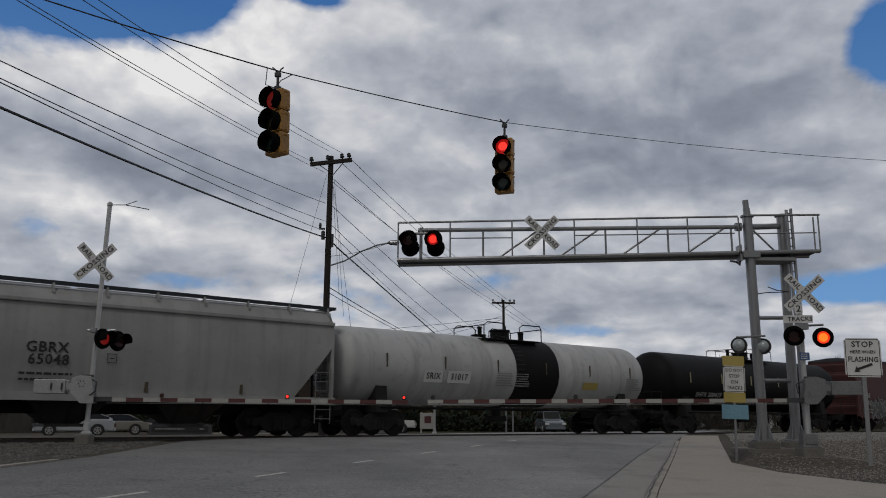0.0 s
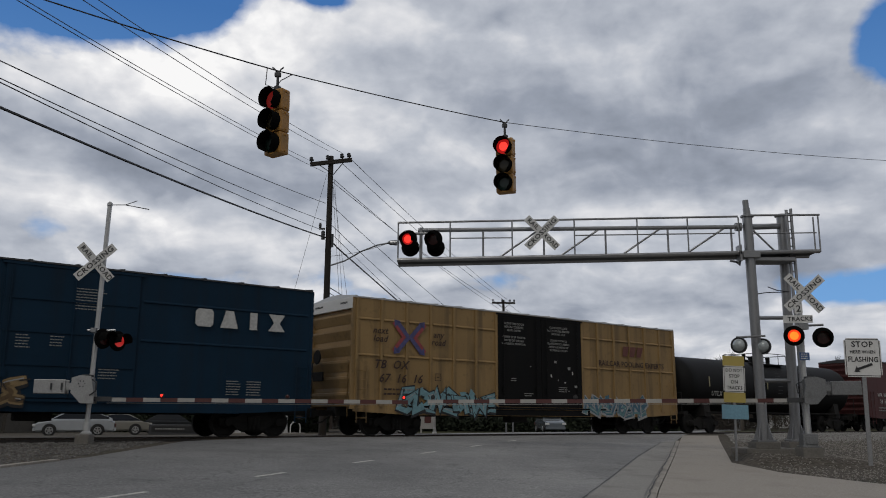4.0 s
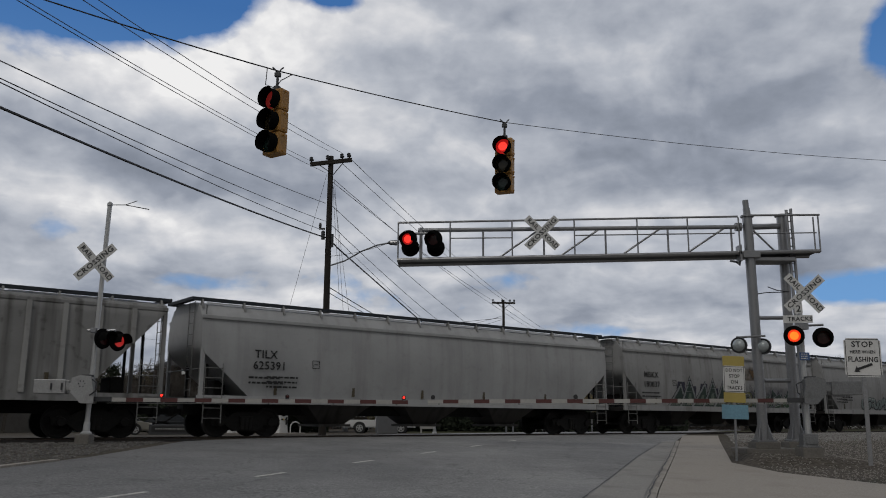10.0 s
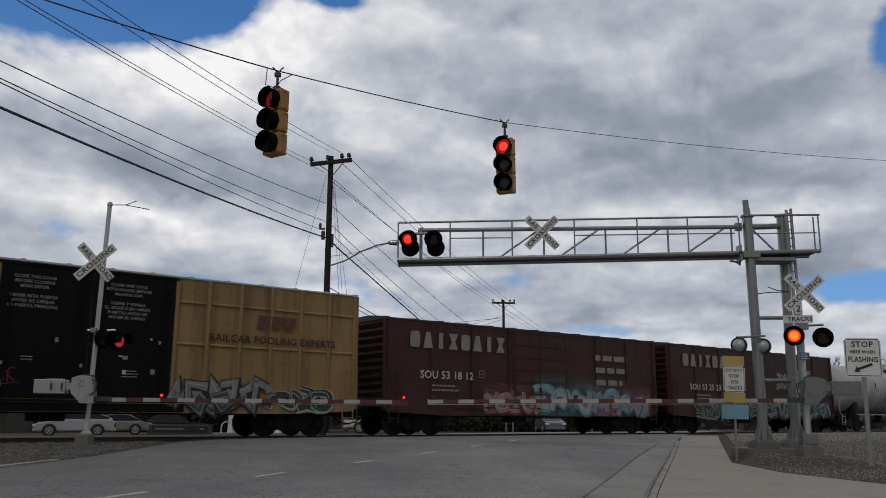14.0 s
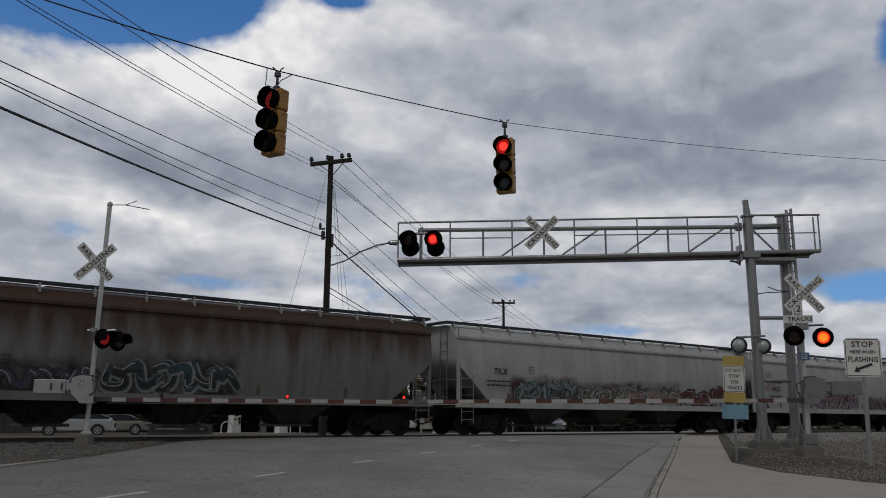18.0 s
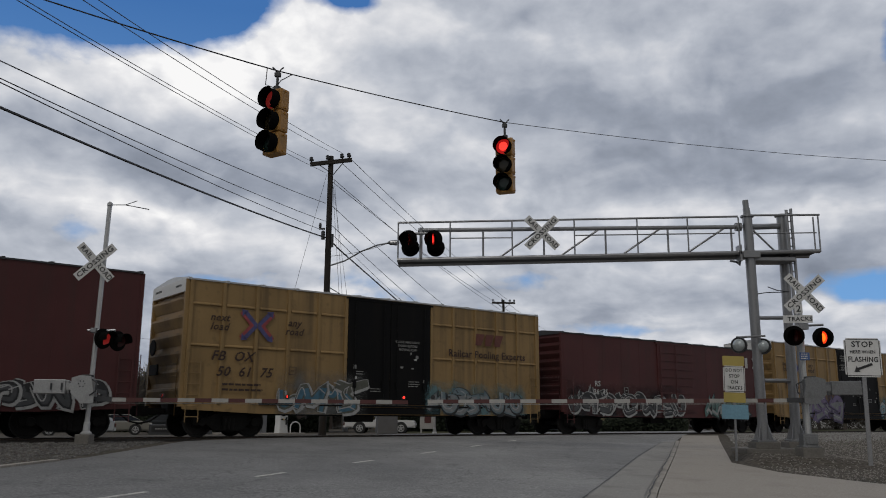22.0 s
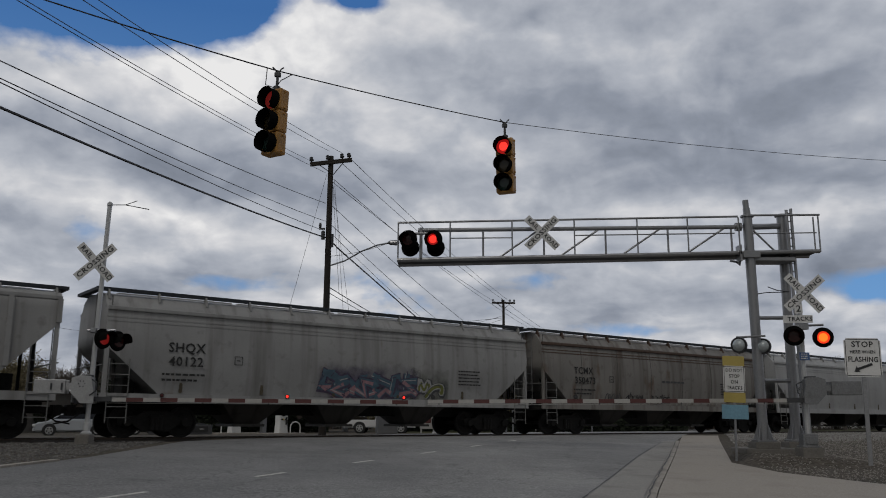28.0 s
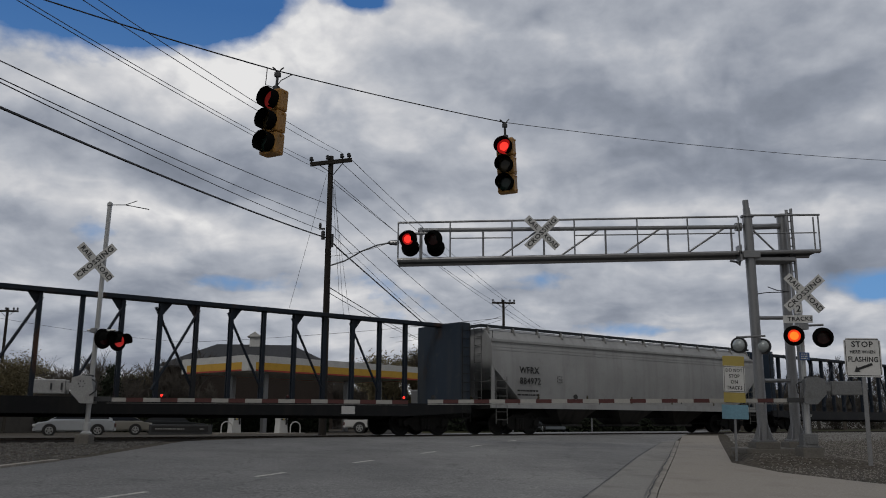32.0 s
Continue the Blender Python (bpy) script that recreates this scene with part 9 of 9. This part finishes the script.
def pump(x, y, turn, guard):
    root = thing("fuel_pump", on_ground(x, y, turn, 0.1), "white fuel pump on a raised island", "fuel pump", "pumps under the canopy")
    bm = nb()
    prism(bm, [(-0.36, 0), (0.36, 0), (0.30, 0.7), (0.31, 1.3), (0.28, 1.75), (-0.28, 1.75), (-0.31, 1.3), (-0.30, 0.7)], 1, -0.26, 0.26)
    part("cabinet", bm, M["white_wall"], root)
    bm = nb()
    box(bm, -0.20, 0.10, -0.295, -0.26, 1.12, 1.42)
    part("display", bm, M["tinted"], root, "dark display panel")
    for k in range(3):
        part("fuel_button", box(nb(), -0.22 + k * 0.16, -0.12 + k * 0.16, -0.29, -0.26, 0.84, 0.95), M["sign_yellow"] if k == 1 else M["tinted"], root, "small coloured fuel button")
    part("nozzle", box(nb(), 0.14, 0.24, -0.34, -0.26, 0.55, 1.05, 0.02), M["rubber"], root, "black nozzle in its holder")
    bm = nb()
    box(bm, -0.24, 0.08, -0.275, -0.26, 0.12, 0.72)
    part("panel", bm, M["white_sheet"], root)
    bm = nb()
    pipe(bm, [(0.4, 0, 1.5), (0.58, 0, 1.0), (0.5, 0, 0.4), (0.42, 0, 1.0)], 0.025)
    part("hose", bm, M["rubber"], root, "black hose")
    isl = nb()
    box(isl, -1.6, 1.6, -0.6, 0.6, -0.1, 0.04, 0.03)
    ob = part("pump_island", isl, M["kerb"], None)
    ob.matrix_world = on_ground(x, y, turn, 0.08)
    tagged(ob, "low concrete island under a fuel pump", "kerb")
    bol = nb()
    rise = [(guard * (0.88 - 0.42 * math.cos(k * math.pi / 8)), -0.4, 0.42 + 0.34 * math.sin(k * math.pi / 8)) for k in range(9)]
    pipe(bol, [(rise[0][0], -0.4, 0.04)] + rise + [(rise[-1][0], -0.4, 0.04)], 0.04, 8)
    ob = part("pump_guard", bol, M["white_wall"], None)
    ob.matrix_world = on_ground(x, y, turn, 0.08)
    tagged(ob, "white bent pipe guards beside a fuel pump", "bollard")


for x, y, guard in ((-13.872, 57.0, -1), (-10.748, 57.0, 1)):
    pump(x, y, FT, guard)


def shed(name, m, lx, ly, eave, ridge, wall_mat, roof_mat, label, cat, windows=3, cupola=False, hip=False, frames="white_wall"):
    """A plain gabled building with its ridge along x: walls, roof slopes, openings."""
    root = thing(name, m, label, cat)
    bm = nb()
    prism(bm, [(0, 0), (ly, 0), (ly, eave), (0, eave)] if hip else [(0, 0), (ly, 0), (ly, eave), (ly / 2, ridge), (0, eave)], 0, 0, lx)
    part("wall", bm, wall_mat, root)
    if hip:
        bm = nb()
        g, inset = 0.5, ly * 0.42
        v = [bm.verts.new(c) for c in ((-g, -g, eave), (lx + g, -g, eave), (lx + g, ly + g, eave), (-g, ly + g, eave), (inset, ly / 2, ridge), (lx - inset, ly / 2, ridge))]
        for f in ((0, 1, 5, 4), (1, 2, 5), (2, 3, 4, 5), (3, 0, 4), (3, 2, 1, 0)):
            bm.faces.new([v[i] for i in f])
        part("roof", bm, roof_mat, root)
        for a, b in (((-g, -g), (lx + g, -g)), ((-g, ly + g), (lx + g, ly + g))):
            part("fascia", box(nb(), a[0], b[0], a[1] - 0.03, a[1] + 0.03, eave - 0.2, eave), M[frames], root)
    for s in () if hip else (0, 1):
        bm = nb()
        y0, y1 = (-0.4, ly / 2) if s == 0 else (ly / 2, ly + 0.4)
        za = eave - 0.4 * (ridge - eave) / (ly / 2) + 0.06
        o = [(y0, za), (y1, ridge + 0.06), (y1, ridge + 0.2), (y0, za + 0.14)] if s == 0 else [(y0, ridge + 0.06), (y1, za), (y1, za + 0.14), (y0, ridge + 0.2)]
        prism(bm, o, 0, -0.5, lx + 0.5)
        part("roof", bm, roof_mat, root)
    for k in range(windows):
        x = lx * (k + 0.5) / windows
        bm = nb()
        box(bm, x - 0.65, x + 0.65, -0.03, 0.05, 0.9, min(2.3, eave - 0.3))
        wd = part("window", bm, M[frames], root, "framed window")
        bm = nb()
        box(bm, x - 0.55, x + 0.55, -0.045, 0.0, 1.0, min(2.2, eave - 0.4))
        part("pane", bm, M["glass"], wd, "dark pane")
    if cupola:
        bm = nb()
        box(bm, lx / 2 - 0.6, lx / 2 + 0.6, ly / 2 - 0.6, ly / 2 + 0.6, ridge - 0.3, ridge + 0.9)
        prism(bm, [(lx / 2 - 0.9, ridge + 0.9), (lx / 2 + 0.9, ridge + 0.9), (lx / 2, ridge + 1.5)], 1, ly / 2 - 0.9, ly / 2 + 0.9)
        part("cupola", bm, M["white_wall"], root, "small cupola on the ridge")
    return root


p = (-29.348, 92.000, -0.487)
shed("station_shop", on_ground(p[0] - 1.9, p[1] + 2, 8), 19, 12, 6.055 + 0.9, 8.091 + 1.8, M["brickwork"], M["roof_dark"], "brick shop with a grey hipped roof behind the canopy", "building", 4, True, True, "dark_steel")
p = (-39.159, 60.000, -0.209)
wb = shed("white_building", on_ground(p[0] - 4.6, p[1], -8), 13.0, 9.5, 2.739 + 0.4, 4.697 + 0.7, M["beige_wall"], M["white_wall"], "low building with a white metal hipped roof and porch", "building", 4, False, True)
for k in range(5):
    bm = nb()
    x = 1 + k * 2.8
    box(bm, x - 0.1, x + 0.1, -1.7, -1.5, 0, 2.476 + 0.4, 0.01)
    part("porch_post", bm, M["beige_wall"], wb)
bm = nb()
prism(bm, [(-1.9, 2.401 + 0.35), (0.1, 2.892 + 0.5), (0.1, 2.892 + 0.62), (-1.9, 2.401 + 0.5)], 0, -0.4, 13.4)
part("porch_roof", bm, M["white_wall"], wb)
for p, lx, turn, lab, wm in (((1.387, 120.000, -0.629), 14, 5, "grey house with a dark roof behind bare trees", "beige_wall"), ((20.311, 135.000, -0.694), 16, 12, "white house far behind the bare trees", "white_wall"),
                             ((29.168, 120.000, -0.503), 12, 0, "low brick building far beyond the crossing", "brickwork"), ((54.325, 150.000, -0.691), 20, -6, "long pale building far beyond the crossing", "white_wall"), ((-43.813, 110.000, -0.733), 12, 10, "dark low house behind the trees", "brickwork")):
    shed("house", on_ground(p[0], p[1], turn), lx, 9, 2.9, 5.2, M[wm], M["roof_dark"], lab, "house", 4)

# cabinet, signs and posts along the far side
bm = nb()
box(bm, -0.55, 0.55, -0.4, 0.4, 0, 1.35, 0.03)
p = (-2.993, 46.000, -0.143)
ob = part("utility_cabinet", bm, M["steel"], None)
ob.matrix_world = on_ground(p[0], p[1], 10)
tagged(ob, "grey metal utility cabinet near the track", "cabinet")
p = (-0.909, 54.000, -0.255)
root = thing("price_sign", on_ground(p[0], p[1], 5), "small white roadside sign with a red square", "sign")
for x in (-0.42, 0.42):
    bm = nb()
    box(bm, x - 0.05, x + 0.05, -0.05, 0.05, 0, 1.3)
    part("leg", bm, M["gate_white"], root)
bm = nb()
box(bm, -0.5, 0.5, -0.07, 0.07, 0.25, 1.25, 0.02)
part("panel", bm, M["gate_white"], root)
bm = nb()
box(bm, -0.22, 0.2, -0.085, -0.071, 0.62, 1.05)
part("red_square", bm, M["gate_red"], root)
for px in ((3.750, 50.000, -0.173), (4.146, 50.000, -0.171), (9.824, 56.000, -0.237)):
    bm = nb()
    tube(bm, (0, 0, -0.1), (0, 0, 1.5), 0.05, None, 8)
    ob = part("sign_post", bm, M["steel"], None)
    ob.matrix_world = on_ground(px[0], px[1])
    tagged(ob, "slim grey metal post beyond the track", "post")
p = (-14.078, 46.000, -0.222)
root = thing("low_sign", on_ground(p[0], p[1], 3), "low dark metal sign with pale bars of writing", "sign")
bm = nb()
box(bm, -1.65, 1.65, -0.15, 0.15, 0, 0.54, 0.02)
part("base", bm, M["dark_steel"], root)
bm = nb()
box(bm, -1.5, 1.5, -0.175, -0.15, 0.14, 0.46, 0.01)
part("panel", bm, M["black"], root)
bars(root, M["stencil_dim"], -1.3, 0.34, -0.176, 1.9, 1, 0.2, 0.06, 4)
bars(root, M["stencil_dim"], 1.05, 0.34, -0.176, 0.25, 1, 0.2, 0.06, 5)


# the signal of the far side, seen past an empty car
fx, fy, fz = (-0.365, 41.000, -0.081)
far_mast = mast("signal_mast", fx, fy, fz, 3.389, 0.06, "slender pale signal mast on the far side of the tracks")
bm = nb()
box(bm, -0.25, 0.25, -0.25, 0.25, -0.3, 0.04, 0.03)
part("footing", bm, M["foundation"], far_mast)
crossbuck(Matrix.Translation((-0.381, 40.800, 2.643)) @ pose(0, 0, 0, 0, 2, -18), 1.2, "white crossbuck on the mast beyond the tracks")
pair = thing("flashing_light_pair", Matrix.Translation((-0.432, 40.800, 2.023)), "pair of black flashing lights beyond the tracks", "crossing lights")
bm = nb()
tube(bm, (-0.34, 0, 0), (0.34, 0, 0), 0.03)
box(bm, -0.06, 0.12, -0.06, 0.25, -0.06, 0.06, 0.01)
part("crossarm", bm, M["steel"], pair)
for x, first in ((-0.12, False), (0.34, True)):
    flashing(pair, pose(x, -0.12, 0.0, 0, 0, 4), M["lamp_red"], first)
root = thing("gate_mechanism", Matrix.Translation((-1.223, 41.000, 1.649)), "pale gate mechanism and counterweight on the far side", "crossing gate")
bm = nb()
box(bm, -0.28, 0.22, -0.2, 0.2, -0.4, 0.36, 0.03)
part("counterweight", bm, M["steel"], root)
bm = nb()
box(bm, 0.22, 0.86, -0.1, 0.1, -0.25, 0.05, 0.02)
part("support_arm", bm, M["alu"], root)


# ------------------------------------------------------------ trees
def tube_into(verts, faces, a, b, r0, r1, sides=4):
    z = (b - a).normalized()
    x = z.orthogonal().normalized()
    y = z.cross(x)
    k = len(verts)
    for c, r in ((a, r0), (b, r1)):
        verts.extend(tuple(c + (x * math.cos(6.2832 * i / sides) + y * math.sin(6.2832 * i / sides)) * r) for i in range(sides))
    faces.extend((k + i, k + (i + 1) % sides, k + sides + (i + 1) % sides, k + sides + i) for i in range(sides))


def bare_tree(seed, tall, leafy=None):
    rnd = random.Random(seed)
    tv, tf, cv, cf = [], [], [], []

    def grow(a, way, ln, r, depth):
        b = a + way * ln
        tube_into(*((tv, tf) if depth < 2 else (cv, cf)), a, b, r, r * 0.68, 6 if depth == 0 else 3)
        if depth >= 5:
            return
        for _ in range((4, 4, 4, 3, 3)[depth]):
            w = (way + Vector((rnd.uniform(-1, 1), rnd.uniform(-1, 1), rnd.uniform(-0.25, 0.65))) * (0.55 + 0.1 * depth)).normalized()
            grow(a.lerp(b, rnd.uniform(0.5, 1.0)), w, ln * rnd.uniform(0.55, 0.82), r * 0.6, depth + 1)

    grow(Vector((0, 0, -0.2)), Vector((rnd.uniform(-.05, .05), rnd.uniform(-.05, .05), 1)).normalized(), tall * 0.34, tall * 0.022, 0)
    root = thing("tree", Matrix.Identity(4), "bare winter tree with fine twigs beyond the tracks" if not leafy else "tree with thin olive spring leaves beyond the tracks", "tree", "trees beyond the tracks")
    me = bpy.data.meshes.new("trunk")
    me.from_pydata(tv, [], tf)
    part("trunk", me, M["bark"], root)
    me = bpy.data.meshes.new("crown")
    if leafy:
        pts = [Vector(v) for v in cv[::3]]
        for q in pts:
            for _ in range(5):
                c = q + Vector((rnd.gauss(0, .3), rnd.gauss(0, .3), rnd.gauss(0, .25)))
                u = Vector((rnd.gauss(0, 1), rnd.gauss(0, 1), rnd.gauss(0, 1))).normalized() * 0.085
                v = u.orthogonal().normalized() * 0.05
                k = len(cv)
                cv.extend(tuple(c + s) for s in (-u, v, u, -v))
                cf.append((k, k + 1, k + 2, k + 3))
    me.from_pydata(cv, [], cf)
    part("crown", me, M["bark"] if not leafy else M["leaf_olive"], root)
    return root


def evergreen(seed, tall, wide):
    rnd = random.Random(seed)
    root = thing("evergreen_tree", Matrix.Identity(4), "dark rounded evergreen beyond the tracks", "tree", "trees beyond the tracks")
    bm = nb()
    tube(bm, (0, 0, -0.2), (0, 0, tall * 0.8), 0.16, 0.05, 7)
    part("trunk", bm, M["bark"], root)
    v, f = [], []
    for _ in range(70):
        a, t = rnd.uniform(0, 6.283), rnd.uniform(0.06, 1)
        rr = wide * (1 - t) ** 0.6 * rnd.uniform(0.4, 1.0)
        c = Vector((rr * math.cos(a), rr * math.sin(a), tall * t * 0.98))
        for _ in range(34):
            q = c + Vector((rnd.gauss(0, .32), rnd.gauss(0, .32), rnd.gauss(0, .26)))
            u = Vector((rnd.gauss(0, 1), rnd.gauss(0, 1), rnd.gauss(0, 1))).normalized() * rnd.uniform(0.1, 0.22)
            w = u.orthogonal().normalized() * 0.09
            k = len(v)
            v.extend(tuple(q + s) for s in (-u, w, u, -w))
            f.append((k, k + 1, k + 2, k + 3))
    me = bpy.data.meshes.new("crown")
    me.from_pydata(v, [], f)
    part("crown", me, M["leaf_dark"], root)
    return root


rnd = random.Random(11)
kinds = [bare_tree(1, 9.5), bare_tree(2, 8.0), bare_tree(3, 11), bare_tree(4, 7.5, True)]
firs = [evergreen(5, 6.5, 2.0), evergreen(6, 4.2, 2.4)]
homes = []
for i, (az, d) in enumerate([(-27.5 + 54 * k / 54 + rnd.uniform(-.35, .35), rnd.uniform(88, 150)) for k in range(55)]):
    if -14.5 < az < -9 and d < 100:
        d += 25
    src = kinds[(i * 7 + i // 3) % 4] if i % 6 else firs[(i // 6) % 2]
    homes.append((src, az, d, rnd.uniform(0.7, 1.05)))
homes += [(kinds[3], -27.2, 66, 0.85), (kinds[3], -26.0, 72, 0.7), (firs[0], -21.4, 75, 0.75), (kinds[0], -22.6, 80, 0.7), (kinds[1], -20.2, 82, 0.75), (firs[1], -24.3, 76, 0.8), (kinds[3], -3.4, 92, 1.35), (kinds[3], -1.7, 96, 1.4), (kinds[2], -0.4, 90, 1.0), (kinds[3], 1.3, 92, 1.45), (kinds[3], 2.8, 95, 1.5), (kinds[0], 3.9, 90, 1.1), (kinds[3], 5.2, 97, 1.3), (kinds[2], 6.6, 92, 0.9), (kinds[1], 7.9, 94, 1.0),
          (kinds[0], -23.4, 92, 0.95), (kinds[2], -21.6, 96, 0.9), (kinds[1], -20.4, 90, 1.0), (kinds[0], -18.8, 94, 0.95), (kinds[1], -17.6, 92, 0.95)]
used = set()
for src, az, d, k in homes:
    x, y = d * math.sin(radians(az)), d * math.cos(radians(az))
    m = on_ground(x, y, rnd.uniform(0, 360))
    if src.name in used:
        ob = copy_thing(src, m)
    else:
        ob = src
        ob.matrix_world = m
        used.add(src.name)
    ob.scale = (k, k, k * rnd.uniform(0.9, 1.1))


def hedge(name, az0, az1, d, tall, n, seed, label, mat_, long=(0.12, 0.3), thin=(0.05, 0.14), deep=3.0, upright=0.0):
    """A far thicket: many small leaves or twigs in one sheet, with an uneven top."""
    rnd = random.Random(seed)
    v, f = [], []
    for _ in range(n):
        az, dd = radians(rnd.uniform(az0, az1)), d + rnd.uniform(-deep, deep)
        x, y = dd * math.sin(az), dd * math.cos(az)
        lump = 0.66 + 0.16 * math.sin(az * 90) * math.sin(az * 37 + 1) + 0.12 * math.sin(az * 211 + seed) + 0.08 * math.sin(az * 533)
        c = Vector((x, y, height(x, y) + tall * lump * rnd.random() ** 0.75))
        u = Vector((rnd.gauss(0, 1), rnd.gauss(0, 1), rnd.gauss(0, 1) + upright)).normalized() * rnd.uniform(*long)
        w = u.orthogonal().normalized() * rnd.uniform(*thin)
        k = len(v)
        v.extend(tuple(c + s) for s in (-u, w, u, -w))
        f.append((k, k + 1, k + 2, k + 3))
    me = bpy.data.meshes.new(name)
    me.from_pydata(v, [], f)
    tagged(part(name, me, mat_, None), label, "bushes", "", "stuff")


TWIG = {"long": (0.3, 0.9), "thin": (0.02, 0.045), "upright": 1.6}
hedge("thicket", -31, 31, 104, 7.4, 90000, 1, "brown winter thicket of fine twigs along the far side", M["bark"], **TWIG)
hedge("thicket", -5, 11, 98, 8.0, 50000, 6, "dense brown thicket with first olive buds", M["leaf_olive"], (0.1, 0.24), (0.04, 0.09))
hedge("thicket", -26, -15, 92, 6.0, 26000, 7, "bare brown thicket behind the forecourt", M["bark"], **TWIG)
hedge("thicket", -27, -16, 86, 3.6, 22000, 2, "dark green bushes behind the forecourt", M["leaf_dark"])
hedge("thicket", -4, 16, 80, 2.4, 26000, 3, "dark green bushes beyond the road", M["leaf_dark"])
hedge("hedge", -30, -7.6, 71, 2.3, 26000, 8, "low dark evergreen hedge along the forecourt", M["leaf_dark"], (0.08, 0.22), (0.04, 0.11), 1.2)
hedge("far_woods", -40, 40, 320, 12, 40000, 4, "distant bare woods on the horizon", M["bark"], (0.6, 1.6), (0.06, 0.16), 8.0, 1.2)


# ------------------------------------------------------------ what moves
def motions():
    turn = math.degrees(YAW)
    times = (0.0, 4.0, 8.0, 12.0, 16.0, 20.0, 24.0, 28.0, 32.0)
    for root, u in CARS:
        walk(root, [(t, pose(*along(u - travelled(t)), 0, 0, turn)) for t in times])
    for wheel, place, idx in WHEELS:
        u = CARS[idx][1]
        seen = [k for k in range(0, 961) if -34 < u - travelled(k / 30) < 58]
        seen = [0] + seen + [960]
        rows, last = [], None
        for i, k in enumerate(seen):
            if k != last:
                a = -math.degrees(travelled((seen[1] if i == 0 else seen[-2] if i == len(seen) - 1 else k) / 30) / 0.483)
                rows.append((k / 30, pose(*place) @ pose(0, 0, 0, 0, a % 360.0, 0)))
                last = k
        walk(wheel, rows)
    toggles = [0.40 + 0.7444 * k + (0.045 if 23 <= k <= 27 else 0.0) for k in range(43)]
    for ob, place, first in FLASH:
        angle = 0 if first else 180
        rows = [(0.0, pose(*place, 0, 0, angle))]
        for t in toggles:
            k = round(t * 30)
            for j, d in ((-2, 0), (-1, 60), (0, 120), (1, 180)):
                rows.append(((k + j) / 30, pose(*place, 0, 0, angle + d)))
            angle = (angle + 180) % 360
        rows.append((32.0, pose(*place, 0, 0, angle)))
        walk(ob, rows)
    sway_two = ((0, -2), (1, 3), (2, -2), (3, 1), (6, 1), (7, 0), (8, 1), (9, 1), (10, -2), (11, 1), (12, 1), (13, -1), (14, 1), (17, -2), (18, 1), (19, -4), (20, 1), (21, -2),
                (22, 0), (23, 0), (24, -1), (25, -2), (28, 1), (29, 1), (30, 5), (31, -3), (32, 4))
    sway_one = ((0, 3), (1, 3), (2, 2), (3, 3), (6, -2), (8, 0), (10, -1), (12, 0), (14, -1), (17, 0), (18, -3), (19, -1), (22, -1), (25, 0), (28, -3), (29, 2), (30, -1), (31, 6), (32, -6))
    for ob, at, sway in ((signal_one, SIG1, sway_one), (signal_two, SIG2, sway_two)):
        walk(ob, [(float(t), Matrix.Translation(at) @ pose(0, 0, 0, 0, -math.degrees(math.atan(d / 130)), 0)) for t, d in sway])
    walk(backdrop, [(0.0, pose(0, 0, 0)), (32.0, pose(0, 0, 0, 0, 0, -3.3))])


motions()
